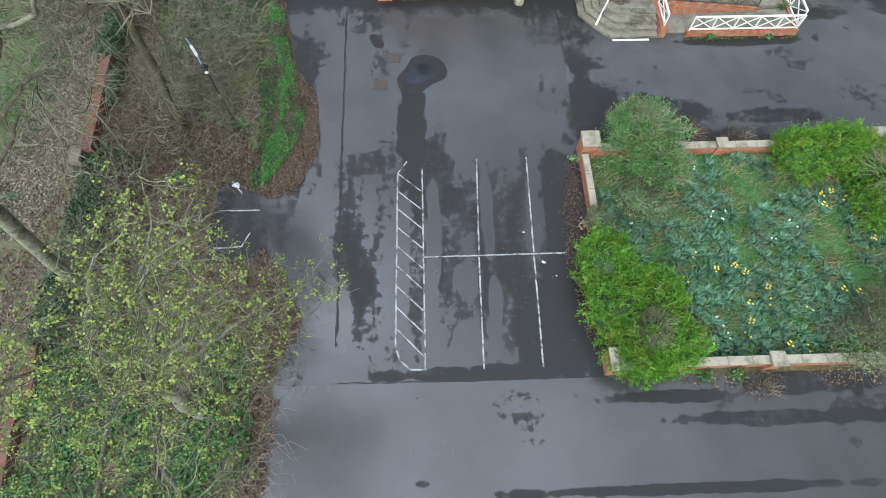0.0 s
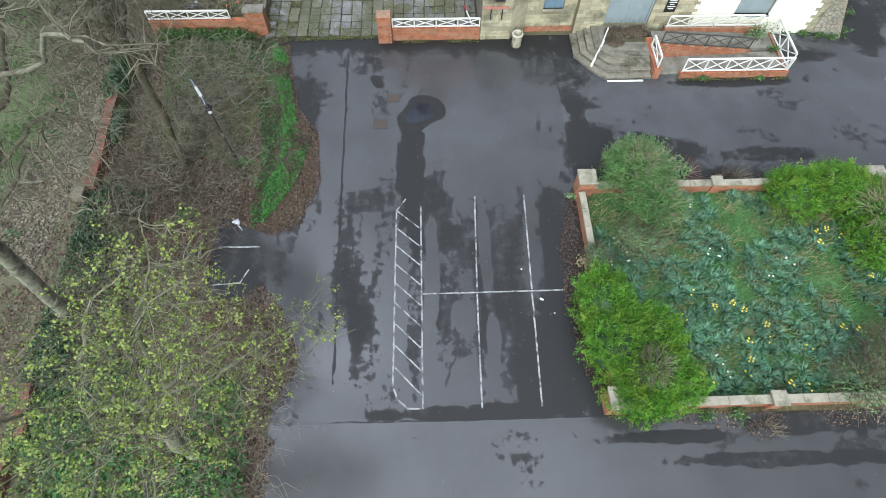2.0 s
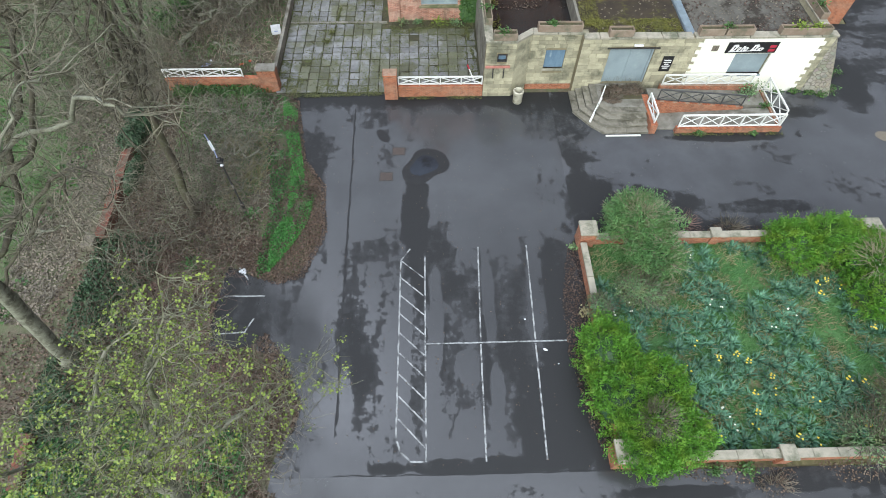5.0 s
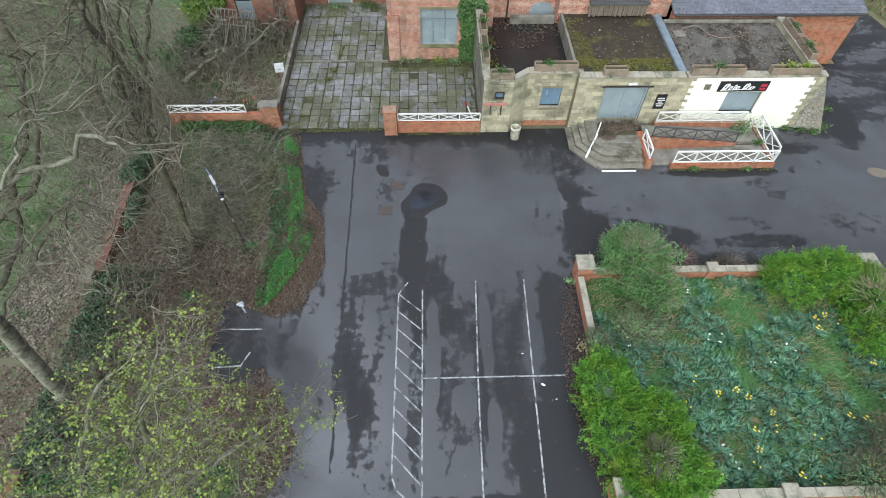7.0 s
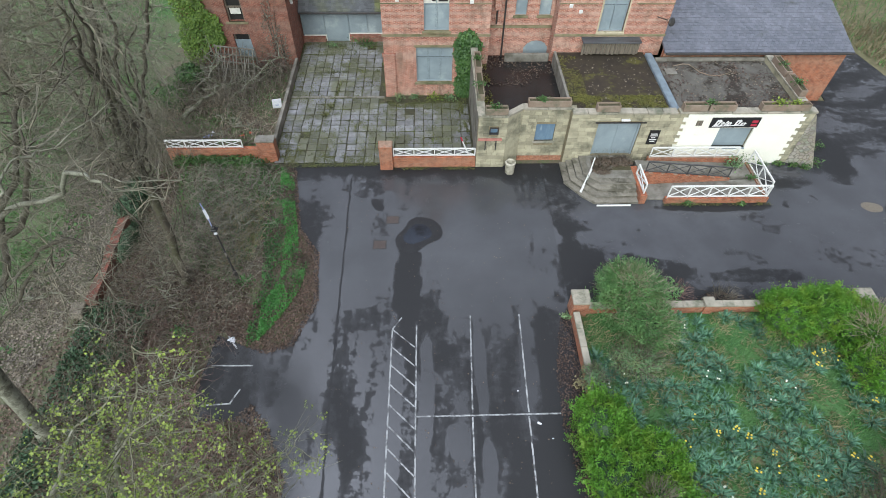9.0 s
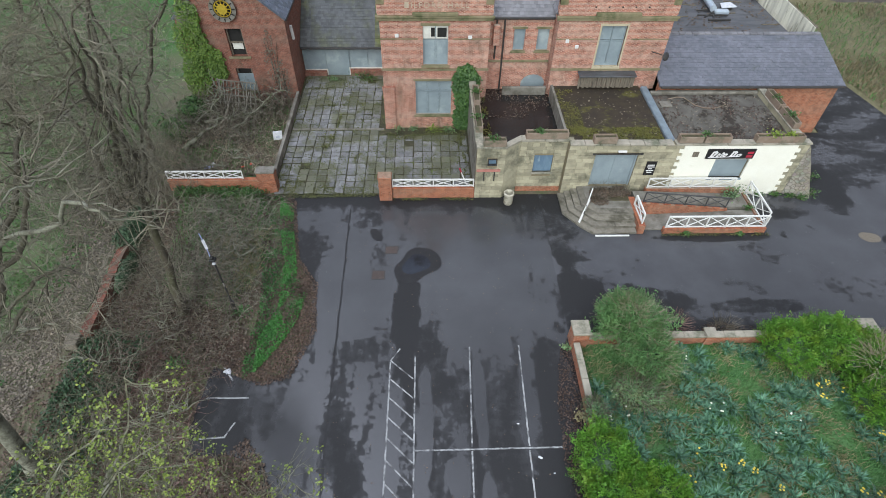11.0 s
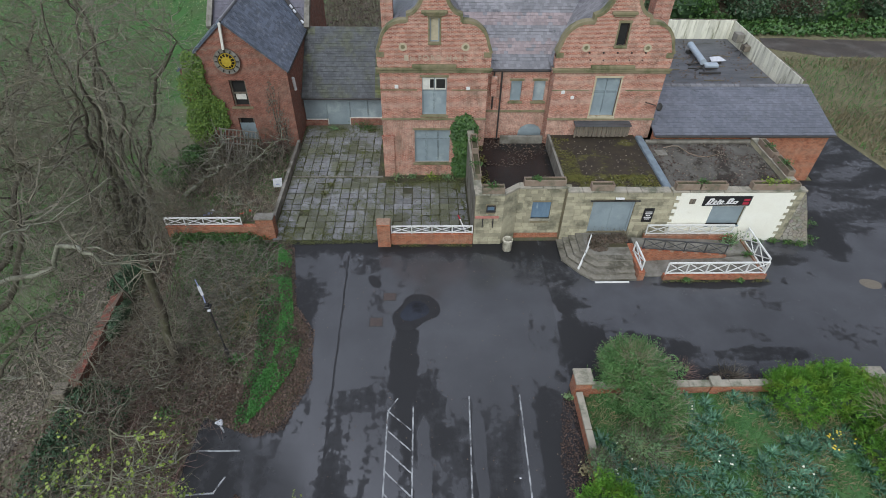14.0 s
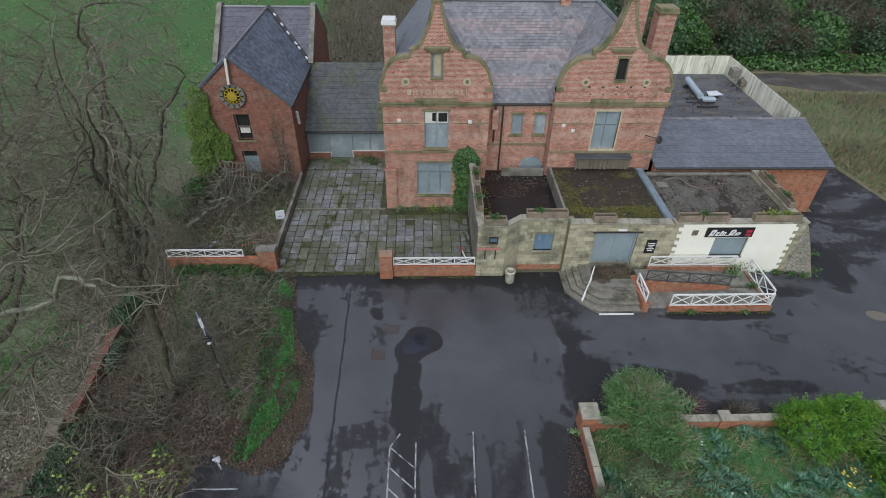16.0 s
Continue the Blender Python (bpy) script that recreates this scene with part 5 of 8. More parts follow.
for k in range(12):
    a = k * math.tau / 12
    part("numeral", rods(((-13.1 + 0.62 * math.cos(a), 35.78, 6.55 + 0.62 * math.sin(a)), (-13.1 + 0.8 * math.cos(a), 35.78, 6.55 + 0.8 * math.sin(a))), w=0.06), "void", clock)
    part("ray", rods(((-13.1 + 0.3 * math.cos(a), 35.8, 6.55 + 0.3 * math.sin(a)), (-13.1 + 0.5 * math.cos(a), 35.8, 6.55 + 0.5 * math.sin(a))), w=0.05), "gold", clock)
part("clock_bracket", rods(((-12.95, 35.75, 9.1), (-13.1, 35.75, 7.4)), w=0.16), "frame", lodge, "white timber post above the clock")
part("wall_lamp", rods(((-9.2, 37.2, 3.9), (-9.2, 37.0, 4.9)), w=0.22, sides=8), "sign_white", lodge, "white downpipe end")
part("gutter", boxes((-9.28, -9.12, 35.9, 43.8, 5.7, 5.86), bevel=0.03), "iron", lodge)

link = thing("link_building", -6, 42, 0, "low slate-roofed link with boarded glazing between the buildings", "building")
part("front_wall", boxes((-9.29, -7.6, 39.0, 39.3, -0.2, 0.4)), "brick_dark", link, "low brick base")
part("front_wall", boxes((-5.75, -2.67, 39.0, 39.3, -0.2, 0.55)), "brick_dark", link, "low brick base")
part("boarding", boxes((-9.29, -2.67, 39.32, 39.38, -0.2, 2.45)), "board", link, "grey-blue sheet boarding")
for xa in (-9.2, -7.6, -5.8, -4.4, -2.75):
    part("post", boxes((xa - 0.03, xa + 0.03, 39.22, 39.318, 0.42 if xa in (-9.2, -4.4) else 0.57, 2.45)), "board", link)
for fx0, fx1, fy0, fz0, fz1 in ((-9.2, -7.6, 39.2, 0.41, 0.5), (-7.58, -7.5, 39.2, 0.0, 0.5), (-5.8, -2.7, 39.2, 0.56, 0.65), (-5.84, -5.76, 39.2, 0.0, 0.65)):
    part("frame_rail", boxes((fx0, fx1, fy0, fy0 + 0.06, fz0, fz1)), "frame", link, "white frame rail")
slope(link, (-8.5, 38.8, 2.5), (-3.7, 38.8, 2.5), (-3.7, 44.0, 6.0), (-8.5, 44.0, 6.0), "slate_dark", 41)
slope(link, (-3.7, 38.8, 2.5), (-2.67, 38.8, 2.5), (-2.67, 44.0, 6.0), (-3.7, 44.0, 6.0), "slate_moss", 42)
slope(link, (-9.29, 38.8, 2.5), (-8.5, 38.8, 2.5), (-8.5, 44.0, 6.0), (-9.29, 44.0, 6.0), "slate_moss", 43)
part("gutter", boxes((-9.25, -2.7, 38.65, 38.8, 2.36, 2.5), bevel=0.03), "iron", link)
part("back_wall", boxes((-9.28, -2.68, 44.0, 44.3, -0.2, 5.9)), "brick_dark", link)
part("gable_parapet", boxes((-2.95, -2.67, 38.8, 44.0, 2.5, 3.0)), "coping", link)


# ---- steps, ramp and railings before the extension ----
steps = thing("entrance_steps", 10.2, 23.2, 0, "worn stone steps wrapping round a landing before the shut door", "steps")
for k in range(4):
    i = 0.36 * k
    ol = [(8.05 + i, 24.83), (8.05 + i, 23.1 + 0.15 * i), (8.9 + 0.8 * i, 21.95 + 0.65 * i), (9.5 + 0.42 * i, 21.4 + i), (12.0, 21.4 + i), (12.0, 24.83)]
    st = part("step", prism(bmesh.new(), ol, [], flat, 0.165 * k - (0.2 if k == 0 else 0.0), 0.165 * (k + 1) - 0.03), "concrete", steps)
    o2 = [(8.02 + i, 24.83), (8.02 + i, 23.08 + 0.15 * i), (8.88 + 0.8 * i, 21.92 + 0.65 * i), (9.48 + 0.42 * i, 21.37 + i), (12.0, 21.37 + i), (12.0, 24.83)]
    j = 0.36
    inner = [(8.02 + i + j, 24.83), (8.02 + i + j, 23.1 + 0.15 * (i + j)), (8.88 + 0.8 * (i + j), 21.95 + 0.65 * (i + j)), (9.48 + 0.42 * (i + j), 21.4 + i + j), (12.0, 21.4 + i + j)]
    path = o2[:5]
    for q in range(4):
        (xa, ya), (xb, yb), (xc, yc), (xd, yd) = path[q], path[q + 1], inner[q + 1], inner[q]
        n2 = max(1, int(math.hypot(xb - xa, yb - ya) / 0.85))
        for s in range(n2):
            f0, f1 = s / n2 + 0.006, (s + 1) / n2 - 0.006
            quad = [(xa + (xb - xa) * f0, ya + (yb - ya) * f0), (xa + (xb - xa) * f1, ya + (yb - ya) * f1), (xd + (xc - xd) * f1, yd + (yc - yd) * f1), (xd + (xc - xd) * f0, yd + (yc - yd) * f0)]
            part("tread", prism(bmesh.new(), quad, [], flat, 0.165 * (k + 1) - 0.028, 0.165 * (k + 1) + 0.004 * ((s + q) % 3)), "step_stone", steps)
part("landing", boxes((9.5, 12.0, 22.86, 24.83, 0.5, 0.655)), "concrete", steps)
part("planting_bed", boxes((9.9, 11.98, 23.5, 24.6, 0.64, 0.69), bevel=0.015), "soil", steps, "bed of dead plants")
hand = thing("handrail", 9.3, 22.8, 0.4, "bent white tubular handrail leaning over the steps", "handrail")
part("rail", rods(((8.75, 22.05, 0.35), (9.25, 22.75, 1.15)), ((9.25, 22.75, 1.15), (9.7, 23.7, 1.45)), ((8.85, 22.15, 0.2), (9.55, 23.3, 0.95)), w=0.07, sides=6), "rail", hand)
part("post", rods(((9.1, 22.55, 0.3), (9.2, 22.65, 1.1)), ((9.65, 23.6, 0.5), (9.7, 23.7, 1.45)), w=0.06, sides=6), "iron", hand)
kerb = thing("fallen_rail", 10.7, 21.25, 0, "white painted rail lying at the foot of the steps", "rail")
part("rail", boxes((9.6, 11.55, 21.2, 21.3, 0.0, 0.08), bevel=0.02), "rail", kerb)


def truss(owner, a, b, h=0.62, bays=4, mat="rail", w=0.06, up=0.0):
    """A railing panel of rails, posts and crossed braces between two feet."""
    a, b = Vector(a), Vector(b)
    zz = Vector((0, 0, 1))
    part("top_rail", rods((a + zz * h, b + zz * h), w=w + 0.015), mat, owner)
    part("bottom_rail", rods((a + zz * 0.07, b + zz * 0.07), w=w), mat, owner)
    for k in range(bays + 1):
        p = a.lerp(b, k / bays)
        part("post", rods((p, p + zz * h), w=w), mat, owner)
        if k < bays:
            q = a.lerp(b, (k + 1) / bays)
            part("brace", rods((p + zz * 0.09, q + zz * (h - 0.03)), w=w * 0.7), mat, owner)
            part("brace", rods((p + zz * (h - 0.03), q + zz * 0.09), w=w * 0.7), mat, owner)


rampt = thing("access_ramp", 16, 22.8, 0, "zigzag access ramp between low orange brick walls", "ramp")
wedge = bmesh.new()
prism(wedge, [(12.4, -0.1), (19.3, -0.1), (19.3, 0.36), (13.2, 0.08), (12.4, 0.04)], [], along_x, 21.7, 23.0)
part("lower_slope", wedge, "concrete", rampt, "damp grey ramp surface")
wedge = bmesh.new()
prism(wedge, [(12.4, -0.1), (19.3, -0.1), (19.3, 0.34), (12.4, 0.64)], [], along_x, 23.2, 24.4)
part("upper_slope", wedge, "concrete", rampt)
part("lower_wall", boxes((13.5, 19.4, 21.4, 21.65, -0.1, 0.36)), "brick_orange", rampt, "low orange brick wall")
mid_w = bmesh.new()
prism(mid_w, [(12.4, -0.1), (17.7, -0.1), (17.7, 0.42), (12.4, 0.95)], [], along_x, 22.95, 23.18)
part("middle_wall", mid_w, "brick_orange", rampt, "sloping orange brick wall")
part("end_wall", boxes((19.15, 19.4, 21.66, 24.4, -0.1, 0.45)), "brick_orange", rampt)
part("upper_wall", boxes((13.2, 18.6, 24.42, 24.66, -0.1, 0.75)), "brick_orange", rampt)
part("step_wall", boxes((12.02, 12.38, 21.4, 23.9, -0.1, 0.62)), "brick_orange", rampt, "orange brick wall beside the steps")
rail1 = thing("ramp_railing", 16.4, 21.5, 0.36, "white crossed-brace steel railing on a low brick wall", "railing", "ramp railings")
truss(rail1, (13.6, 21.52, 0.365), (19.3, 21.52, 0.365), 0.85, 5)
rail2 = thing("ramp_railing", 19.28, 23, 0.45, "white crossed-brace steel railing on a low brick wall", "railing", "ramp railings")
truss(rail2, (19.28, 21.6, 0.455), (19.28, 24.3, 0.455), 0.95, 2)
rail3 = thing("ramp_railing", 16.3, 24.5, 0.75, "white crossed-brace railing against the cream wall", "railing", "ramp railings")
truss(rail3, (13.3, 24.54, 0.755), (18.5, 24.54, 0.755), 0.7, 4)
rail4 = thing("ramp_railing", 15, 23.06, 0.5, "black crossed-brace railing on the sloping wall", "railing", "ramp railings")
truss(rail4, (12.6, 23.06, 0.93), (17.6, 23.06, 0.44), 0.75, 4, "rail_black", 0.05)
rail5 = thing("ramp_railing", 12.2, 22.5, 0.6, "short red and white railing beside the steps", "railing", "ramp railings")
truss(rail5, (12.2, 21.6, 0.625), (12.2, 23.2, 0.625), 0.7, 1, "rail", 0.07)

bin_ = thing("litter_bin", 4.95, 24.1, 0, "cream round litter bin standing by the stone wall", "bin")
bmb = bmesh.new()
prof = [(0.24, 0.0), (0.27, 0.05), (0.28, 0.7), (0.31, 0.74), (0.31, 0.84), (0.24, 0.86), (0.22, 0.8), (0.21, 0.4)]
rings = [[bmb.verts.new((4.95 + r0 * math.cos(k * math.tau / 20), 24.1 + r0 * math.sin(k * math.tau / 20), z0)) for k in range(20)] for r0, z0 in prof]
for ra, rb in zip(rings[:-1], rings[1:]):
    for k in range(20):
        bmb.faces.new((ra[k], ra[(k + 1) % 20], rb[(k + 1) % 20], rb[k]))
bmb.faces.new(rings[0][::-1])
part("body", bmb, "bin", bin_, smooth=True)
fl = bmesh.new()
bmesh.ops.create_circle(fl, cap_ends=True, segments=20, radius=0.215)
bmesh.ops.translate(fl, vec=(4.95, 24.1, 0.45), verts=fl.verts)
part("liner", fl, "void", bin_)

# ---- low walls along the front ----
def dwarf(x0, x1, y, label, bare=0.0):
    w = thing("front_wall_low", (x0 + x1) / 2, y, 0, label, "wall")
    part("brickwork", boxes((x0, x1, y - 0.11, y + 0.11, -0.1, 0.72)), "brick_orange", w)
    part("coping", boxes((x0, x1, y - 0.14, y + 0.14, 0.72, 0.78), bevel=0.01), "brick_orange", w)
    rl = thing("wall_railing", (x0 + x1) / 2, y, 0.78, "white crossed-brace railing on the low front wall", "railing", "front railings")
    truss(rl, (x0 + 0.05, y, 0.785), (x1 - 0.05 - bare, y, 0.785), 0.55, 4, w=0.055)
    return w


dwarf(-1.95, 2.93, 24.72, "low orange brick wall with a white railing")
dwarf(-15.4, -9.95, 25.6, "low orange brick wall with a white railing, ivy at its foot", 0.9)
for px0, px1, py, hh in ((-2.72, -1.97, 24.7, 1.62), (-9.93, -8.9, 25.5, 1.45)):
    pier = thing("gate_pier", (px0 + px1) / 2, py, 0, "square orange brick gate pier", "pier", "gate piers")
    part("shaft", boxes((px0, px1, py - 0.3, py + 0.3, -0.1, hh)), "brick_orange", pier)
    part("cap", boxes((px0 - 0.03, px1 + 0.03, py - 0.33, py + 0.33, hh, hh + 0.1), bevel=0.03), "brick_orange" if px0 > -5 else "concrete", pier)
tape = thing("broken_rail", 2.4, 25.3, 0.3, "snapped white and red rail leaning in the corner", "rail")
part("rail", rods(((2.1, 25.9, 1.2), (2.72, 25.15, 0.05)), w=0.055), "rail", tape)
part("band", rods(((2.09, 25.91, 1.22), (2.2, 25.78, 1.02)), w=0.065), "sign_red", tape, "red band")

# ---- planters on the parapets ----
def planter(x0, x1, y0, y1, z, label):
    p = thing("planter", (x0 + x1) / 2, (y0 + y1) / 2, z, label, "planter", "parapet planters")
    t = 0.05
    for d in ((x0, x1, y0, y0 + t), (x0, x1, y1 - t, y1), (x0, x0 + t, y0 + t, y1 - t), (x1 - t, x1, y0 + t, y1 - t)):
        part("side", boxes((*d, z, z + 0.4), bevel=0.008), "planter", p)
    part("soil", boxes((x0 + t, x1 - t, y0 + t, y1 - t, z, z + 0.31)), "soil", p)
    return p


PLANTERS = [(3.3, 4.55, 24.58, 25.0, TOP + 0.13), (5.75, 8.15, 25.3, 25.7, TOP + 0.13), (9.5, 10.8, 24.83, 25.24, TOP + 0.13), (14.35, 15.7, 24.85, 25.25, TOP + 0.13), (15.8, 17.3, 24.85, 25.25, TOP + 0.13), (18.75, 21.5, 24.85, 25.25, TOP + 0.13),
            (21.65, 22.05, 26.4, 28.2, TOP + 0.0), (21.65, 22.05, 28.4, 30.2, TOP + 0.0), (2.95, 3.35, 26.0, 28.4, TOP + 0.1), (3.0, 3.4, 28.8, 30.6, TOP + 0.1)]
for d in PLANTERS:
    planter(*d, "weathered brown trough planter with weeds on the parapet")

# ---- the walled garden ----
garden = thing("garden_wall", 13, 9, 0, "low brick garden wall with pale stone coping", "wall")
GX0, GX1, GY0, GY1 = 6.95, 20.7, 4.15, 14.1
for x0, x1, y0, y1 in ((GX0 + 0.3, GX1, GY1 - 0.12, GY1 + 0.12), (GX0 + 0.3, GX1, GY0 - 0.12, GY0 + 0.12)):
    part("brickwork", boxes((x0, x1, y0, y1, -0.1, 0.62)), "brick_orange", garden)
    n = 14
    for k in range(n):
        a, b = x0 + (x1 - x0) * k / n, x0 + (x1 - x0) * (k + 1) / n
        part("coping_stone", boxes((a + 0.006, b - 0.006, y0 - 0.05, y1 + 0.05, 0.62, 0.72 + 0.006 * (k % 3)), bevel=0.012), "coping", garden)
part("brickwork", boxes((GX0 - 0.12, GX0 + 0.12, GY0 + 0.3, GY1 - 0.3, -0.1, 0.62)), "brick_orange", garden)
for k in range(10):
    a = GY0 + 0.3 + 0.93 * k
    part("coping_stone", boxes((GX0 - 0.15, GX0 + 0.15, a + 0.006, a + 0.92, 0.62, 0.72 + 0.006 * (k % 3)), bevel=0.012), "coping", garden)
part("brickwork", boxes((GX1 + 0.3, GX1 + 0.5, GY0, GY1, -0.1, 0.62)), "brick_orange", garden)
for px, py, w, hh in ((7.15, 14.2, 0.42, 1.15), (6.85, 4.25, 0.44, 1.15), (20.6, 14.1, 0.45, 1.1), (13.3, 14.1, 0.27, 0.78), (13.0, 4.15, 0.3, 0.78), (20.6, 4.15, 0.3, 0.8)):
    pier = thing("garden_pier", px, py, 0, "brick pier with a pale flat stone cap", "pier", "garden piers")
    part("shaft", boxes((px - w + 0.06, px + w - 0.06, py - w + 0.06, py + w - 0.06, -0.1, hh)), "brick_orange", pier)
    cp = bmesh.new()
    box(cp, px - w, px + w, py - w, py + w, hh, hh + 0.12, bevel=0.025)
    part("cap", cp, "coping", pier, "pale weathered stone cap")
lawn = bmesh.new()
nx, ny = 56, 40
gvs = [[lawn.verts.new((GX0 + 0.12 + (GX1 - GX0 + 0.1) * i / nx, GY0 + 0.12 + (GY1 - GY0 - 0.24) * j / ny, 0.12 + 0.07 * noise.noise((i * 0.21, j * 0.21, 4)) + 0.03 * noise.noise((i * 0.8, j * 0.8, 2)))) for i in range(nx + 1)] for j in range(ny + 1)]
for j in range(ny):
    for i in range(nx):
        lawn.faces.new((gvs[j][i], gvs[j][i + 1], gvs[j + 1][i + 1], gvs[j + 1][i]))
M["lawn"] = surf("shaggy_turf", (0.055, 0.14, 0.045), (0.085, 0.18, 0.06), 1.4, 0.95, (0.18, 0.165, 0.09), 0.9, (0.54, 0.66), bump=0.8, grain=18)
tagged(part("garden_lawn", lawn, "lawn"), "rough green turf inside the garden wall", "lawn", kind="structure")

# ---- paved court ----
court = thing("paved_court", -3, 32, 0, "courtyard of worn stone flags with mossy joints", "paving", kind="structure")
part("bed", boxes((-9.25, 2.93, 24.95, 38.98, -0.2, 0.0)), "joint", court, "mossy joints and weeds")
part("edge_wall", boxes((-9.4, -9.2, 25.9, 35.9, -0.2, 0.55)), "concrete", court, "low grey edging wall")
rnd = random.Random(11)
SLAB = []
x = -9.15
while x < 2.6:
    w = min(0.6, 2.9 - x)
    y = 25.02
    while y < 38.5:
        h = 0.22 if 31.5 < y < 31.75 else 0.6
        inside_hall = y + h > 31.6 and x + w > -2.8
        if not inside_hall and w > 0.2 and h > 0.3 and rnd.random() > 0.012:
            SLAB.append((x, y, w, h))
        y += h
    x += w
SLAB.sort(key=lambda q: q[1])
slab_mesh = {}
rest = bmesh.new()
for k, (x, y, w, h) in enumerate(SLAB):
    zt = 0.035 + 0.03 * rnd.random()
    if k < 300:
        key = (round(w, 2), round(h, 2))
        if key not in slab_mesh:
            b0 = boxes((0.022, w - 0.022, 0.022, h - 0.022, -0.06, 0.0), bevel=0.028)
            slab_mesh[key] = bpy.data.meshes.new("flagstone")
            b0.to_mesh(slab_mesh[key])
            b0.free()
            slab_mesh[key].materials.append(M["slab"])
        ob = new("flagstone", slab_mesh[key])
        ob.parent = court
        ob.matrix_basis = pose(x + 3, y - 32, zt, rnd.uniform(-3.5, 3.5), rnd.uniform(-3.5, 3.5), rnd.uniform(-4.0, 4.0))
    else:
        box(rest, x + 0.015, x + w - 0.015, y + 0.015, y + h - 0.015, -0.03, zt)
for k in range(10):
    part("kerb_stone", boxes((-9.1 + k * 0.63, -8.49 + k * 0.63, 31.62, 31.78, -0.05, 0.13 + 0.01 * (k % 3)), bevel=0.02), "concrete", court)
tagged(part("flagstones", rest, "slab", court), "far stone flags", kind="stuff")

# ---- dressed blocks of the extension front ----
block_mesh = {}


def blocks(owner, u0, u1, y, z0, z1, holes, seed):
    r = random.Random(seed)
    z = z0
    while z < z1 - 0.05:
        h = min(r.choice((0.2, 0.24, 0.28)), z1 - z)
        u = u0
        while u < u1 - 0.02:
            w = r.choice((0.3, 0.4, 0.5, 0.6))
            if u1 - u - w < 0.15:
                w = u1 - u
            cuts = [(u, u + w)]
            for a, b, c, d in holes:
                if z + h > c - 0.02 and z < d + 0.02:
                    nxt = []
                    for p, q in cuts:
                        if q <= a or p >= b:
                            nxt.append((p, q))
                        else:
                            if p < a:
                                nxt.append((p, a))
                            if q > b:
                                nxt.append((b, q))
                    cuts = nxt
            for p, q in cuts:
                if q - p > 0.06:
                    key = (round(q - p, 2), round(h, 2))
                    if key not in block_mesh:
                        b0 = boxes((0.006, key[0] - 0.006, 0.0, 0.06, 0.005, key[1] - 0.005), bevel=0.008)
                        block_mesh[key] = bpy.data.meshes.new("stone_block")
                        b0.to_mesh(block_mesh[key])
                        b0.free()
                        block_mesh[key].materials.append(M["sandstone"])
                    ob = new("stone_block", block_mesh[key])
                    ob.parent = owner
                    ob.matrix_basis = Matrix.Translation(Vector((p, y + r.uniform(-0.008, 0.008), z)) - ORIGIN[owner.name])
            u += w
        z += h


blocks(wall_l, 2.95, 4.6, 24.6, 0.0, TOP, [(SLOT[0] - 0.05, SLOT[1] + 0.05, SLOT[2] - 0.05, SLOT[3] + 0.05)], 1)
blocks(wall_m, 5.5, 8.2, 25.3, 0.3, TOP, [(BLUE[0], BLUE[1], BLUE[2] - 0.1, BLUE[3])], 2)
blocks(wall_r, 8.2, 14.75, 24.85, 0.0, TOP, [DOOR], 3)
blocks(wall_r, 21.3, 22.0, 24.85, 0.0, TOP, [], 4)


# ---- plants ----
def inside(x, y, poly):
    c, n = False, len(poly)
    for i in range(n):
        (x0, y0), (x1, y1) = poly[i], poly[i - 1]
        if (y0 > y) != (y1 > y) and x < (x1 - x0) * (y - y0) / (y1 - y0) + x0:
            c = not c
    return c


def tubes(segs, sides):
    """Tapered rods for (a, b, ra, rb); corners and faces."""
    if not segs:
        return np.zeros((0, 3)), []
    a = np.array([s[0] for s in segs])
    b = np.array([s[1] for s in segs])
    ra = np.array([s[2] for s in segs])[:, None]
    rb = np.array([s[3] for s in segs])[:, None]
    d = b - a
    d /= np.maximum(np.linalg.norm(d, axis=1, keepdims=True), 1e-6)
    ref = np.where(np.abs(d[:, 2:3]) < 0.9, [[0, 0, 1.0]], [[1.0, 0, 0]])
    u = np.cross(d, ref)
    u /= np.linalg.norm(u, axis=1, keepdims=True)
    v = np.cross(d, u)
    rings = []
    for p, r in ((a, ra), (b, rb)):
        for k in range(sides):
            t = k * math.tau / sides
            rings.append(p + (u * math.cos(t) + v * math.sin(t)) * r)
    verts = np.stack(rings, 1).reshape(-1, 3)
    faces = []
    for i in range(len(segs)):
        o = i * 2 * sides
        for k in range(sides):
            j = (k + 1) % sides
            faces.append((o + k, o + j, o + sides + j, o + sides + k))
    return verts, faces


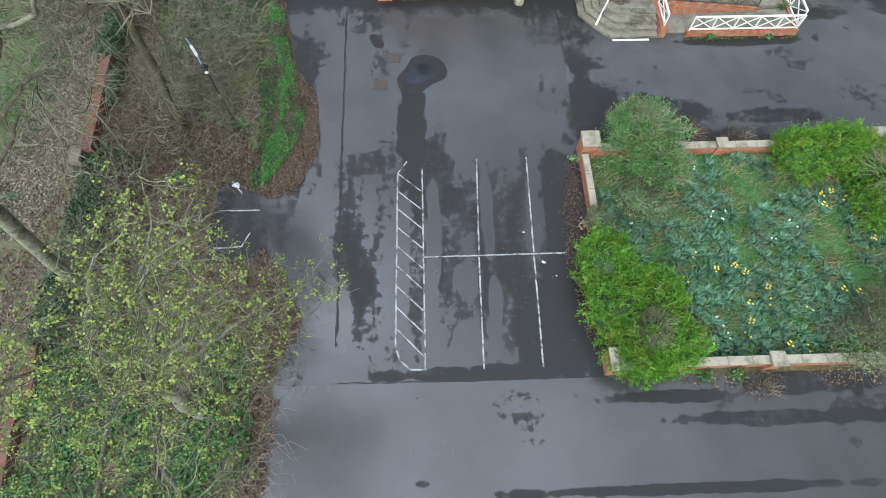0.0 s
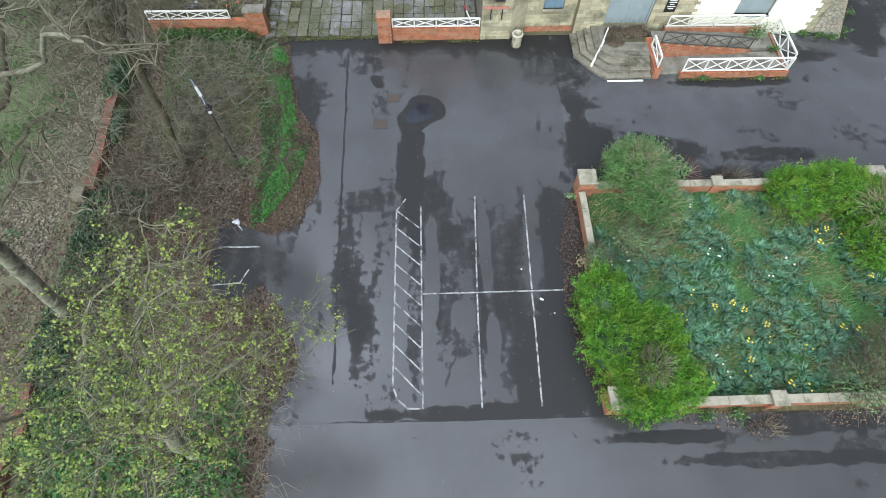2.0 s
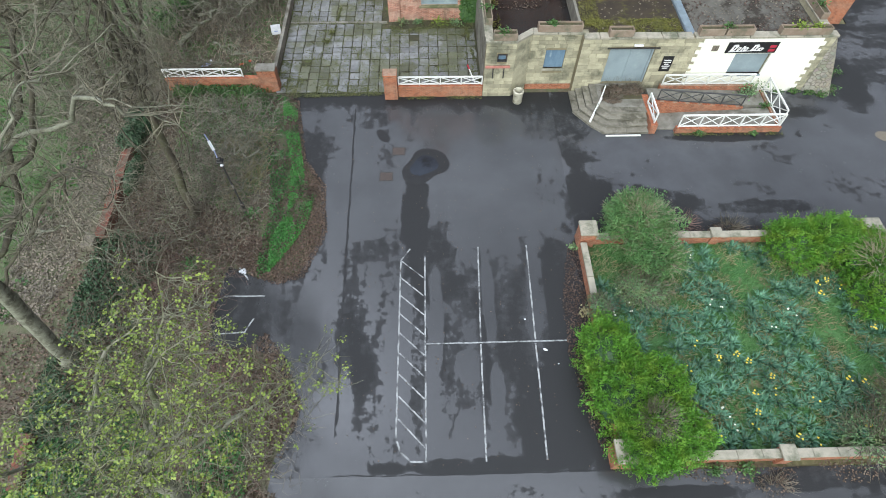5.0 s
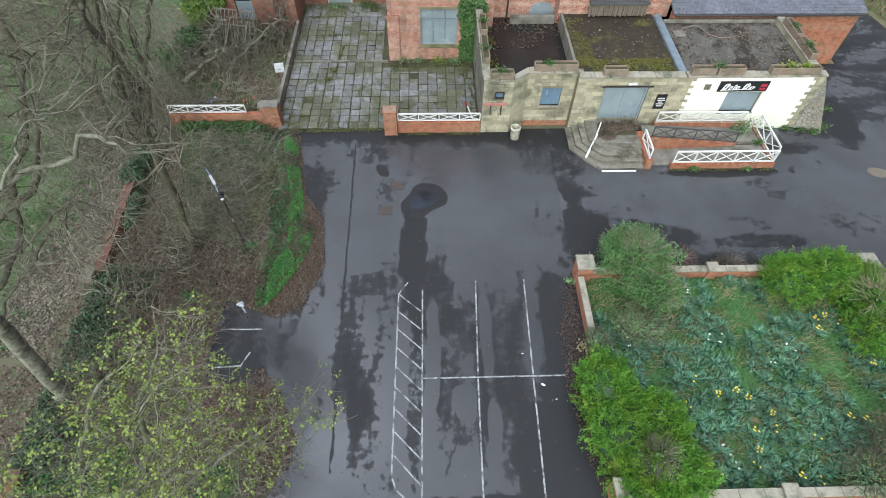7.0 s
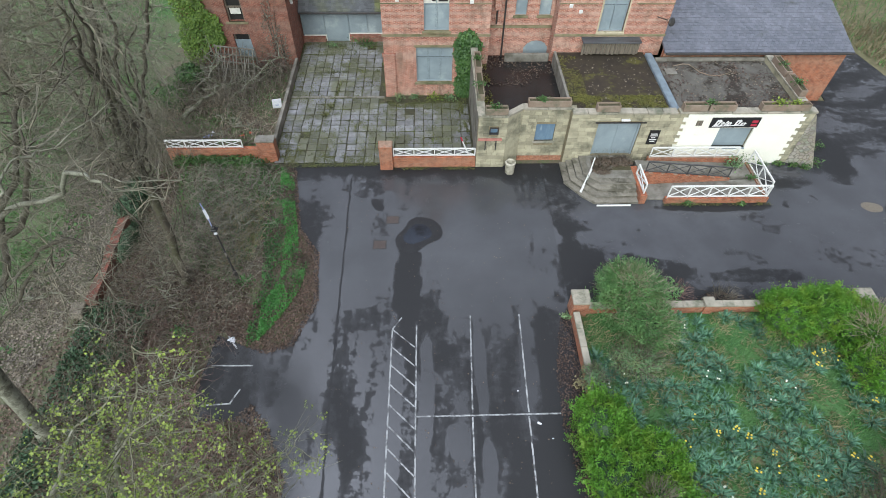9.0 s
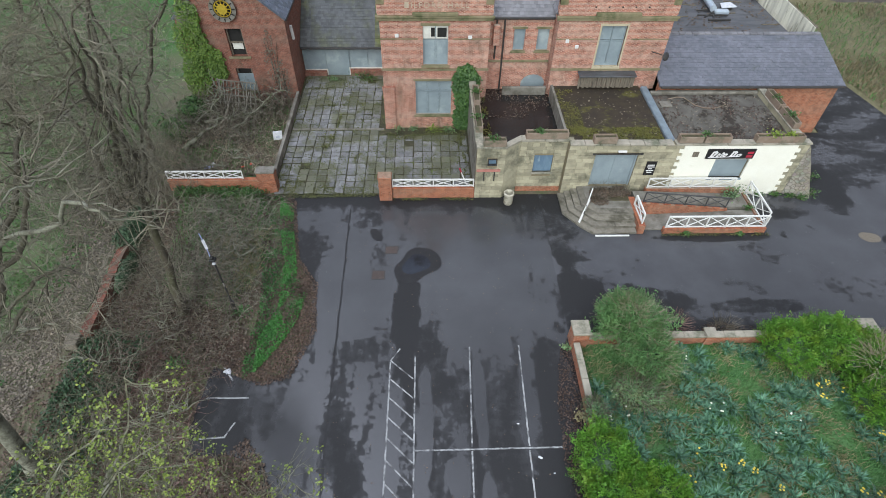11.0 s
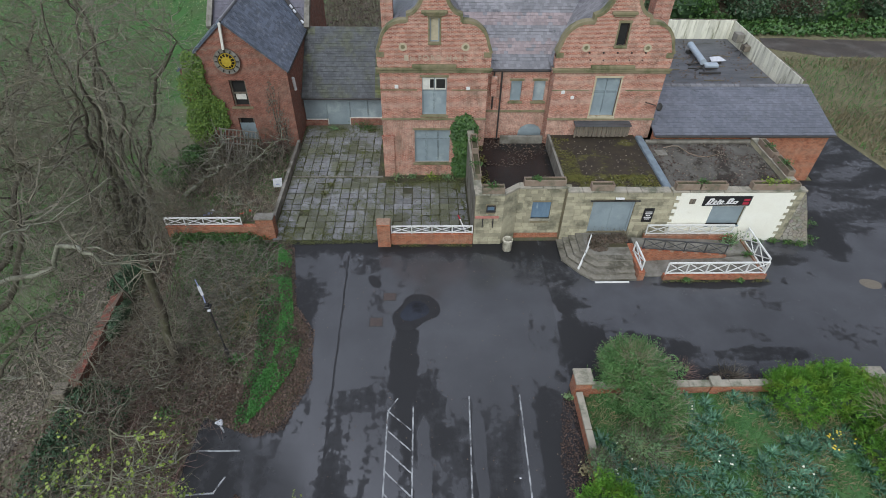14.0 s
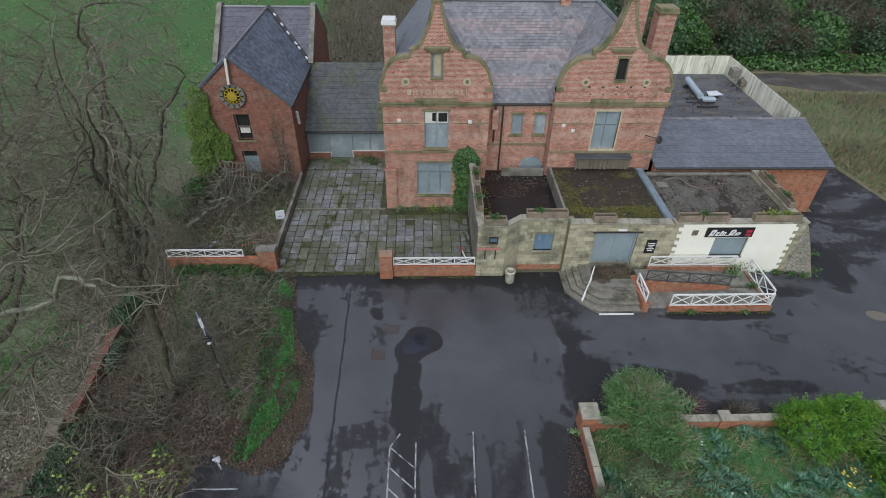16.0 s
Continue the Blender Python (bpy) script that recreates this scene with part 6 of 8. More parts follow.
def grow(rng, base, height, radius, levels=5, spread=1.0, lean=(0, 0), first=0.25, kids=(4, 7), curl=0.18, shrink=0.62):
    """Limbs of a tree as (a, b, ra, rb, level), and the tips of its twigs."""
    segs, tips = [], []

    def limb(p, d, length, r, lv):
        n = 7 if lv == 0 else (5 if lv == 1 else (4 if lv == 2 else (3 if lv == 3 else 2)))
        step = length / n
        pts = [p]
        for i in range(n):
            d = d + Vector((rng.gauss(0, curl), rng.gauss(0, curl), rng.gauss(0, curl) + (0.03 if lv else 0.0)))
            if lv > 0:
                d.z += 0.05
            d.normalize()
            q = p + d * step
            r2 = r * (1 - 0.75 * (i + 1) / n) if lv else r * (1 - 0.62 * (i + 1) / n)
            r1 = r * (1 - 0.75 * i / n) if lv else r * (1 - 0.62 * i / n)
            segs.append((tuple(p), tuple(q), max(r1, 0.005), max(r2, 0.004), lv))
            if lv < levels - 1 and (lv > 0 or (i + 1) / n > first):
                m = rng.randint(*kids) if lv == 0 else rng.randint(1, 2 if lv < 3 else 2)
                m = max(1, m // 2) if lv == 0 else m
                for _ in range(m):
                    ang = rng.uniform(0, math.tau)
                    side = Vector((math.cos(ang), math.sin(ang), 0)).cross(d)
                    if side.length < 0.05:
                        side = Vector((1, 0, 0))
                    side.normalize()
                    side = Matrix.Rotation(ang, 3, d) @ side
                    open_ = rng.uniform(0.5, 1.1) * spread
                    cd = (d * math.cos(open_) + side * math.sin(open_)).normalized()
                    frac = (1 - 0.55 * (i + 1) / n) if lv == 0 else rng.uniform(0.7, 1.0)
                    limb(q, cd, length * shrink * frac * rng.uniform(0.75, 1.15), r2 * rng.uniform(0.38, 0.62), lv + 1)
            p = q
            pts.append(p)
        if lv >= levels - 2:
            tips.append((tuple(p), tuple(d)))

    limb(Vector(base), Vector((lean[0], lean[1], 1)).normalized(), height, radius, 0)
    return segs, tips


def leaf_arrays(points, normals, size, rng, width=0.45, bend=0.25):
    """One folded leaf for each point."""
    n = len(points)
    p, nn = np.asarray(points, float), np.asarray(normals, float)
    nn = nn / np.maximum(np.linalg.norm(nn, axis=1, keepdims=True), 1e-6)
    rnd_ = rng.normal(size=(n, 3))
    t = np.cross(nn, rnd_)
    t /= np.maximum(np.linalg.norm(t, axis=1, keepdims=True), 1e-6)
    s = np.cross(nn, t)
    L = (size * rng.uniform(0.6, 1.3, n))[:, None]
    c = np.stack([p, p + t * L * 0.5 + s * L * width + nn * L * bend * 0.4, p + t * L, p + t * L * 0.5 - s * L * width + nn * L * bend * 0.4], 1).reshape(-1, 3)
    f = [(4 * i, 4 * i + 1, 4 * i + 2, 4 * i + 3) for i in range(n)]
    return c, f


def clusters(tips, each, size, rng, spread=0.12):
    pts, nrm = [], []
    for p, d in tips:
        p, d = np.array(p), np.array(d)
        for _ in range(each):
            o = rng.normal(size=3)
            pts.append(p + o * spread * 0.5)
            nrm.append(o * 0.7 + np.array([0, 0, 1.0]))
    return leaf_arrays(pts, nrm, size, rng)


def plant_tree(name, label, x, y, height, radius, seed, bark, levels=5, leaves=None, leaf_size=0.12, each=5, category="tree", twig=None, thin=1.0, leafing=1.0, **kw):
    rng = random.Random(seed)
    t = thing(name, x, y, -0.05, label, category)
    segs, tips = grow(rng, (x, y, -0.05), height, radius, levels, **kw)
    flare = [((x, y, -0.08), (x, y, 0.5), radius * 1.7, radius * 1.05)]
    v, f = tubes([s[:4] for s in segs if s[4] == 0] + flare, 9)
    trunk = raw("trunk", v, f, bark, t, smooth=True)
    v, f = tubes([s[:4] for s in segs if s[4] in (1, 2)], 6)
    raw("crown", v, f, bark, t, smooth=True)
    v, f = tubes([s[:4] for s in segs if s[4] > 2 and rng.random() < thin], 3)
    tagged(raw("twig_growth", v, f, twig or bark, t), "fine bare twigs", kind="stuff")
    if leaves:
        g = np.random.default_rng(seed)
        v, f = clusters([q for q in tips if rng.random() < leafing], each, leaf_size, g)
        tagged(raw("foliage", v, f, leaves, t), "young leaf clusters opening on the twigs", kind="stuff")
    return t, len(segs), len(tips)


def fill_crown(seed, base, fork, crowns, n, radius, step=0.27, reach=1.3, near=0.36, tip=0.008, side=2, length=0.6, limbs=5, fine=0.009, slim=0.6):
    """A tree whose limbs grow towards points spread through its crown. crowns: (x, y, z, rx, ry, rz)."""
    g = np.random.default_rng(seed)
    share = np.array([c[3] * c[4] * c[5] for c in crowns])
    share = share / share.sum()
    pts = []
    for c, s in zip(crowns, share):
        k = max(12, int(n * s))
        d = g.normal(size=(k, 3))
        d /= np.linalg.norm(d, axis=1, keepdims=True)
        pts.append(np.array(c[:3]) + d * np.array(c[3:]) * (g.random((k, 1)) ** 0.38))
    pts = np.concatenate(pts)
    nodes, parent = [np.array(base, float)], [-1]
    top = np.array(fork, float)
    k = max(3, int(np.linalg.norm(top - nodes[0]) / step))
    for i in range(1, k + 1):
        nodes.append(nodes[0] + (top - nodes[0]) * i / k + np.array([math.sin(i * 0.4 + seed), math.cos(i * 0.3), 0]) * 0.08 * math.sin(math.pi * i / k))
        parent.append(i - 1)
    stem, heirs = k, {}
    for c in crowns:
        for _ in range(limbs):
            d = g.normal(size=3)
            d[2] = abs(d[2]) * 0.7
            goal = np.array(c[:3]) + d / np.linalg.norm(d) * np.array(c[3:]) * g.uniform(0.45, 0.8)
            j = stem - int(g.integers(0, max(1, stem // 3)))
            p, way = nodes[j], np.array([0, 0, 1.0]) + g.normal(size=3) * 0.4
            for _ in range(60):
                gap = goal - p
                if np.linalg.norm(gap) < 0.5:
                    break
                way = way * 0.85 + gap / np.linalg.norm(gap) * 0.4 + g.normal(size=3) * 0.17
                way /= np.linalg.norm(way)
                p = p + way * step
                nodes.append(p)
                parent.append(j)
                heirs.setdefault(j, []).append(len(nodes) - 1)
                j = len(nodes) - 1
    best = np.full(len(pts), 1e9)
    who = np.zeros(len(pts), int)
    alive = np.ones(len(pts), bool)
    done = 0
    reach0 = reach
    for _ in range(150):
        for j in range(done, len(nodes)):
            d = np.linalg.norm(pts - nodes[j], axis=1)
            m = d < best
            best[m], who[m] = d[m], j
        done = len(nodes)
        alive &= best > near
        use = alive & (best < reach)
        if not use.any():
            far = alive & (best < 1e8)
            if not far.any():
                break
            reach *= 1.5
            if reach > 8:
                break
            continue
        reach = reach0
        for j in np.unique(who[use]):
            q = pts[use & (who == j)] - nodes[j]
            d = (q / np.linalg.norm(q, axis=1, keepdims=True)).sum(0) + g.normal(size=3) * 0.35
            d /= max(np.linalg.norm(d), 1e-6)
            p = nodes[j] + d * step
            if any(np.abs(p - nodes[i]).sum() < step * 0.3 for i in heirs.get(j, ())):
                p = p + g.normal(size=3) * 0.15
            heirs.setdefault(j, []).append(len(nodes))
            nodes.append(p)
            parent.append(int(j))
    count = len(nodes)
    area = np.zeros(count)
    kids = np.zeros(count, int)
    for i in range(count - 1, 0, -1):
        if area[i] == 0:
            area[i] = tip ** 2.2
        area[parent[i]] += area[i]
        kids[parent[i]] += 1
    r = area ** (1 / 2.2)
    r = np.where(r > 0.02, r * radius / r[0] * (1 - np.exp(-r / r[0] * 6)) + 0.012, r)
    r[stem + 1:] = np.where(r[stem + 1:] > 0.02, np.maximum(r[stem + 1:] * slim, 0.012), r[stem + 1:])
    segs, tips = [], []
    for i in range(1, count):
        a, b = nodes[parent[i]], nodes[i]
        ra = r[i] if i <= stem else min(r[parent[i]], r[i] * 1.35)
        segs.append((a, b, ra, r[i], 0 if i <= stem else (1 if r[i] > 0.022 else 3)))
        if i > stem + 2 and r[i] < 0.07:
            for _ in range(side if kids[i] < 2 else 1):
                d = (b - a) / step * 0.8 + g.normal(size=3) * 0.6 + np.array([0, 0, 0.15])
                p, rr = b, fine
                for s in range(3):
                    d = d / np.linalg.norm(d) + g.normal(size=3) * 0.17
                    q = p + d / np.linalg.norm(d) * length * g.uniform(0.25, 0.5)
                    segs.append((p, q, rr, rr * 0.75, 4))
                    p, rr = q, rr * 0.75
                tips.append((tuple(p), tuple(d)))
    return segs, tips


def crown_tree(name, label, base, fork, crowns, n, radius, seed, bark, twig, leaves=None, leaf_size=0.1, each=6, leafing=0.3, spread=0.16, stem_bark=None, **kw):
    x, y = base[:2]
    t = thing(name, x, y, -0.05, label, "tree")
    segs, tips = fill_crown(seed, base, fork, crowns, n, radius, **kw)
    flare = [((x, y, -0.08), (x, y, 0.5), radius * 1.7, radius * 1.05)]
    v, f = tubes([s[:4] for s in segs if s[4] == 0] + flare, 9)
    raw("trunk", v, f, stem_bark or bark, t, smooth=True)
    v, f = tubes([s[:4] for s in segs if s[4] == 1], 6)
    raw("crown", v, f, bark, t, smooth=True)
    v, f = tubes([s[:4] for s in segs if s[4] > 1], 3)
    tagged(raw("twig_growth", v, f, twig, t), "fine bare twigs", kind="stuff")
    if leaves:
        rng = random.Random(seed)
        g = np.random.default_rng(seed)
        v, f = clusters([q for q in tips if rng.random() < leafing], each, leaf_size, g, spread)
        tagged(raw("foliage", v, f, leaves, t), "young leaf clusters opening on the twigs", kind="stuff")
    return t


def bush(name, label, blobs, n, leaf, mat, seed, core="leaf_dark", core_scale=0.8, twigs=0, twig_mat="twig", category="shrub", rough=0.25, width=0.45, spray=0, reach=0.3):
    """A leafy mass: an inner core, a shell of leaves and loose twigs. blobs: (x, y, z, rx, ry, rz)."""
    g = np.random.default_rng(seed)
    x, y = blobs[0][0], blobs[0][1]
    t = thing(name, x, y, 0.0, label, category)
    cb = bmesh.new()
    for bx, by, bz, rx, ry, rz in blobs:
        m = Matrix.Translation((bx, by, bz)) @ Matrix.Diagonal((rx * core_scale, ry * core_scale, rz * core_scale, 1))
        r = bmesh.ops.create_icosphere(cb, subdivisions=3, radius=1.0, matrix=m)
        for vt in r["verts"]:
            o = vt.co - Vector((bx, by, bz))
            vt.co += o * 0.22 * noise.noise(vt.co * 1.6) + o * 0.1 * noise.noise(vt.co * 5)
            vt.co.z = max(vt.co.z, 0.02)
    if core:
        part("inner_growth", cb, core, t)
    else:
        cb.free()
    vol = np.array([b[3] * b[4] + b[4] * b[5] + b[3] * b[5] for b in blobs])
    P, N = [], []
    for (bx, by, bz, rx, ry, rz), share in zip(blobs, vol / vol.sum()):
        k = int(n * share)
        d = g.normal(size=(k, 3))
        d /= np.linalg.norm(d, axis=1, keepdims=True)
        d[:, 2] = np.where(d[:, 2] < -0.35, -d[:, 2], d[:, 2])
        lump = np.array([1 + rough * noise.noise((q[0] * 2.3 + bx, q[1] * 2.3 + by, q[2] * 2.3)) + 0.6 * rough * noise.noise((q[0] * 6 + by, q[1] * 6, q[2] * 6 + bx)) for q in d])
        rad = lump * (1 - 0.28 * g.random(k) ** 2)
        p = np.array([bx, by, bz]) + d * np.array([rx, ry, rz]) * rad[:, None]
        keep = p[:, 2] > 0.03
        P.append(p[keep])
        N.append((d / np.array([rx, ry, rz]) + g.normal(size=(k, 3)) * 0.55)[keep])
    P, N = np.concatenate(P), np.concatenate(N)
    if spray:
        pick = g.permutation(len(P))[:len(P) // spray]
        way = N[pick] / np.linalg.norm(N[pick], axis=1, keepdims=True) + np.array([0, 0, 0.8]) + g.normal(size=(len(pick), 3)) * 0.35
        way /= np.linalg.norm(way, axis=1, keepdims=True)
        along = np.linspace(-0.6, 0.7, spray)[None, :, None] * reach * g.uniform(0.6, 1.4, (len(pick), 1, 1))
        P = (P[pick][:, None, :] + way[:, None, :] * along + g.normal(size=(len(pick), spray, 3)) * reach * 0.12).reshape(-1, 3)
        N = np.repeat(np.cross(way, g.normal(size=way.shape)), spray, 0) + g.normal(size=P.shape) * 0.3
        P[:, 2] = np.maximum(P[:, 2], 0.03)
    v, f = leaf_arrays(P, N, leaf, g, width)
    tagged(raw("foliage", v, f, mat, t), "dense small leaves", kind="stuff")
    if twigs:
        segs = []
        for _ in range(twigs):
            bx, by, bz, rx, ry, rz = blobs[g.integers(len(blobs))]
            d = g.normal(size=3)
            d[2] = abs(d[2]) + 0.2
            d /= np.linalg.norm(d)
            p0 = np.array([bx, by, bz]) + d * np.array([rx, ry, rz]) * 0.6
            p = p0
            for s in range(4):
                d = d + g.normal(size=3) * 0.22
                d /= np.linalg.norm(d)
                q = p + d * 0.2 * max(rx, rz)
                segs.append((p, q, 0.014 - 0.003 * s, 0.011 - 0.0025 * s))
                p = q
        v, f = tubes(segs, 3)
        tagged(raw("twig_growth", v, f, twig_mat, t), "thin bare twigs", kind="stuff")
    return t


def scatter(name, label, poly, n, size, mat, seed, z=(0.0, 0.04), upright=0.35, width=0.45, density=None, category="leaf litter", parent=None):
    """Loose leaves over an outline on the ground."""
    g = np.random.default_rng(seed)
    xs, ys = [p[0] for p in poly], [p[1] for p in poly]
    P = []
    tries = 0
    while len(P) < n and tries < n * 8:
        tries += 1
        x, y = g.uniform(min(xs), max(xs)), g.uniform(min(ys), max(ys))
        if not inside(x, y, poly):
            continue
        if density and noise.noise((x * density, y * density, seed)) + 0.35 * noise.noise((x * density * 3, y * density * 3, seed)) < g.uniform(-0.35, 0.25):
            continue
        P.append((x, y, g.uniform(*z)))
    N = g.normal(size=(len(P), 3)) * upright + np.array([0, 0, 1.0])
    v, f = leaf_arrays(P, N, size, g, width)
    ob = raw(name, v, f, mat, parent)
    return tagged(ob, label, category, kind="stuff")


def blades(name, label, poly, n, height, mat, seed, density=None, z=0.0, lean=0.5, w=0.012, category="grass"):
    """Grass blades or stalks over an outline."""
    g = np.random.default_rng(seed)
    xs, ys = [p[0] for p in poly], [p[1] for p in poly]
    V, F = [], []
    tries = 0
    while len(F) < n and tries < n * 8:
        tries += 1
        x, y = g.uniform(min(xs), max(xs)), g.uniform(min(ys), max(ys))
        if not inside(x, y, poly):
            continue
        if density and noise.noise((x * density, y * density, seed)) < g.uniform(-0.2, 0.3):
            continue
        a = g.uniform(0, math.tau)
        h = height * g.uniform(0.5, 1.2)
        dx, dy = math.cos(a), math.sin(a)
        l = h * lean * g.uniform(0.2, 1.3)
        i = len(V)
        V += [(x - dy * w, y + dx * w, z), (x + dy * w, y - dx * w, z), (x + dx * l + dy * w * 0.3, y + dy * l - dx * w * 0.3, z + h), (x + dx * l * 0.5 - dy * w, y + dy * l * 0.5 + dx * w, z + h * 0.65)]
        F.append((i, i + 1, i + 2, i + 3))
    return tagged(raw(name, V, F, mat), label, category, kind="stuff")


def weeds(x, y, z, size, mat, seed, n=60, label="clump of green weeds"):
    g = np.random.default_rng(seed)
    t = thing("weed_clump", x, y, z, label, "weed", "weeds")
    P = np.array([x, y, z]) + g.normal(size=(n, 3)) * np.array([size, size * 0.7, 0.0]) * 0.45 + np.c_[np.zeros((n, 2)), g.uniform(0.02, size * 0.7, n)]
    v, f = leaf_arrays(P, g.normal(size=(n, 3)) * 0.6 + [0, 0, 1], 0.13, g, 0.35)
    tagged(raw("foliage", v, f, mat, t), "small ragged leaves", kind="stuff")
    segs = [((x + g.normal() * size * 0.2, y + g.normal() * size * 0.2, z), tuple(P[k]), 0.008, 0.004) for k in range(0, n, 4)]
    v, f = tubes(segs, 3)
    raw("stems", v, f, "twig", t)
    return t


# large tree coming into leaf beside the lane
crown_tree("budding_tree", "tall pale-barked tree with small yellow-green leaves opening", (-9.0, 3.0, -0.05), (-8.2, 3.0, 6.8), [(-5.4, 2.7, 11.4, 2.3, 2.4, 2.3), (-2.9, 3.7, 10.6, 1.0, 1.1, 0.8), (-4.8, 4.2, 13.2, 1.0, 1.0, 0.9), (-5.8, -0.6, 10.0, 2.3, 1.9, 1.7), (-6.6, 4.3, 9.0, 1.4, 1.5, 1.4), (-7.6, 1.4, 11.0, 1.6, 1.9, 1.6)], 3400, 0.24, 7, "bark_pale", "twig_bud", "leaf_bud", 0.055, 8, leafing=0.5, limbs=3, step=0.18, near=0.25, reach=1.0, tip=0.005, side=1, length=0.4, spread=0.1, fine=0.005, slim=0.75)
# tall bare trees along the west side
BARE = (
    (21, (-11.9, 16.3, -0.05), (-11.5, 17.0, 7.4), [(-9.6, 14.2, 13.0, 2.6, 3.2, 3.0), (-10.8, 18.2, 14.4, 2.4, 2.7, 2.4), (-11.6, 14.4, 9.4, 2.4, 2.0, 1.5), (-7.3, 13.9, 16.0, 1.7, 1.9, 1.4), (-9.0, 16.6, 17.0, 2.0, 1.7, 1.2), (-11.7, 15.9, 3.4, 1.5, 1.5, 2.2)], 3900, 0.18, dict(limbs=3, slim=0.95, step=0.22, near=0.3, length=0.5, fine=0.0065)),
    (22, (-15.4, 8.7, -0.05), (-14.2, 8.8, 7.2), [(-10.6, 10.9, 13.4, 2.4, 2.8, 2.4), (-9.4, 8.4, 11.4, 2.3, 1.8, 1.8)], 2400, 0.26, dict(limbs=3, slim=0.55, step=0.22, near=0.3, length=0.5, fine=0.0065)),
    (24, (-23.0, 16.5, -0.05), (-21.5, 16.6, 7.4), [(-15.4, 17.0, 12.6, 3.0, 3.2, 3.0)], 1875, 0.26, dict(limbs=3, slim=0.55, step=0.22, near=0.3, length=0.5, fine=0.0065)),
    (23, (-18.5, 24.5, -0.05), (-18.4, 24.9, 3.6), [(-18.3, 25.6, 7.4, 3.2, 3.4, 3.4)], 1300, 0.24, {}),
    (25, (-26.5, 31.0, -0.05), (-26.0, 31.2, 4.0), [(-25.0, 33.0, 8.5, 4.0, 4.0, 3.8)], 1200, 0.26, {}),
    (26, (-18.0, 29.6, -0.05), (-17.8, 29.4, 2.4), [(-17.6, 29.6, 5.0, 2.2, 2.4, 2.4)], 800, 0.14, {}))
# long lichened limbs that reach out over the bank, each with its thickness at both ends
REACH = (([(-14.2, 8.8, 7.2), (-12.4, 9.5, 10.4), (-10.3, 9.7, 12.0), (-8.2, 9.1, 13.0), (-7.0, 8.2, 14.5), (-5.6, 7.0, 15.4), (-5.15, 7.15, 15.0), (-4.8, 7.4, 14.5)], 0.085, 0.012),
         ([(-12.4, 9.5, 10.4), (-10.2, 8.2, 12.6), (-8.5, 7.3, 13.9), (-8.1, 7.9, 14.5), (-8.0, 8.5, 14.6), (-7.5, 8.9, 14.5), (-6.6, 9.9, 14.9)], 0.045, 0.01),
         ([(-7.0, 8.2, 14.5), (-5.9, 8.0, 14.4), (-5.1, 8.6, 13.9)], 0.02, 0.008))
for seed, base, fork, crowns, n, r, size in BARE:
    tree = crown_tree("bare_tree", "tall leafless tree with grey-brown spreading branches", base, fork, crowns, n, r, seed, "bark", "twig_tree", stem_bark="bark_lichen" if seed == 22 else "bark_brown", **size)
    if seed == 22:
        rng = random.Random(3)
        for way, r0, r1 in REACH:
            fine_way = [Vector(way[0])]
            for a, b in zip(way[:-1], way[1:]):
                a, b = Vector(a), Vector(b)
                for q in range(1, 4):
                    c = a.lerp(b, q / 3)
                    fine_way.append(c + Vector((rng.gauss(0, 0.06), rng.gauss(0, 0.06), rng.gauss(0, 0.06))) * (1.0 if q < 3 else 0.4))
            k = len(fine_way) - 1
            v, f = tubes([(tuple(fine_way[i]), tuple(fine_way[i + 1]), r0 + (r1 - r0) * i / k, r0 + (r1 - r0) * (i + 1) / k) for i in range(k)], 8)
            raw("reaching_limb", v, f, "bark_lichen", tree, "pale lichened limb", smooth=True)
            spray = []
            for q in fine_way[4:]:
                for _ in range(3):
                    d, m = Vector((rng.gauss(0, 1), rng.gauss(0, 1), rng.gauss(0, 0.7))).normalized(), q
                    for w in range(5):
                        e = m + d * rng.uniform(0.12, 0.3)
                        spray.append((tuple(m), tuple(e), 0.011 - 0.0018 * w, 0.0095 - 0.0018 * w))
                        d = (d + Vector((rng.gauss(0, 0.35), rng.gauss(0, 0.35), rng.gauss(0, 0.35)))).normalized()
                        m = e
            v, f = tubes(spray, 4)
            tagged(raw("twig_growth", v, f, "twig_tree", tree), "fine bare twigs", kind="stuff")

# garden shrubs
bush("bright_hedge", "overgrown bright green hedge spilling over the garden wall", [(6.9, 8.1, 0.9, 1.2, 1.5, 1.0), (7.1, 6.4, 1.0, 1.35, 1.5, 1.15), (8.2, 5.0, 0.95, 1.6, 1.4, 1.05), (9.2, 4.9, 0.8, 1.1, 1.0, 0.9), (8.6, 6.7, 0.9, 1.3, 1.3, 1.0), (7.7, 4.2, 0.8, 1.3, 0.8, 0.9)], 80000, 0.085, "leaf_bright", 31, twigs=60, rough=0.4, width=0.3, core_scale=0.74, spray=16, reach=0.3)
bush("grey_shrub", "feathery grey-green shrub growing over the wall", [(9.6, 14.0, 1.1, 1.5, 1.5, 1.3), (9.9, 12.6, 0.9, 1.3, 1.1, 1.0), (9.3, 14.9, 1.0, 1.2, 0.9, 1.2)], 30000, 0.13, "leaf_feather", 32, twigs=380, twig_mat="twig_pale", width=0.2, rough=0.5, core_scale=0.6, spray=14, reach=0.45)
bush("twiggy_shrub", "pale bare stems rising from the feathery shrub", [(9.5, 14.4, 1.9, 0.8, 0.7, 0.75)], 120, 0.08, "leaf_feather", 42, core=None, twigs=150, twig_mat="twig_pale")
bush("brown_shrub", "thin brownish shrub with sparse leaves", [(9.2, 11.3, 0.45, 1.2, 0.9, 0.55)], 2600, 0.1, "leaf_grey", 33, core=None, twigs=260, width=0.3)
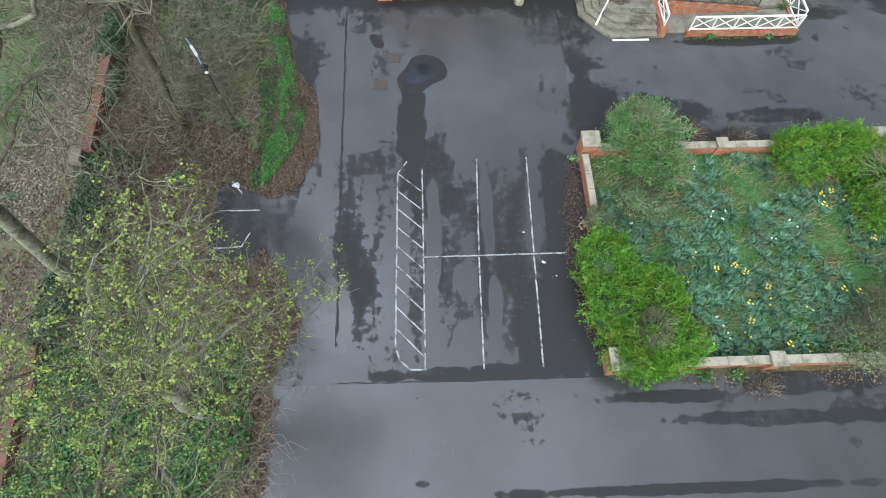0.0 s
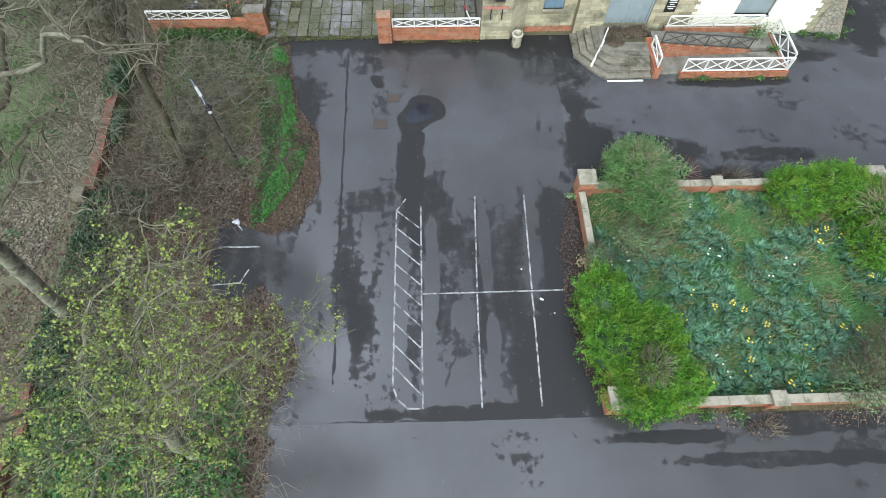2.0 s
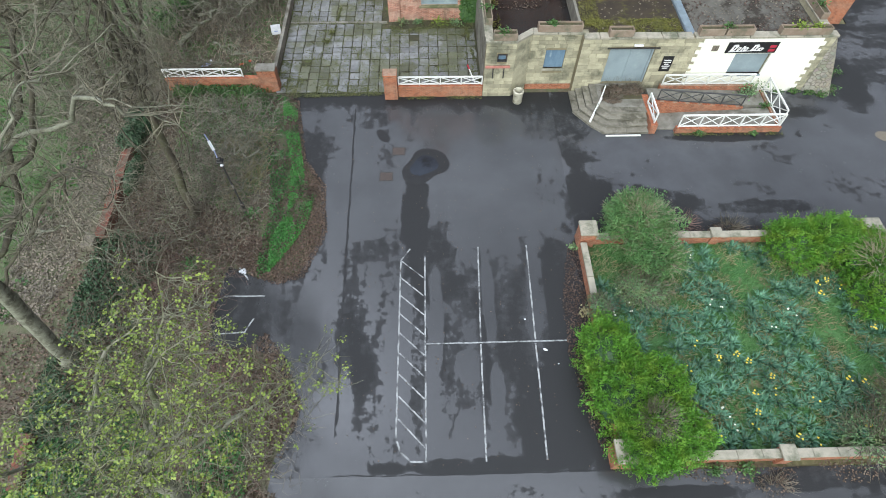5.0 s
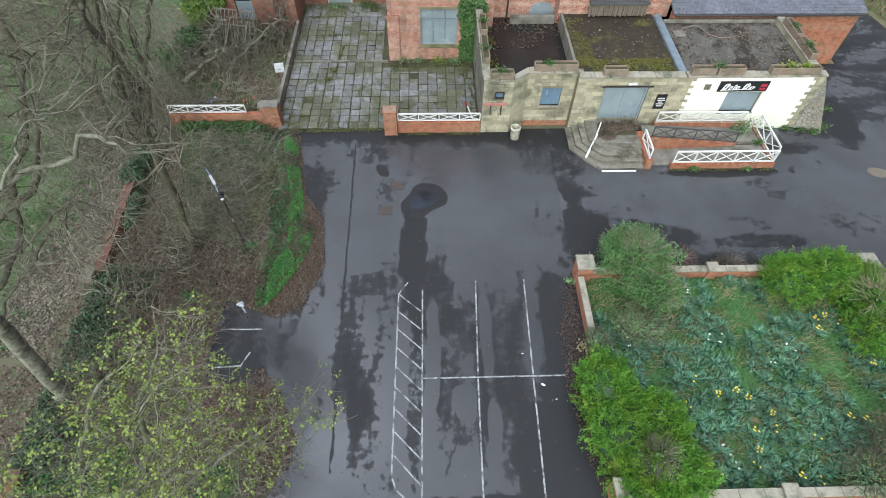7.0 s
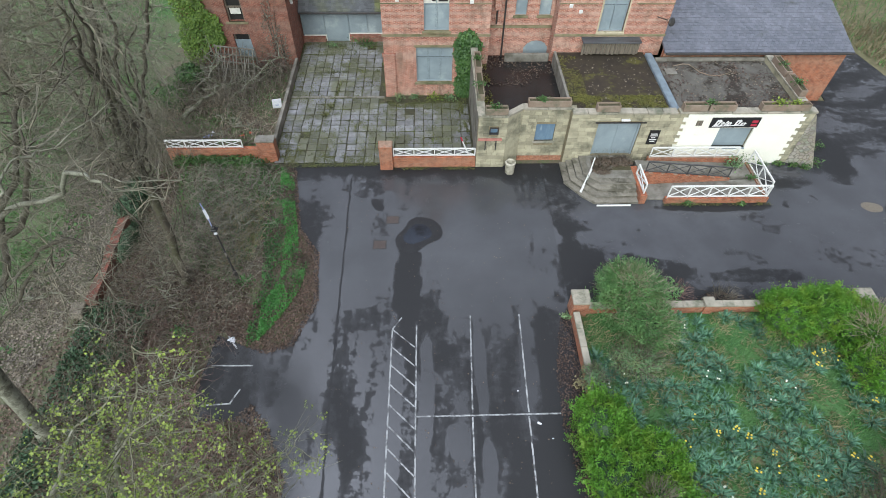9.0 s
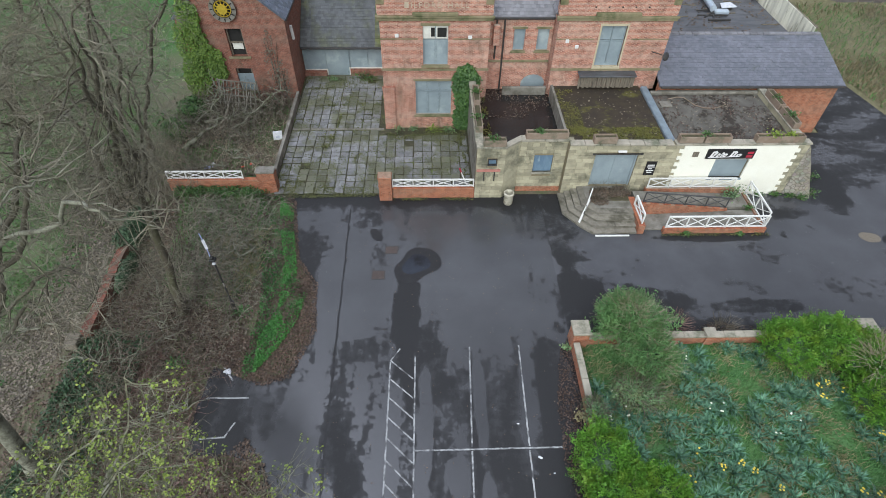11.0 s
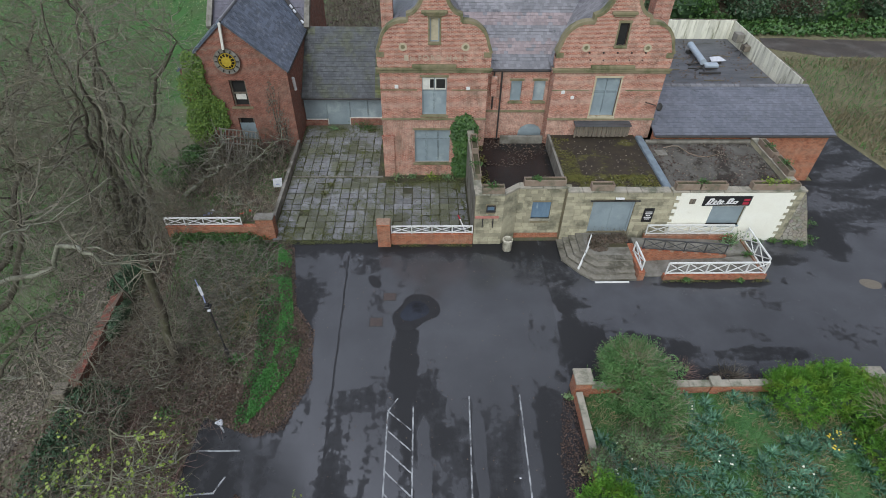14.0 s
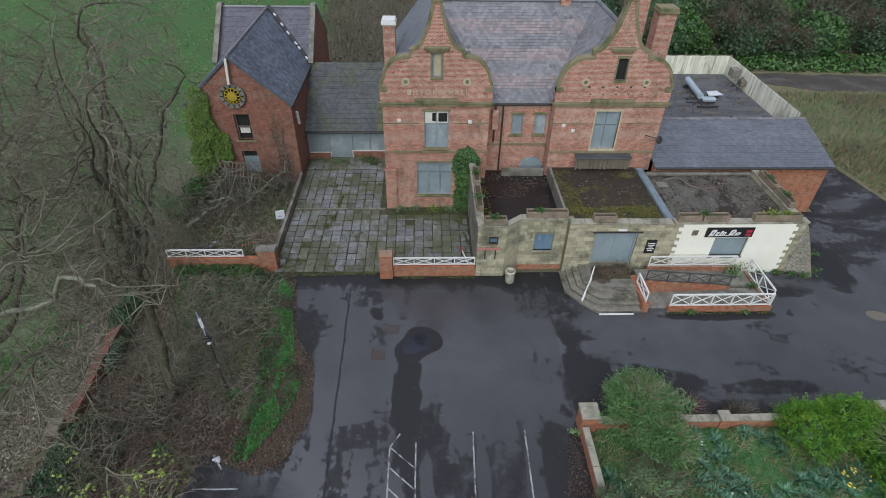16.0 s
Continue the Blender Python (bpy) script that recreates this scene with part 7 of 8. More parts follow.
bush("brown_shrub", "thin dry shrub hanging over the garden wall", [(7.1, 10.3, 0.6, 0.55, 0.9, 0.55)], 900, 0.09, "leaf_grey", 41, core=None, twigs=170, width=0.3)
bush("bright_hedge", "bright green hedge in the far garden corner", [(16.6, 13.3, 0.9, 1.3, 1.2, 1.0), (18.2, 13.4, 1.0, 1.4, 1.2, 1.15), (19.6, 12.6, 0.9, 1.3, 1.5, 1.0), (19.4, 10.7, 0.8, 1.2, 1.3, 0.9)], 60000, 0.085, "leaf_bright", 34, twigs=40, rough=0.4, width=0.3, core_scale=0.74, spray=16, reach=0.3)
bush("twiggy_shrub", "bare pale twigs arching over the hedge", [(19.8, 11.9, 1.5, 1.3, 1.2, 0.7)], 150, 0.08, "leaf_grey", 35, core=None, twigs=260, twig_mat="twig_pale")
bush("twiggy_shrub", "dry brown shrub leaning over the south wall", [(16.6, 4.6, 0.55, 1.5, 1.1, 0.7), (18.2, 5.6, 0.6, 1.5, 1.3, 0.75)], 3500, 0.1, "leaf_grey", 36, core=None, twigs=520, width=0.25)
bush("twiggy_shrub", "pale dead twigs standing in the hedge", [(8.0, 5.2, 1.75, 0.8, 0.7, 0.55)], 60, 0.07, "leaf_grey", 37, core=None, twigs=190, twig_mat="twig_tree")
bush("dead_brush", "small bare brush behind the north wall", [(11.9, 14.9, 0.35, 0.8, 0.5, 0.5)], 20, 0.06, "leaf_grey", 38, core=None, twigs=90, twig_mat="twig_red")
bush("dead_brush", "heap of dead stalks at the wall foot", [(14.3, 14.75, 0.15, 0.9, 0.35, 0.3)], 300, 0.08, "litter", 39, core=None, twigs=80)
bush("dead_brush", "dead twigs lying on the lane", [(12.5, 3.15, 0.06, 0.7, 0.4, 0.12)], 120, 0.08, "litter", 40, core=None, twigs=45)

# turf and daffodils
INNER = rect(GX0 + 0.2, GX1 - 0.1, GY0 + 0.2, GY1 - 0.2)
blades("turf_blades", "long uneven grass in the garden", INNER, 38000, 0.17, "turf", 51, z=0.1, lean=0.8)
blades("dry_tufts", "patches of bleached dead grass", INNER, 11000, 0.26, "grass_dry", 52, density=0.75, z=0.1, lean=1.0)


def daffodil(seed, flower, count):
    g = np.random.default_rng(seed)
    t = thing("daffodil_clump", 0, 0, 0, "clump of blue-green daffodil leaves" + (" with %s flowers" % flower if flower else ""), "daffodil", "daffodils in the garden")
    V, F = [], []
    for _ in range(58):
        a, h, l = g.uniform(0, math.tau), g.uniform(0.32, 0.52), g.uniform(0.05, 0.4)
        r0, w = abs(g.normal()) * 0.15, g.uniform(0.02, 0.033)
        b = a + g.normal() * 0.5
        dx, dy, ox, oy = math.cos(a), math.sin(a), math.cos(b), math.sin(b)
        i = len(V)
        for s in (0, 0.4, 0.75, 1.0):
            cx, cy, cz = r0 * ox + dx * l * s ** 1.6, r0 * oy + dy * l * s ** 1.6, h * (s - 0.42 * s ** 3)
            ww = w * (1 - 0.75 * s ** 3)
            V += [(cx - dy * ww, cy + dx * ww, cz), (cx + dy * ww, cy - dx * ww, cz)]
        F += [(i + k, i + k + 1, i + k + 3, i + k + 2) for k in (0, 2, 4)]
    tagged(raw("foliage", V, F, "daff_leaf", t), "strap-shaped leaves", kind="stuff")
    for _ in range(count):
        fx, fy, fz = g.normal() * 0.16, g.normal() * 0.16, g.uniform(0.4, 0.52)
        fb = bmesh.new()
        ctr = fb.verts.new((fx, fy, fz - 0.01))
        ring = [fb.verts.new((fx + (0.055 if k % 2 == 0 else 0.03) * math.cos(k * math.tau / 12), fy + (0.055 if k % 2 == 0 else 0.03) * math.sin(k * math.tau / 12), fz + 0.01)) for k in range(12)]
        for k in range(12):
            fb.faces.new((ctr, ring[k], ring[(k + 1) % 12]))
        cup = [fb.verts.new((fx + 0.025 * math.cos(k * math.tau / 6), fy + 0.025 * math.sin(k * math.tau / 6), fz + 0.04)) for k in range(6)]
        for k in range(6):
            fb.faces.new((ctr, cup[k], cup[(k + 1) % 6]))
        part("flower", fb, "daff_yellow" if flower == "yellow" else "daff_white", t)
    return t


kinds = [daffodil(61, "", 0), daffodil(62, "", 0), daffodil(63, "", 0), daffodil(64, "yellow", 5), daffodil(65, "pale", 2), daffodil(66, "yellow", 2), daffodil(67, "pale", 3)]
g = random.Random(9)
placed = []
for _ in range(6000):
    if len(placed) >= 185:
        break
    x, y = g.uniform(GX0 + 0.5, GX1 - 0.4), g.uniform(GY0 + 0.4, GY1 - 0.4)
    if noise.noise((x * 0.5, y * 0.32, 3.3)) < g.uniform(-0.3, 0.1) or (x < 9.7 and y < 8.4) or (x < 11.2 and y > 10.4 and x > 8.2) or (x > 15.6 and y > 11.8) or (x > 18.3 and y > 9.5) or any((x - a) ** 2 + (y - b) ** 2 < 0.26 for a, b in placed):
        continue
    placed.append((x, y))
for k, (x, y) in enumerate(placed):
    q = g.random()
    if q < (0.5 if x > 17.0 or (11.5 < x < 13.5 and y < 8.5) else 0.85):
        src = kinds[g.randrange(3)]
    elif x > 16.5 or (11.5 < x < 13.5 and y < 8.5):
        src = kinds[g.choice((3, 5, 3, 3))]
    else:
        src = kinds[g.choice((4, 6, 5, 4))]
    m = pose(x, y, 0.1, g.uniform(-6, 6), g.uniform(-6, 6), g.uniform(0, 360))
    if k < len(kinds):
        kinds[k].matrix_basis = m
    else:
        copy_thing(src, m)

# ---- the overgrown west bank ----
COVER = [(-9.9, 24.9), (-8.0, 24.7), (-7.35, 21.5), (-6.75, 18.4), (-6.05, 17.3), (-6.3, 15.6), (-6.9, 14.2), (-7.6, 13.3), (-8.2, 12.5), (-8.35, 14.0), (-8.2, 16.0), (-8.4, 18.0), (-9.0, 20.5), (-9.6, 22.5)]
GREEN = [(-7.9, 24.6), (-7.3, 21.2), (-6.7, 18.4), (-6.05, 17.3), (-6.3, 15.6), (-6.9, 14.2), (-7.8, 12.8), (-7.9, 14.6), (-7.3, 16.5), (-7.5, 19.5), (-8.3, 22.5), (-8.6, 24.6)]
scatter("ground_cover", "fresh bright green ground cover along the asphalt edge", GREEN, 20000, 0.075, "leaf_fresh", 71, (0.01, 0.12), 0.6, density=0.7, category="ground cover")
scatter("ground_cover", "patchy green ground cover among dead leaves", COVER, 6000, 0.1, "leaf_ground", 72, (0.02, 0.1), 0.6, density=0.9, category="ground cover")
RIM = [(-8.2, 25.0), (-7.7, 24.4), (-6.8, 19.8), (-5.6, 18.0), (-5.25, 15.0), (-6.1, 12.55), (-7.3, 12.15), (-8.6, 12.7), (-9.7, 13.6), (-9.0, 15.0), (-7.0, 14.3), (-6.4, 16.0), (-6.4, 17.4), (-7.6, 20.0)]
scatter("leaf_litter", "red-brown dead leaves heaped along the asphalt edge", RIM, 9500, 0.08, "litter_rim", 73, (0.0, 0.06), 0.5)
BAY = [(-15.5, 18.5), (-10.5, 16.5), (-8.6, 13.2), (-9.7, 12.4), (-9.9, 9.6), (-8.6, 9.1), (-7.2, 8.2), (-6.1, 6.6), (-6.6, 4.5), (-7.0, 1.0), (-6.8, -2.0), (-15.0, -2.0)]
scatter("leaf_litter", "dark red-brown leaf litter under the trees", BAY, 17000, 0.11, "litter_red", 74, (-0.04, 0.04), 0.45)
scatter("leaf_litter", "brown leaves drifted over the asphalt edge", [(-7.4, 9.4), (-6.2, 7.6), (-5.5, 6.6), (-6.0, 4.4), (-6.2, 2.0), (-6.4, -0.6), (-7.4, -0.6), (-6.9, 6.5)], 3000, 0.1, "litter", 75, (0.0, 0.03), 0.4, density=0.9)
scatter("leaf_litter", "pale bleached leaves along the old path", [(-19.4, 10.6), (-17.4, 10.2), (-17.0, 14.0), (-16.3, 19.5), (-17.2, 25.0), (-18.2, 30.0), (-21.5, 30.0), (-21.2, 25.0), (-19.3, 19.5), (-19.9, 14.0)], 15000, 0.11, "litter_pale", 76, (-0.04, 0.03), 0.4)
scatter("leaf_litter", "brown leaves scattered through the undergrowth", [(-16.0, 25.0), (-9.0, 25.0), (-8.3, 18.0), (-8.6, 13.5), (-15.9, 13.5)], 12000, 0.12, "litter", 77, (-0.04, 0.04), 0.5)
scatter("leaf_litter", "bleached leaves scattered through the undergrowth", [(-16.0, 25.0), (-9.0, 25.0), (-8.3, 18.0), (-8.6, 13.5), (-15.9, 13.5)], 5000, 0.11, "litter_pale", 86, (-0.03, 0.06), 0.6, density=0.5)
scatter("leaf_litter", "brown leaves among the grass", [(-34, 2), (-15.5, 2), (-16.5, 30), (-34, 36)], 6000, 0.12, "litter_pale", 78, (-0.04, 0.02), 0.4, density=0.25)
scatter("ground_cover", "low weeds in the rough grass", [(-36, 4), (-19, 4), (-17.5, 34), (-36, 40)], 14000, 0.17, "leaf_ivy", 79, (-0.04, 0.08), 0.7, density=0.3, category="ground cover")
scatter("ground_cover", "green ivy carpet beneath the budding tree", [(-16.0, -2.5), (-7.1, -2.5), (-7.0, 2.5), (-7.6, 5.5), (-12.0, 6.5), (-16.0, 5.0)], 15000, 0.14, "leaf_ground", 80, (-0.02, 0.22), 0.6, density=0.35, category="ground cover")
bush("wall_ivy", "dense dark ivy mounded over the end of the old wall", [(-15.9, 20.8, 0.6, 0.6, 0.9, 0.75), (-15.8, 22.0, 0.6, 0.7, 1.0, 0.8), (-15.45, 18.6, 0.3, 0.4, 1.2, 0.5)], 5200, 0.12, "leaf_dark", 81, core_scale=0.7, twigs=50, rough=0.5)
scatter("leaf_litter", "brown leaves below the old wall and the path edge", [(-19.5, 0.0), (-12.5, 0.0), (-12.8, 14.5), (-16.6, 15.0), (-17.6, 10.0), (-19.5, 10.0)], 12000, 0.11, "litter", 87, (-0.04, 0.04), 0.5)
scatter("leaf_litter", "dark leaves heaped at the asphalt corner", [(-9.9, 9.0), (-8.0, 9.2), (-7.4, 9.8), (-6.6, 8.9), (-5.6, 6.8), (-6.2, 5.0), (-9.0, 7.0)], 3400, 0.1, "litter_rim", 88, (0.0, 0.06), 0.5)
scatter("ground_cover", "dark ivy below the old wall", [(-16.4, 3.0), (-12.6, 3.5), (-13.0, 15.0), (-16.0, 15.2)], 9000, 0.12, "leaf_dark", 82, (0.0, 0.3), 0.9, density=0.4, category="ground cover")
blades("rough_grass", "thin rough grass on the bank", [(-14.5, 24.8), (-8.8, 24.8), (-8.6, 19.5), (-9.6, 16.0), (-13.5, 18.0)], 6500, 0.2, "grass", 83, lean=0.9)
blades("rough_grass", "rough olive grass west of the old path", [(-44, 6), (-20.2, 6), (-19.8, 18), (-19.0, 30), (-22, 38), (-44, 40)], 22000, 0.2, "grass", 85, density=0.35, lean=0.9, w=0.02)
blades("dry_stalks", "flattened straw-coloured stalks", [(-12.0, 21.5), (-8.9, 22.0), (-8.7, 17.5), (-10.8, 17.0)], 2200, 0.25, "grass_dry", 84, density=0.7, lean=1.6, w=0.008)


def thicket(label, poly, n, seed, mat, height=1.0):
    """Tangled bare bramble stems."""
    g = np.random.default_rng(seed)
    xs, ys = [p[0] for p in poly], [p[1] for p in poly]
    segs = []
    while len(segs) < n * 6:
        x, y = g.uniform(min(xs), max(xs)), g.uniform(min(ys), max(ys))
        if not inside(x, y, poly):
            continue
        a = g.uniform(0, math.tau)
        L, h = g.uniform(0.6, 1.9), height * g.uniform(0.3, 1.1)
        p = np.array([x, y, -0.04])
        for s in range(1, 7):
            f = s / 6
            a += g.normal() * 0.25
            q = np.array([x + math.cos(a) * L * f, y + math.sin(a) * L * f, 4 * h * f * (1 - f * 0.85) * 0.9 + 0.02 * g.normal()])
            segs.append((p, q, 0.013 * (1.1 - f * 0.7), 0.013 * (1 - f * 0.7)))
            p = q
    v, f = tubes(segs, 3)
    return tagged(raw("bramble_thicket", v, f, mat), label, "brambles", kind="stuff")


thicket("tangled brown bramble stems under the bare trees", [(-15.4, 20.0), (-10.3, 20.5), (-9.2, 15.5), (-9.6, 12.5), (-10.4, 8.5), (-15.2, 8.0)], 1100, 91, "twig", 0.8)
thicket("grey flattened bramble stems on the bank", [(-14.5, 24.5), (-8.9, 24.5), (-8.6, 19.5), (-9.0, 15.5), (-12.0, 17.0)], 900, 95, "twig_grey", 0.5)
thicket("reddish bramble stems over dead leaves", [(-14.0, 13.5), (-9.8, 13.6), (-10.0, 7.5), (-7.4, 6.5), (-7.0, 2.0), (-14.0, 3.0)], 650, 92, "twig_red", 0.5)
thicket("bare brush below the old path", [(-16.4, 30.0), (-14.5, 23.0), (-20.5, 20.0), (-24.0, 30.0)], 420, 93, "twig", 1.2)
thicket("brush at the lane edge", [(-7.4, 8.8), (-6.2, 7.4), (-5.7, 6.2), (-6.3, 3.5), (-6.4, 0.0), (-7.6, 0.0), (-7.5, 5.0)], 300, 94, "twig", 0.5)


# ---- loose things on the west side ----
lamp = thing("lamp_post", -9.4, 16.35, 0, "slim black lamp post with a broken white lantern and torn plastic", "lamp post")
part("post", rods(((-9.4, 16.35, -0.05), (-9.42, 16.35, 3.7)), w=0.08, sides=8), "iron", lamp)
part("base", rods(((-9.4, 16.35, -0.05), (-9.4, 16.35, 0.7)), w=0.2, sides=8), "iron", lamp)
part("band", rods(((-9.41, 16.35, 1.9), (-9.41, 16.35, 2.15)), w=0.1, sides=8), "concrete", lamp, "pale worn band")
part("lantern", boxes((-9.56, -9.28, 16.22, 16.48, 3.7, 3.82), (-9.5, -9.34, 16.26, 16.42, 3.82, 3.95), bevel=0.03), "black", lamp)
part("cover", boxes((-9.42, -9.27, 16.12, 16.24, 3.62, 3.72), bevel=0.03), "rubbish", lamp, "white lamp cover")
part("arm", rods(((-9.5, 16.4, 3.9), (-9.6, 16.6, 4.5)), ((-9.6, 16.6, 4.5), (-9.75, 16.75, 5.0)), w=0.05, sides=6), "rubbish_blue", lamp, "bent pale arm")
part("torn_sheet", rods(((-9.55, 16.5, 4.3), (-9.66, 16.65, 4.7)), w=0.11), "rubbish", lamp, "torn white plastic")

old = thing("old_wall", -15.8, 10, 0, "broken length of old red brick wall sunk in ivy", "wall")
for x0, y0, x1, y1, h0, h1 in ((-15.9, 20.2, -15.85, 14.8, 0.85, 0.5), (-15.75, 5.6, -15.5, 3.6, 0.5, 0.4), (-15.8, 2.9, -15.7, 0.6, 0.5, 0.4)):
    wb = bmesh.new()
    n = 14
    rows = []
    for k in range(n + 1):
        f = k / n
        x, y = x0 + (x1 - x0) * f, y0 + (y1 - y0) * f
        h = h0 + (h1 - h0) * f + 0.1 * noise.noise((x * 2, y * 2, 1))
        rows.append([wb.verts.new(p) for p in ((x - 0.24, y, -0.1), (x + 0.24, y, -0.1), (x + 0.21, y, h), (x - 0.21, y, h + 0.05))])
    for a, b in zip(rows[:-1], rows[1:]):
        for q in range(4):
            wb.faces.new((a[q], a[(q + 1) % 4], b[(q + 1) % 4], b[q]))
    wb.faces.new(rows[0])
    wb.faces.new(rows[-1][::-1])
    bmesh.ops.recalc_face_normals(wb, faces=wb.faces)
    part("brickwork", wb, "brick_old", old)
stone_cap = thing("stone_block", -16.3, 14.6, 0, "square brown stone block beside the old wall", "stone")
part("block", boxes((-16.7, -16.1, 14.2, 14.9, -0.1, 0.4), bevel=0.04), "timber", stone_cap)

# heap of fallen limbs and a rack before the clock building
for seed, a, b, r in ((1, (-15.6, 29.2, 0.3), (-13.4, 31.6, 1.3), 0.17), (2, (-14.6, 31.2, 1.0), (-11.4, 32.6, 0.9), 0.1), (12, (-13.6, 29.6, 0.2), (-10.9, 27.4, 0.7), 0.07), (13, (-15.8, 31.5, 0.2), (-13.2, 33.2, 2.4), 0.08), (3, (-15.0, 33.0, 0.2), (-12.0, 30.6, 0.5), 0.1), (4, (-14.6, 30.9, 0.3), (-14.2, 34.2, 2.2), 0.09), (5, (-13.3, 31.0, 0.3), (-9.9, 33.8, 1.8), 0.1), (6, (-16.2, 27.2, 0.15), (-12.9, 27.6, 0.3), 0.08), (7, (-14.0, 18.4, 0.15), (-12.3, 14.6, 0.3), 0.05), (8, (-16.6, 13.6, 0.2), (-13.4, 13.2, 0.3), 0.045), (9, (-12.6, 20.8, 0.2), (-9.9, 19.7, 0.2), 0.045), (10, (-17.8, 15.6, 0.1), (-20.6, 14.9, 0.2), 0.05), (11, (-13.0, 10.4, 0.2), (-9.9, 11.0, 0.3), 0.05)):
    rng = random.Random(seed + 50)
    t = thing("fallen_branch", a[0], a[1], 0.0, "pale dead branch lying in the undergrowth" if seed > 6 else "pale dead branch fallen in the yard", "branch", "fallen branches")
    segs = []
    p, q = Vector(a), Vector(b)
    last = p
    for k in range(1, 9):
        c = p.lerp(q, k / 8) + Vector((rng.gauss(0, 0.1), rng.gauss(0, 0.1), rng.gauss(0, 0.08)))
        segs.append((tuple(last), tuple(c), r * (1.08 - k * 0.09), r * (1 - k * 0.09)))
        if k > 2:
            for _ in range(3):
                d = Vector((rng.gauss(0, 1), rng.gauss(0, 1), rng.uniform(-0.1, 0.8))).normalized()
                m = c
                for s in range(3):
                    e = m + d * rng.uniform(0.2, 0.5)
                    segs.append((tuple(m), tuple(e), 0.035 - 0.01 * s, 0.025 - 0.008 * s))
                    d = (d + Vector((rng.gauss(0, 0.3), rng.gauss(0, 0.3), rng.gauss(0, 0.3)))).normalized()
                    m = e
        last = c
    v, f = tubes(segs, 6)
    raw("limb", v, f, "bark_pale", t, smooth=True)
rack = thing("timber_rack", -13.0, 33.4, 0, "collapsed grey slatted timber frame before the window", "rack")
for k in range(10):
    xk = -14.2 + k * 0.26
    part("slat", rods(((xk, 34.5, 2.2 - 0.03 * k), (xk + 0.12 * math.sin(k * 2.3), 33.0, 0.25)), w=0.055), "concrete", rack)
for k in range(6):
    part("rail", rods(((-14.35, 34.55 - k * 0.3, 2.25 - k * 0.38), (-11.7, 34.45 - k * 0.3, 2.0 - k * 0.36)), w=0.06), "concrete", rack)
for xx, top in ((-14.35, 2.3), (-11.75, 2.1)):
    part("leg", rods(((xx, 34.6, 0.0), (xx, 34.6, top)), w=0.09), "concrete", rack)
part("fallen_rail", rods(((-13.9, 32.6, 0.1), (-13.3, 33.6, 1.7)), ((-12.6, 32.3, 0.1), (-12.0, 33.5, 1.9)), ((-14.3, 32.5, 0.3), (-11.6, 32.2, 0.5)), w=0.08), "concrete", rack, "grey loose rails")
bx = thing("white_panel", -9.75, 30.3, 0.0, "white plastic panel propped against the edging wall", "panel")
panel = part("panel", prism(bmesh.new(), [(-10.05, 0.25), (-9.45, 0.35), (-9.4, 1.0), (-10.0, 0.92)], [], along_x, 30.2, 30.26), "rubbish", bx)
part("leg", rods(((-9.75, 30.3, 0.0), (-9.75, 30.3, 0.5)), w=0.08), "timber", bx)
part("text_bar", boxes((-9.85, -9.6, 30.19, 30.198, 0.5, 0.56)), "rubbish_blue", panel)
for k, (x, y, m, s) in enumerate(((-13.75, 27.7, "rubbish_blue", 0.4), (-13.55, 27.95, "rubbish", 0.3), (-11.6, 27.7, "rubbish_red", 0.25), (-11.15, 28.0, "rubbish_red", 0.2), (-8.95, 12.9, "rubbish", 0.3), (-7.2, 19.0, "rubbish", 0.1), (4.62, 8.75, "rubbish", 0.15), (3.9, 10.2, "rubbish", 0.07), (5.1, 8.1, "rubbish", 0.07))):
    c = thing("rubbish", x, y, 0.0, {"rubbish_blue": "crumpled blue and white plastic on the ground", "rubbish_red": "scrap of red plastic on the ground", "rubbish": "scrap of white plastic on the ground"}[m], "litter", "scattered rubbish")
    rb = bmesh.new()
    bmesh.ops.create_icosphere(rb, subdivisions=2, radius=s * 0.6, matrix=Matrix.Translation((x, y, s * 0.12)) @ Matrix.Diagonal((1, 0.7, 0.3, 1)))
    for vt in rb.verts:
        vt.co += Vector((noise.noise(vt.co * 7), noise.noise(vt.co * 7 + Vector((5, 0, 0))), 0.4 * noise.noise(vt.co * 9))) * s * 0.5
        vt.co.z = max(vt.co.z, 0.003)
    part("scrap", rb, m, c)
fp = thing("stone_trough", -10.3, 27.25, 0, "pale stone slab lying by the gate pier", "stone")
part("slab", boxes((-10.7, -9.95, 26.95, 27.5, -0.05, 0.22), bevel=0.04), "coping", fp)

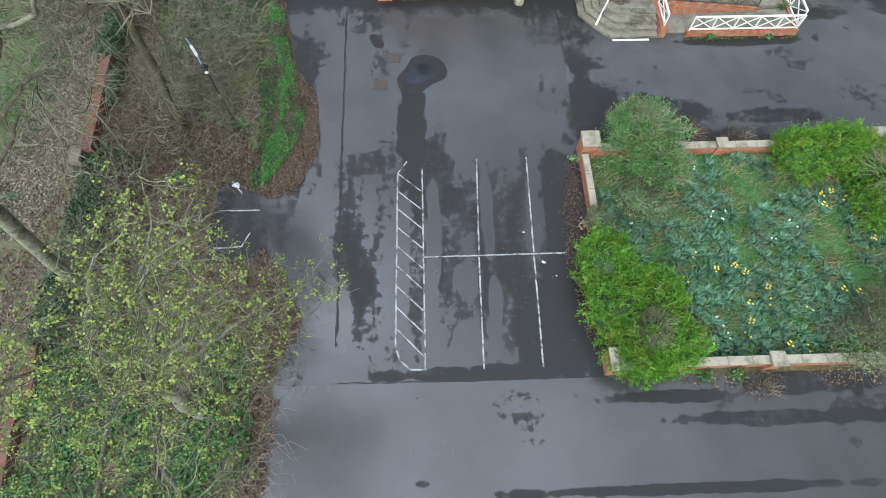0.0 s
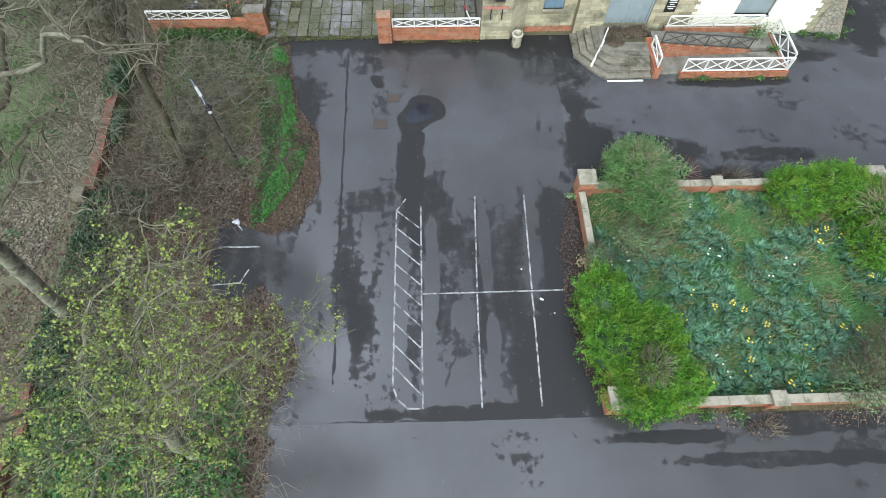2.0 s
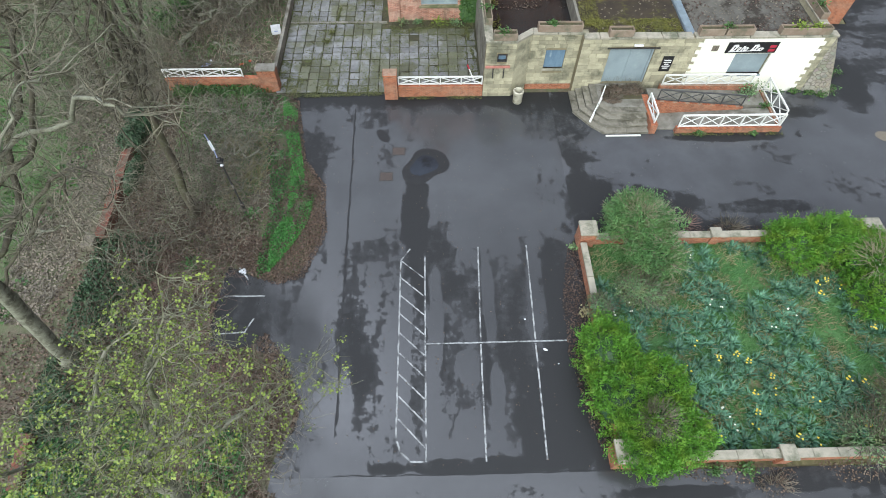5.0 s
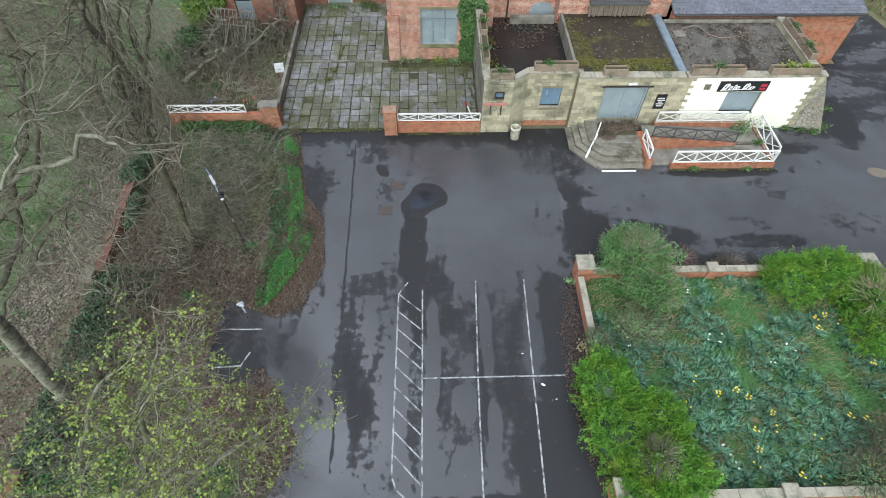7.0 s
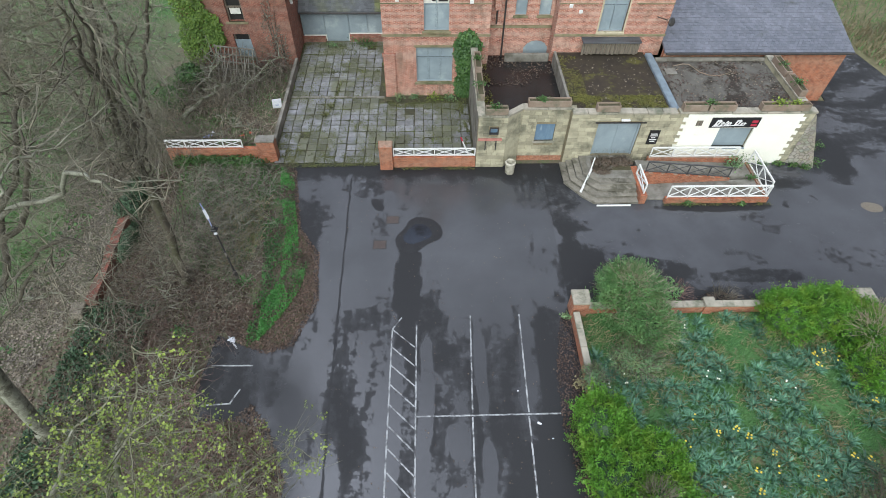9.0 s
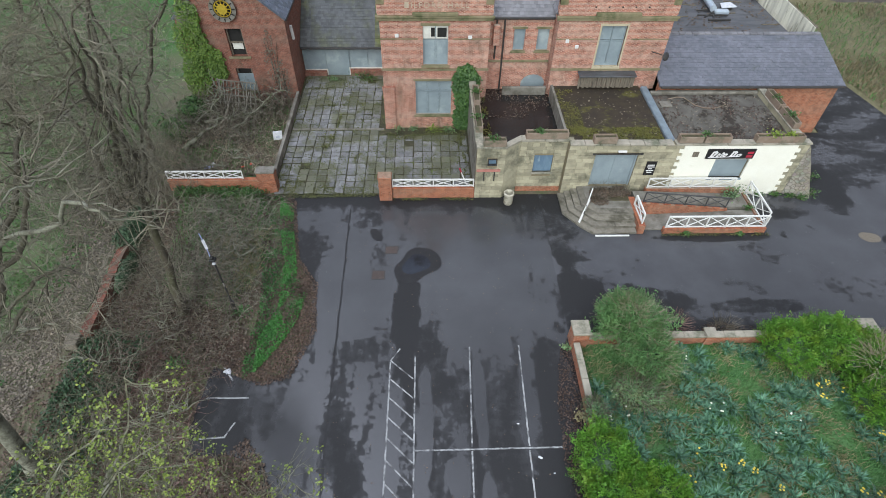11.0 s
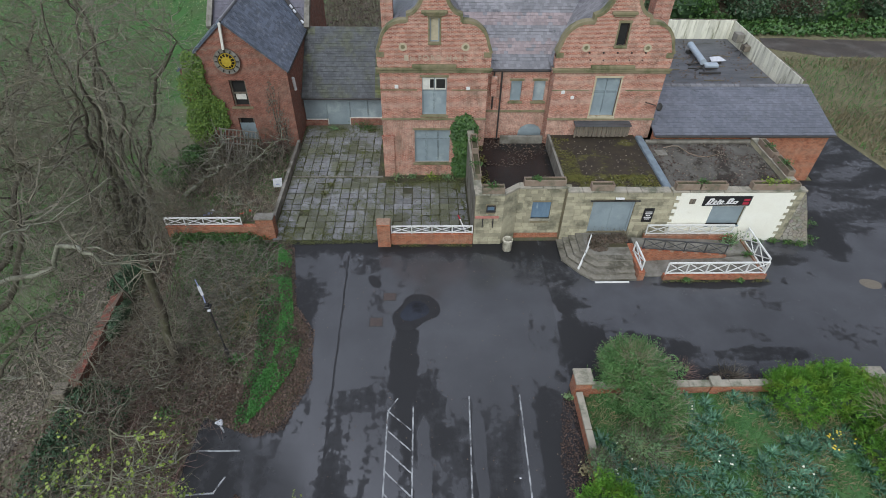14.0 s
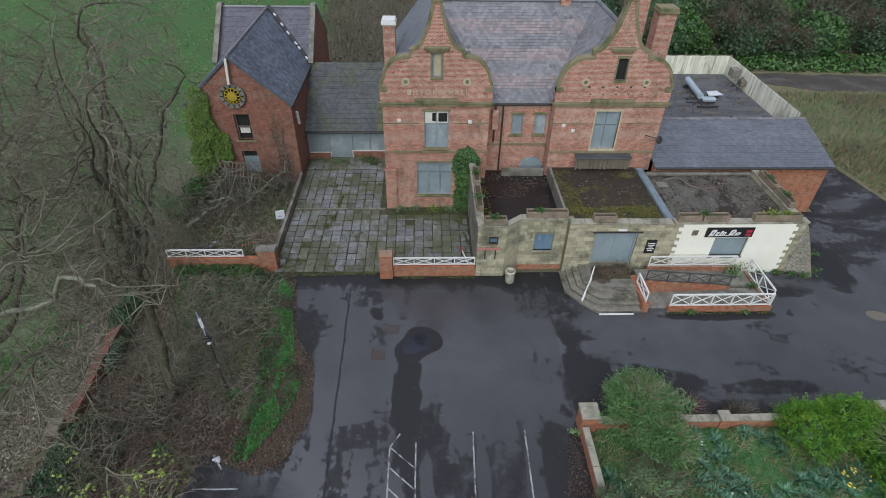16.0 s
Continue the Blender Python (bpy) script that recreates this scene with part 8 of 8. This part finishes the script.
# ---- climbers ----
def climber(label, mat, n, seed, spots, y, leaf=0.16, depth=0.35):
    """Leaves over a wall that faces south; spots: (x, z, rx, rz)."""
    g = np.random.default_rng(seed)
    t = thing("wall_climber", spots[0][0], y, 0.0, label, "climber")
    P = []
    for x, z, rx, rz in spots:
        k = n // len(spots)
        a, rr = g.uniform(0, math.tau, k), np.sqrt(g.random(k))
        edge = np.array([1 + 0.3 * noise.noise((math.cos(q) * 2 + x, math.sin(q) * 2 + z, seed)) for q in a])
        P.append(np.c_[x + np.cos(a) * rr * rx * edge, y - g.random(k) ** 1.5 * depth, np.maximum(z + np.sin(a) * rr * rz * edge, 0.03)])
    P = np.concatenate(P)
    N = g.normal(size=(len(P), 3)) * 0.5 + np.array([0, -1.0, 0.5])
    v, f = leaf_arrays(P, N, leaf, g)
    tagged(raw("foliage", v, f, mat, t), "overlapping ivy leaves", kind="stuff")
    segs = [((x + g.normal() * rx * 0.3, y - 0.03, 0.0), (x + g.normal() * rx * 0.5, y - 0.03, z + rz * 0.6), 0.03, 0.012) for x, z, rx, rz in spots for _ in range(4)]
    v, f = tubes(segs, 4)
    raw("stem", v, f, "bark_dark", t)


climber("dense dark green ivy climbing the hall wall", "leaf_ivy", 5200, 101, [(2.7, 3.5, 0.85, 1.15), (2.8, 2.2, 0.7, 1.3), (2.7, 0.9, 0.8, 0.9)], 31.98)
climber("yellow-green ivy over the corner of the clock building", "leaf_clock_ivy", 9500, 102, [(-15.5, 5.9, 0.7, 1.3), (-15.8, 4.3, 1.1, 1.5), (-15.1, 3.0, 1.2, 1.0), (-16.2, 1.6, 0.9, 1.5), (-14.6, 2.2, 0.6, 0.8)], 35.98, 0.13, 0.4)
climber("thin bare creeper on the brick wall", "twig", 500, 103, [(-10.7, 3.0, 0.5, 2.2), (-10.2, 1.5, 0.5, 1.4)], 35.98, 0.1, 0.1)
bush("yard_shrub", "dark green shrub in front of the ivy", [(-16.0, 33.0, 0.7, 1.0, 0.9, 1.0), (-16.6, 31.0, 0.5, 0.9, 0.9, 0.8)], 3500, 0.14, "leaf_ivy", 104, twigs=60)
bush("dark_bush", "dark dead bush at the foot of the wall", [(-10.8, 34.4, 0.5, 1.0, 0.7, 0.8)], 900, 0.12, "litter_red", 105, twigs=160, twig_mat="twig_red")
thicket("tangled dead brush before the clock building", [(-16.5, 35.5), (-9.7, 35.5), (-9.6, 33.0), (-11.5, 30.0), (-16.5, 29.0)], 950, 106, "twig", 1.5)
scatter("leaf_litter", "brown leaves lying through the yard", [(-16.3, 35.5), (-9.6, 35.5), (-9.5, 26.0), (-16.3, 26.0)], 5000, 0.12, "litter", 109, (-0.04, 0.06), 0.5)
thicket("pale dead stems strewn over the yard", [(-16.3, 33.0), (-9.8, 33.0), (-9.8, 27.0), (-16.3, 26.5)], 260, 111, "twig_pale", 0.7)
blades("yard_grass", "olive grass and moss in the yard", [(-16.3, 35.5), (-9.6, 35.5), (-9.5, 26.0), (-16.3, 26.0)], 4500, 0.16, "grass", 107, density=0.4, lean=0.9)
scatter("ground_cover", "weeds and ivy climbing the foot of the low wall", [(-15.0, 25.45), (-9.9, 25.45), (-9.0, 25.1), (-9.6, 24.7), (-15.0, 24.6)], 2600, 0.11, "leaf_ivy", 110, (0.0, 0.4), 0.8, density=0.8, category="ground cover")
thicket("bare brush behind the low front wall", [(-17.5, 28.5), (-13.5, 28.0), (-13.5, 25.0), (-17.5, 24.0)], 260, 108, "twig", 1.4)

# ---- weeds on walls, roofs and paving ----
WEEDS = [(14.78, 21.3, 0.0, 0.4, "leaf_ivy"), (17.9, 21.25, 0.0, 0.2, "leaf_ivy"), (23.7, 24.7, 0.0, 0.5, "leaf_ivy"), (24.4, 26.2, 0.0, 0.6, "leaf_ivy"), (24.6, 27.6, 0.0, 0.5, "leaf_ivy"), (22.9, 24.3, 0.0, 0.4, "leaf_ivy"), (21.4, 24.6, 0.0, 0.35, "leaf_ivy"), (20.4, 24.6, 0.0, 0.35, "leaf_ivy"), (22.3, 24.5, 0.0, 0.3, "leaf_ivy"),
         (18.6, 24.2, 0.5, 0.8, "leaf_grey"), (18.2, 24.0, 0.4, 0.6, "leaf_grey"), (19.0, 23.0, 0.4, 0.35, "leaf_ivy"), (-7.0, 38.3, 0.0, 0.5, "leaf_grey"), (-5.0, 38.6, 0.0, 0.8, "leaf_ivy"), (-4.3, 38.5, 0.0, 0.6, "leaf_ivy"), (-6.6, 29.7, 0.03, 0.3, "leaf_moss"), (-6.3, 30.6, 0.03, 0.3, "leaf_moss"),
         (-1.8, 31.6, 0.0, 0.5, "leaf_grey"), (-0.8, 31.7, 0.0, 0.4, "leaf_grey"), (0.5, 31.6, 0.0, 0.5, "leaf_yellow_ivy"), (1.6, 31.5, 0.0, 0.5, "leaf_grey"), (12.5, 25.8, 3.2, 0.3, "leaf_moss"),
         (3.9, 24.8, TOP + 0.44, 0.35, "leaf_ivy"), (6.6, 25.5, TOP + 0.44, 0.3, "leaf_ivy"), (6.45, 25.5, TOP + 0.5, 0.25, "leaf_ivy"), (15.9, 25.05, TOP + 0.44, 0.4, "leaf_ivy"), (19.8, 25.05, TOP + 0.44, 0.4, "leaf_yellow_ivy"), (20.7, 25.05, TOP + 0.44, 0.35, "leaf_yellow_ivy"), (21.85, 27.3, TOP + 0.3, 0.4, "leaf_ivy"), (21.85, 29.2, TOP + 0.3, 0.35, "leaf_ivy"),
         (3.15, 27.0, TOP + 0.4, 0.4, "leaf_ivy"), (3.2, 29.8, TOP + 0.4, 0.35, "leaf_ivy"), (11.6, 3.75, 0.0, 0.45, "leaf_ivy"), (10.4, 3.7, 0.0, 0.3, "leaf_ivy"), (7.4, 14.75, 0.0, 0.25, "leaf_grey"), (6.6, 13.9, 0.0, 0.25, "leaf_grey"), (6.7, 10.4, 0.0, 0.5, "grass_dry"), (-11.3, 13.3, 0.0, 0.5, "leaf_ground"), (-9.0, 16.2, 0.0, 0.5, "leaf_ground")]
for k, (x, y, z, s, m) in enumerate(WEEDS):
    weeds(x, y, z, s, m, 200 + k, int(50 + 90 * s))
bush("dead_bed", "dead brown planting beside the doorway", [(10.6, 24.1, 0.68, 0.9, 0.5, 0.28), (11.6, 24.2, 0.68, 0.6, 0.5, 0.28), (10.2, 23.5, 0.68, 0.6, 0.4, 0.15)], 1800, 0.09, "litter", 120, core=None, twigs=160)
for k, (poly, n, mt, lab) in enumerate((([(-1.9, 24.6), (2.9, 24.6), (2.9, 24.35), (-1.9, 24.35)], 500, "leaf_moss", "moss and weeds at the foot of the low wall"), ([(13.4, 21.38), (19.5, 21.38), (19.7, 21.15), (13.4, 21.2)], 500, "leaf_moss", "moss and weeds at the foot of the ramp wall"),
                                        ([(-9.2, 28.2), (-8.2, 27.4), (-6.6, 26.0), (-2.7, 25.3), (-2.7, 24.75), (-9.0, 24.6)], 4200, "leaf_moss", "moss and weeds at the court entrance"), ([(-9.2, 38.9), (-2.8, 38.9), (-2.8, 37.2), (-9.2, 36.9)], 2400, "leaf_moss", "weeds at the far edge of the court"),
                                        ([(-2.6, 31.9), (2.8, 31.9), (2.8, 30.2), (-2.6, 30.6)], 2600, "leaf_moss", "weeds below the hall window"), ([(8.7, 27.2), (14.0, 27.2), (14.0, 25.3), (8.7, 25.3)], 7500, "leaf_roof_moss", "olive moss on the roof edge"), ([(8.5, 31.5), (9.6, 31.5), (9.6, 25.5), (8.5, 25.5)], 1800, "leaf_roof_moss", "moss along the roof kerb"))):
    scatter("moss", lab, poly, n, 0.07, mt, 300 + k, (3.2, 3.24) if "roof" in lab else (0.03, 0.07), 0.4, density=0.9, category="moss")
scatter("moss", "moss and small weeds spread over the worn flags", [(-9.1, 25.2), (2.8, 25.2), (2.8, 31.5), (-2.8, 31.5), (-2.8, 38.8), (-9.1, 38.8)], 7000, 0.075, "leaf_moss", 339, (0.06, 0.1), 0.4, density=0.55, category="moss")
for k, line in enumerate(([(-9.0, 31.7), (-2.8, 31.7)], [(-8.6, 26.2), (-6.4, 29.0), (-4.9, 31.6)], [(-6.6, 29.4), (-6.2, 31.0), (-6.0, 33.5)], [(-4.6, 28.6), (-2.2, 30.4), (0.6, 31.3)], [(-9.0, 34.6), (-2.9, 35.0)], [(-5.2, 25.0), (-4.4, 27.0), (-4.6, 28.6)], [(2.2, 25.2), (2.6, 28.0), (2.2, 31.0)])):
    strip = [(x, y - 0.16) for x, y in line] + [(x + 0.12, y + 0.16) for x, y in line[::-1]]
    scatter("moss", "line of weeds grown along the paving joints", strip, 420, 0.09, "leaf_moss", 340 + k, (0.05, 0.12), 0.6, density=1.4, category="moss")
scatter("moss", "moss and dirt along the edges of the sunken roof", [(3.4, 25.8), (8.2, 25.8), (8.2, 26.5), (4.2, 26.4), (4.0, 32.0), (3.4, 32.0)], 900, 0.09, "leaf_roof_moss", 350, (2.36, 2.42), 0.5, density=0.9, category="moss")
scatter("leaf_litter", "sodden leaves on the sunken black roof", rect(3.4, 8.2, 29.5, 33.0), 500, 0.1, "litter", 351, (2.36, 2.4), 0.4, density=0.6)
scatter("leaf_litter", "dead leaves and debris on the felt roof", [(14.7, 30.8), (21.5, 30.8), (21.5, 25.4), (14.7, 25.4)], 900, 0.1, "litter_pale", 320, (3.2, 3.23), 0.4, density=0.6)
scatter("leaf_litter", "dark sodden leaves on the felt roof", [(14.7, 30.8), (21.5, 30.8), (21.5, 25.4), (14.7, 25.4)], 1300, 0.12, "litter_red", 319, (3.2, 3.23), 0.4, density=0.45)
scatter("leaf_litter", "pale debris on the mossy roof", [(8.7, 31.5), (14.0, 31.5), (14.0, 25.6), (8.7, 25.6)], 260, 0.12, "litter_pale", 321, (3.2, 3.23), 0.3)
scatter("leaf_litter", "dead red-brown leaves along the garden wall", [(6.8, 13.8), (6.35, 14.0), (5.7, 11.0), (5.6, 8.5), (5.9, 6.0), (6.3, 4.4), (6.9, 4.4)], 2800, 0.08, "litter_red", 322, (0.0, 0.05), 0.45)
scatter("leaf_litter", "damp leaves strewn below the north garden wall", [(7.6, 14.3), (20.3, 14.3), (20.3, 14.9), (7.6, 15.2)], 700, 0.08, "litter_red", 323, (0.0, 0.03), 0.4, density=0.6)
scatter("leaf_litter", "loose leaves below the south garden wall", [(7.4, 4.0), (20.3, 4.0), (20.3, 3.2), (10.4, 3.2)], 900, 0.08, "litter", 324, (0.0, 0.03), 0.4, density=0.6)
scatter("leaf_litter", "few small leaves and grit on the asphalt", rect(-5.0, 6.5, 4.0, 24.0), 420, 0.06, "litter", 325, (0.002, 0.015), 0.3)
patch = thing("rubble_patch", 25.3, 20.8, 0, "patch of broken gravel beside a puddle", "rubble")
blob("gravel", 0, 0, [(24.7, 20.9), (25.2, 20.5), (25.8, 20.6), (26.0, 21.1), (25.4, 21.4), (24.8, 21.3)], 0.012, "timber", "broken brown gravel", patch)
blob("pool", 0, 0, [(25.9, 20.4), (26.9, 20.2), (27.4, 20.8), (26.6, 21.2), (26.0, 21.0)], 0.01, "tar", "dark pool", patch)

# ---- distance: rough ground, hedge and woods ----
blades("verge_grass", "tall bleached grass beside the drive", [(34.6, 31.0), (33.4, 37.5), (32.2, 46.0), (36.0, 52.5), (75, 52), (75, 26), (40, 27.5)], 11000, 0.5, "grass_straw", 401, density=0.12, lean=0.9, w=0.03)
blades("verge_grass", "coarse olive grass beside the drive", [(34.6, 31.0), (33.4, 37.5), (32.2, 46.0), (36.0, 52.5), (75, 52), (75, 26), (40, 27.5)], 8000, 0.4, "grass", 402, lean=0.9, w=0.03)
thicket("brown bramble heaps on the verge", [(35.5, 31.5), (34.4, 40.0), (34.0, 46.0), (44.0, 51.0), (60, 50), (60, 34)], 900, 404, "twig", 1.3)
M["mud"] = surf("dark_wet_track", (0.075, 0.06, 0.05), (0.05, 0.042, 0.036), 0.6, 0.6, (0.11, 0.1, 0.09), 0.4)
sheet("track", ragged([(36.0, 55.6), (41.0, 53.4), (60, 52.5), (110, 50)], 4, 0.8, 0.4) + ragged([(110, 55), (60, 57.0), (44, 58.0), (36.6, 58.4)], 4, 0.8, 0.4), -0.03, "mud", road, "muddy dark track")
scatter("ground_cover", "deep green undergrowth along the wood edge", [(24, 56), (36, 59), (60, 58), (110, 56), (110, 64), (60, 63), (24, 66)], 15000, 0.4, "leaf_ivy", 403, (0.0, 0.5), 0.6, category="ground cover")
wg = random.Random(77)
for k in range(54):
    x = 21 + (k % 30) * 2.8 + wg.uniform(-1, 1)
    y = 64 + wg.uniform(-1.5, 3) + (6.5 if k >= 30 else 0) + max(0, (x - 60)) * -0.05
    r = wg.uniform(1.9, 3.2) * (1.35 if k >= 30 else 1.0)
    kind = k % 3
    if kind == 0:
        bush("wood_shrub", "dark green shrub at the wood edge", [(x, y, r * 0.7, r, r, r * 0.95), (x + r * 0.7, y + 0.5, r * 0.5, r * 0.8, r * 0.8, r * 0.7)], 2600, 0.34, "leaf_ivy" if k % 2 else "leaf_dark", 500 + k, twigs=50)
    else:
        bush("wood_shrub", "bare brown brush at the wood edge", [(x, y, r * 0.6, r, r, r * 0.9)], 700, 0.3, "leaf_dark", 500 + k, core=None, twigs=420, twig_mat="twig" if kind == 1 else "twig_red")
base_tree, _, _ = plant_tree("woodland_tree", "bare woodland tree with dark branches", 30, 70, 9.5, 0.3, 88, "bark_dark", 5, spread=0.95, first=0.15, kids=(4, 6), shrink=0.6, twig="twig", thin=0.7)
for k in range(12):
    x = 24 + k * 6.0 + wg.uniform(-1.5, 1.5)
    copy_thing(base_tree, pose(x, 69 + wg.uniform(-2, 6), -0.05, wg.uniform(-4, 4), wg.uniform(-4, 4), wg.uniform(0, 360)))
scatter("meadow_weeds", "pale yellow-green weeds dotted over the field", [(-70, 40), (-18, 38), (-17, 95), (-90, 95)], 15000, 0.22, "leaf_field", 410, (-0.04, 0.1), 0.5, density=0.18, width=0.3, category="weeds")
scatter("meadow_grass", "lush tufts over the green field", [(-80, 36), (-18, 36), (-17, 110), (-110, 110)], 7000, 0.3, "leaf_meadow", 411, (-0.04, 0.06), 0.3, category="grass")
thicket("bare brush behind the link building", [(-9.0, 50.0), (-3.0, 47.0), (3.0, 92.0), (-15.0, 92.0)], 1900, 412, "twig", 2.6)
scatter("leaf_litter", "brown leaves under the brush behind the link building", [(-8.9, 44.6), (-2.9, 44.6), (4.0, 92.0), (-16.0, 92.0)], 9000, 0.26, "litter_red", 413, (-0.04, 0.1), 0.5)
post_row = thing("fence", -8.5, 62, 0, "row of dark fence posts beyond the buildings", "fence")
for k in range(5):
    part("post", rods(((-8.2 - 0.3 * k, 50 + 6 * k, -0.05), (-8.2 - 0.3 * k, 50 + 6 * k, 1.6)), w=0.12), "timber", post_row)
scatter("roof_debris", "broken slate and dirt strewn over the flat roof", rect(16.0, 26.5, 36.5, 46.8), 700, 0.2, "litter", 330, (3.95, 3.98), 0.25, density=0.35, category="debris")
hose = thing("roof_hose", 17.0, 29.5, 3.2, "pale loose hose curled on the gritty felt roof", "hose")
ring = [Vector((15.6 + 0.42 * k + 0.25 * math.sin(k * 1.1), 30.3 - 0.12 * k + 0.45 * math.sin(k * 0.9), 3.24)) for k in range(9)]
part("coil", rods(*zip(ring[:-1], ring[1:]), w=0.06, sides=6), "planter", hose)
lid = thing("roof_slab", 15.2, 29.7, 3.2, "square grey paving slab lying on the felt roof", "slab")
part("slab", boxes((14.9, 15.6, 29.4, 30.0, 3.2, 3.27), bevel=0.01), "concrete", lid)
for k in range(7):
    t = thing("roof_batten", 17.5 + k * 1.3, 38.2 + (k * 37 % 11) * 0.6, 3.95, "loose dark batten lying on the flat roof", "batten", "roof battens")
    bx_, by_ = 17.5 + k * 1.3, 38.2 + (k * 37 % 11) * 0.6
    part("length", rods(((bx_, by_, 3.98), (bx_ + 1.4, by_ + 0.25 * math.sin(k * 2.1), 3.98)), w=0.07), "timber", t)
scatter("leaf_litter", "brown leaves caught in the ground cover", COVER, 3200, 0.09, "litter_red", 331, (0.06, 0.16), 0.5, density=1.0)
scatter("ground_cover", "dark ivy hanging over the old wall", [(-16.4, 20.0), (-15.5, 20.0), (-15.6, 18.6), (-16.3, 18.4)], 700, 0.12, "leaf_dark", 332, (0.25, 0.62), 0.9, density=0.6, category="ground cover")
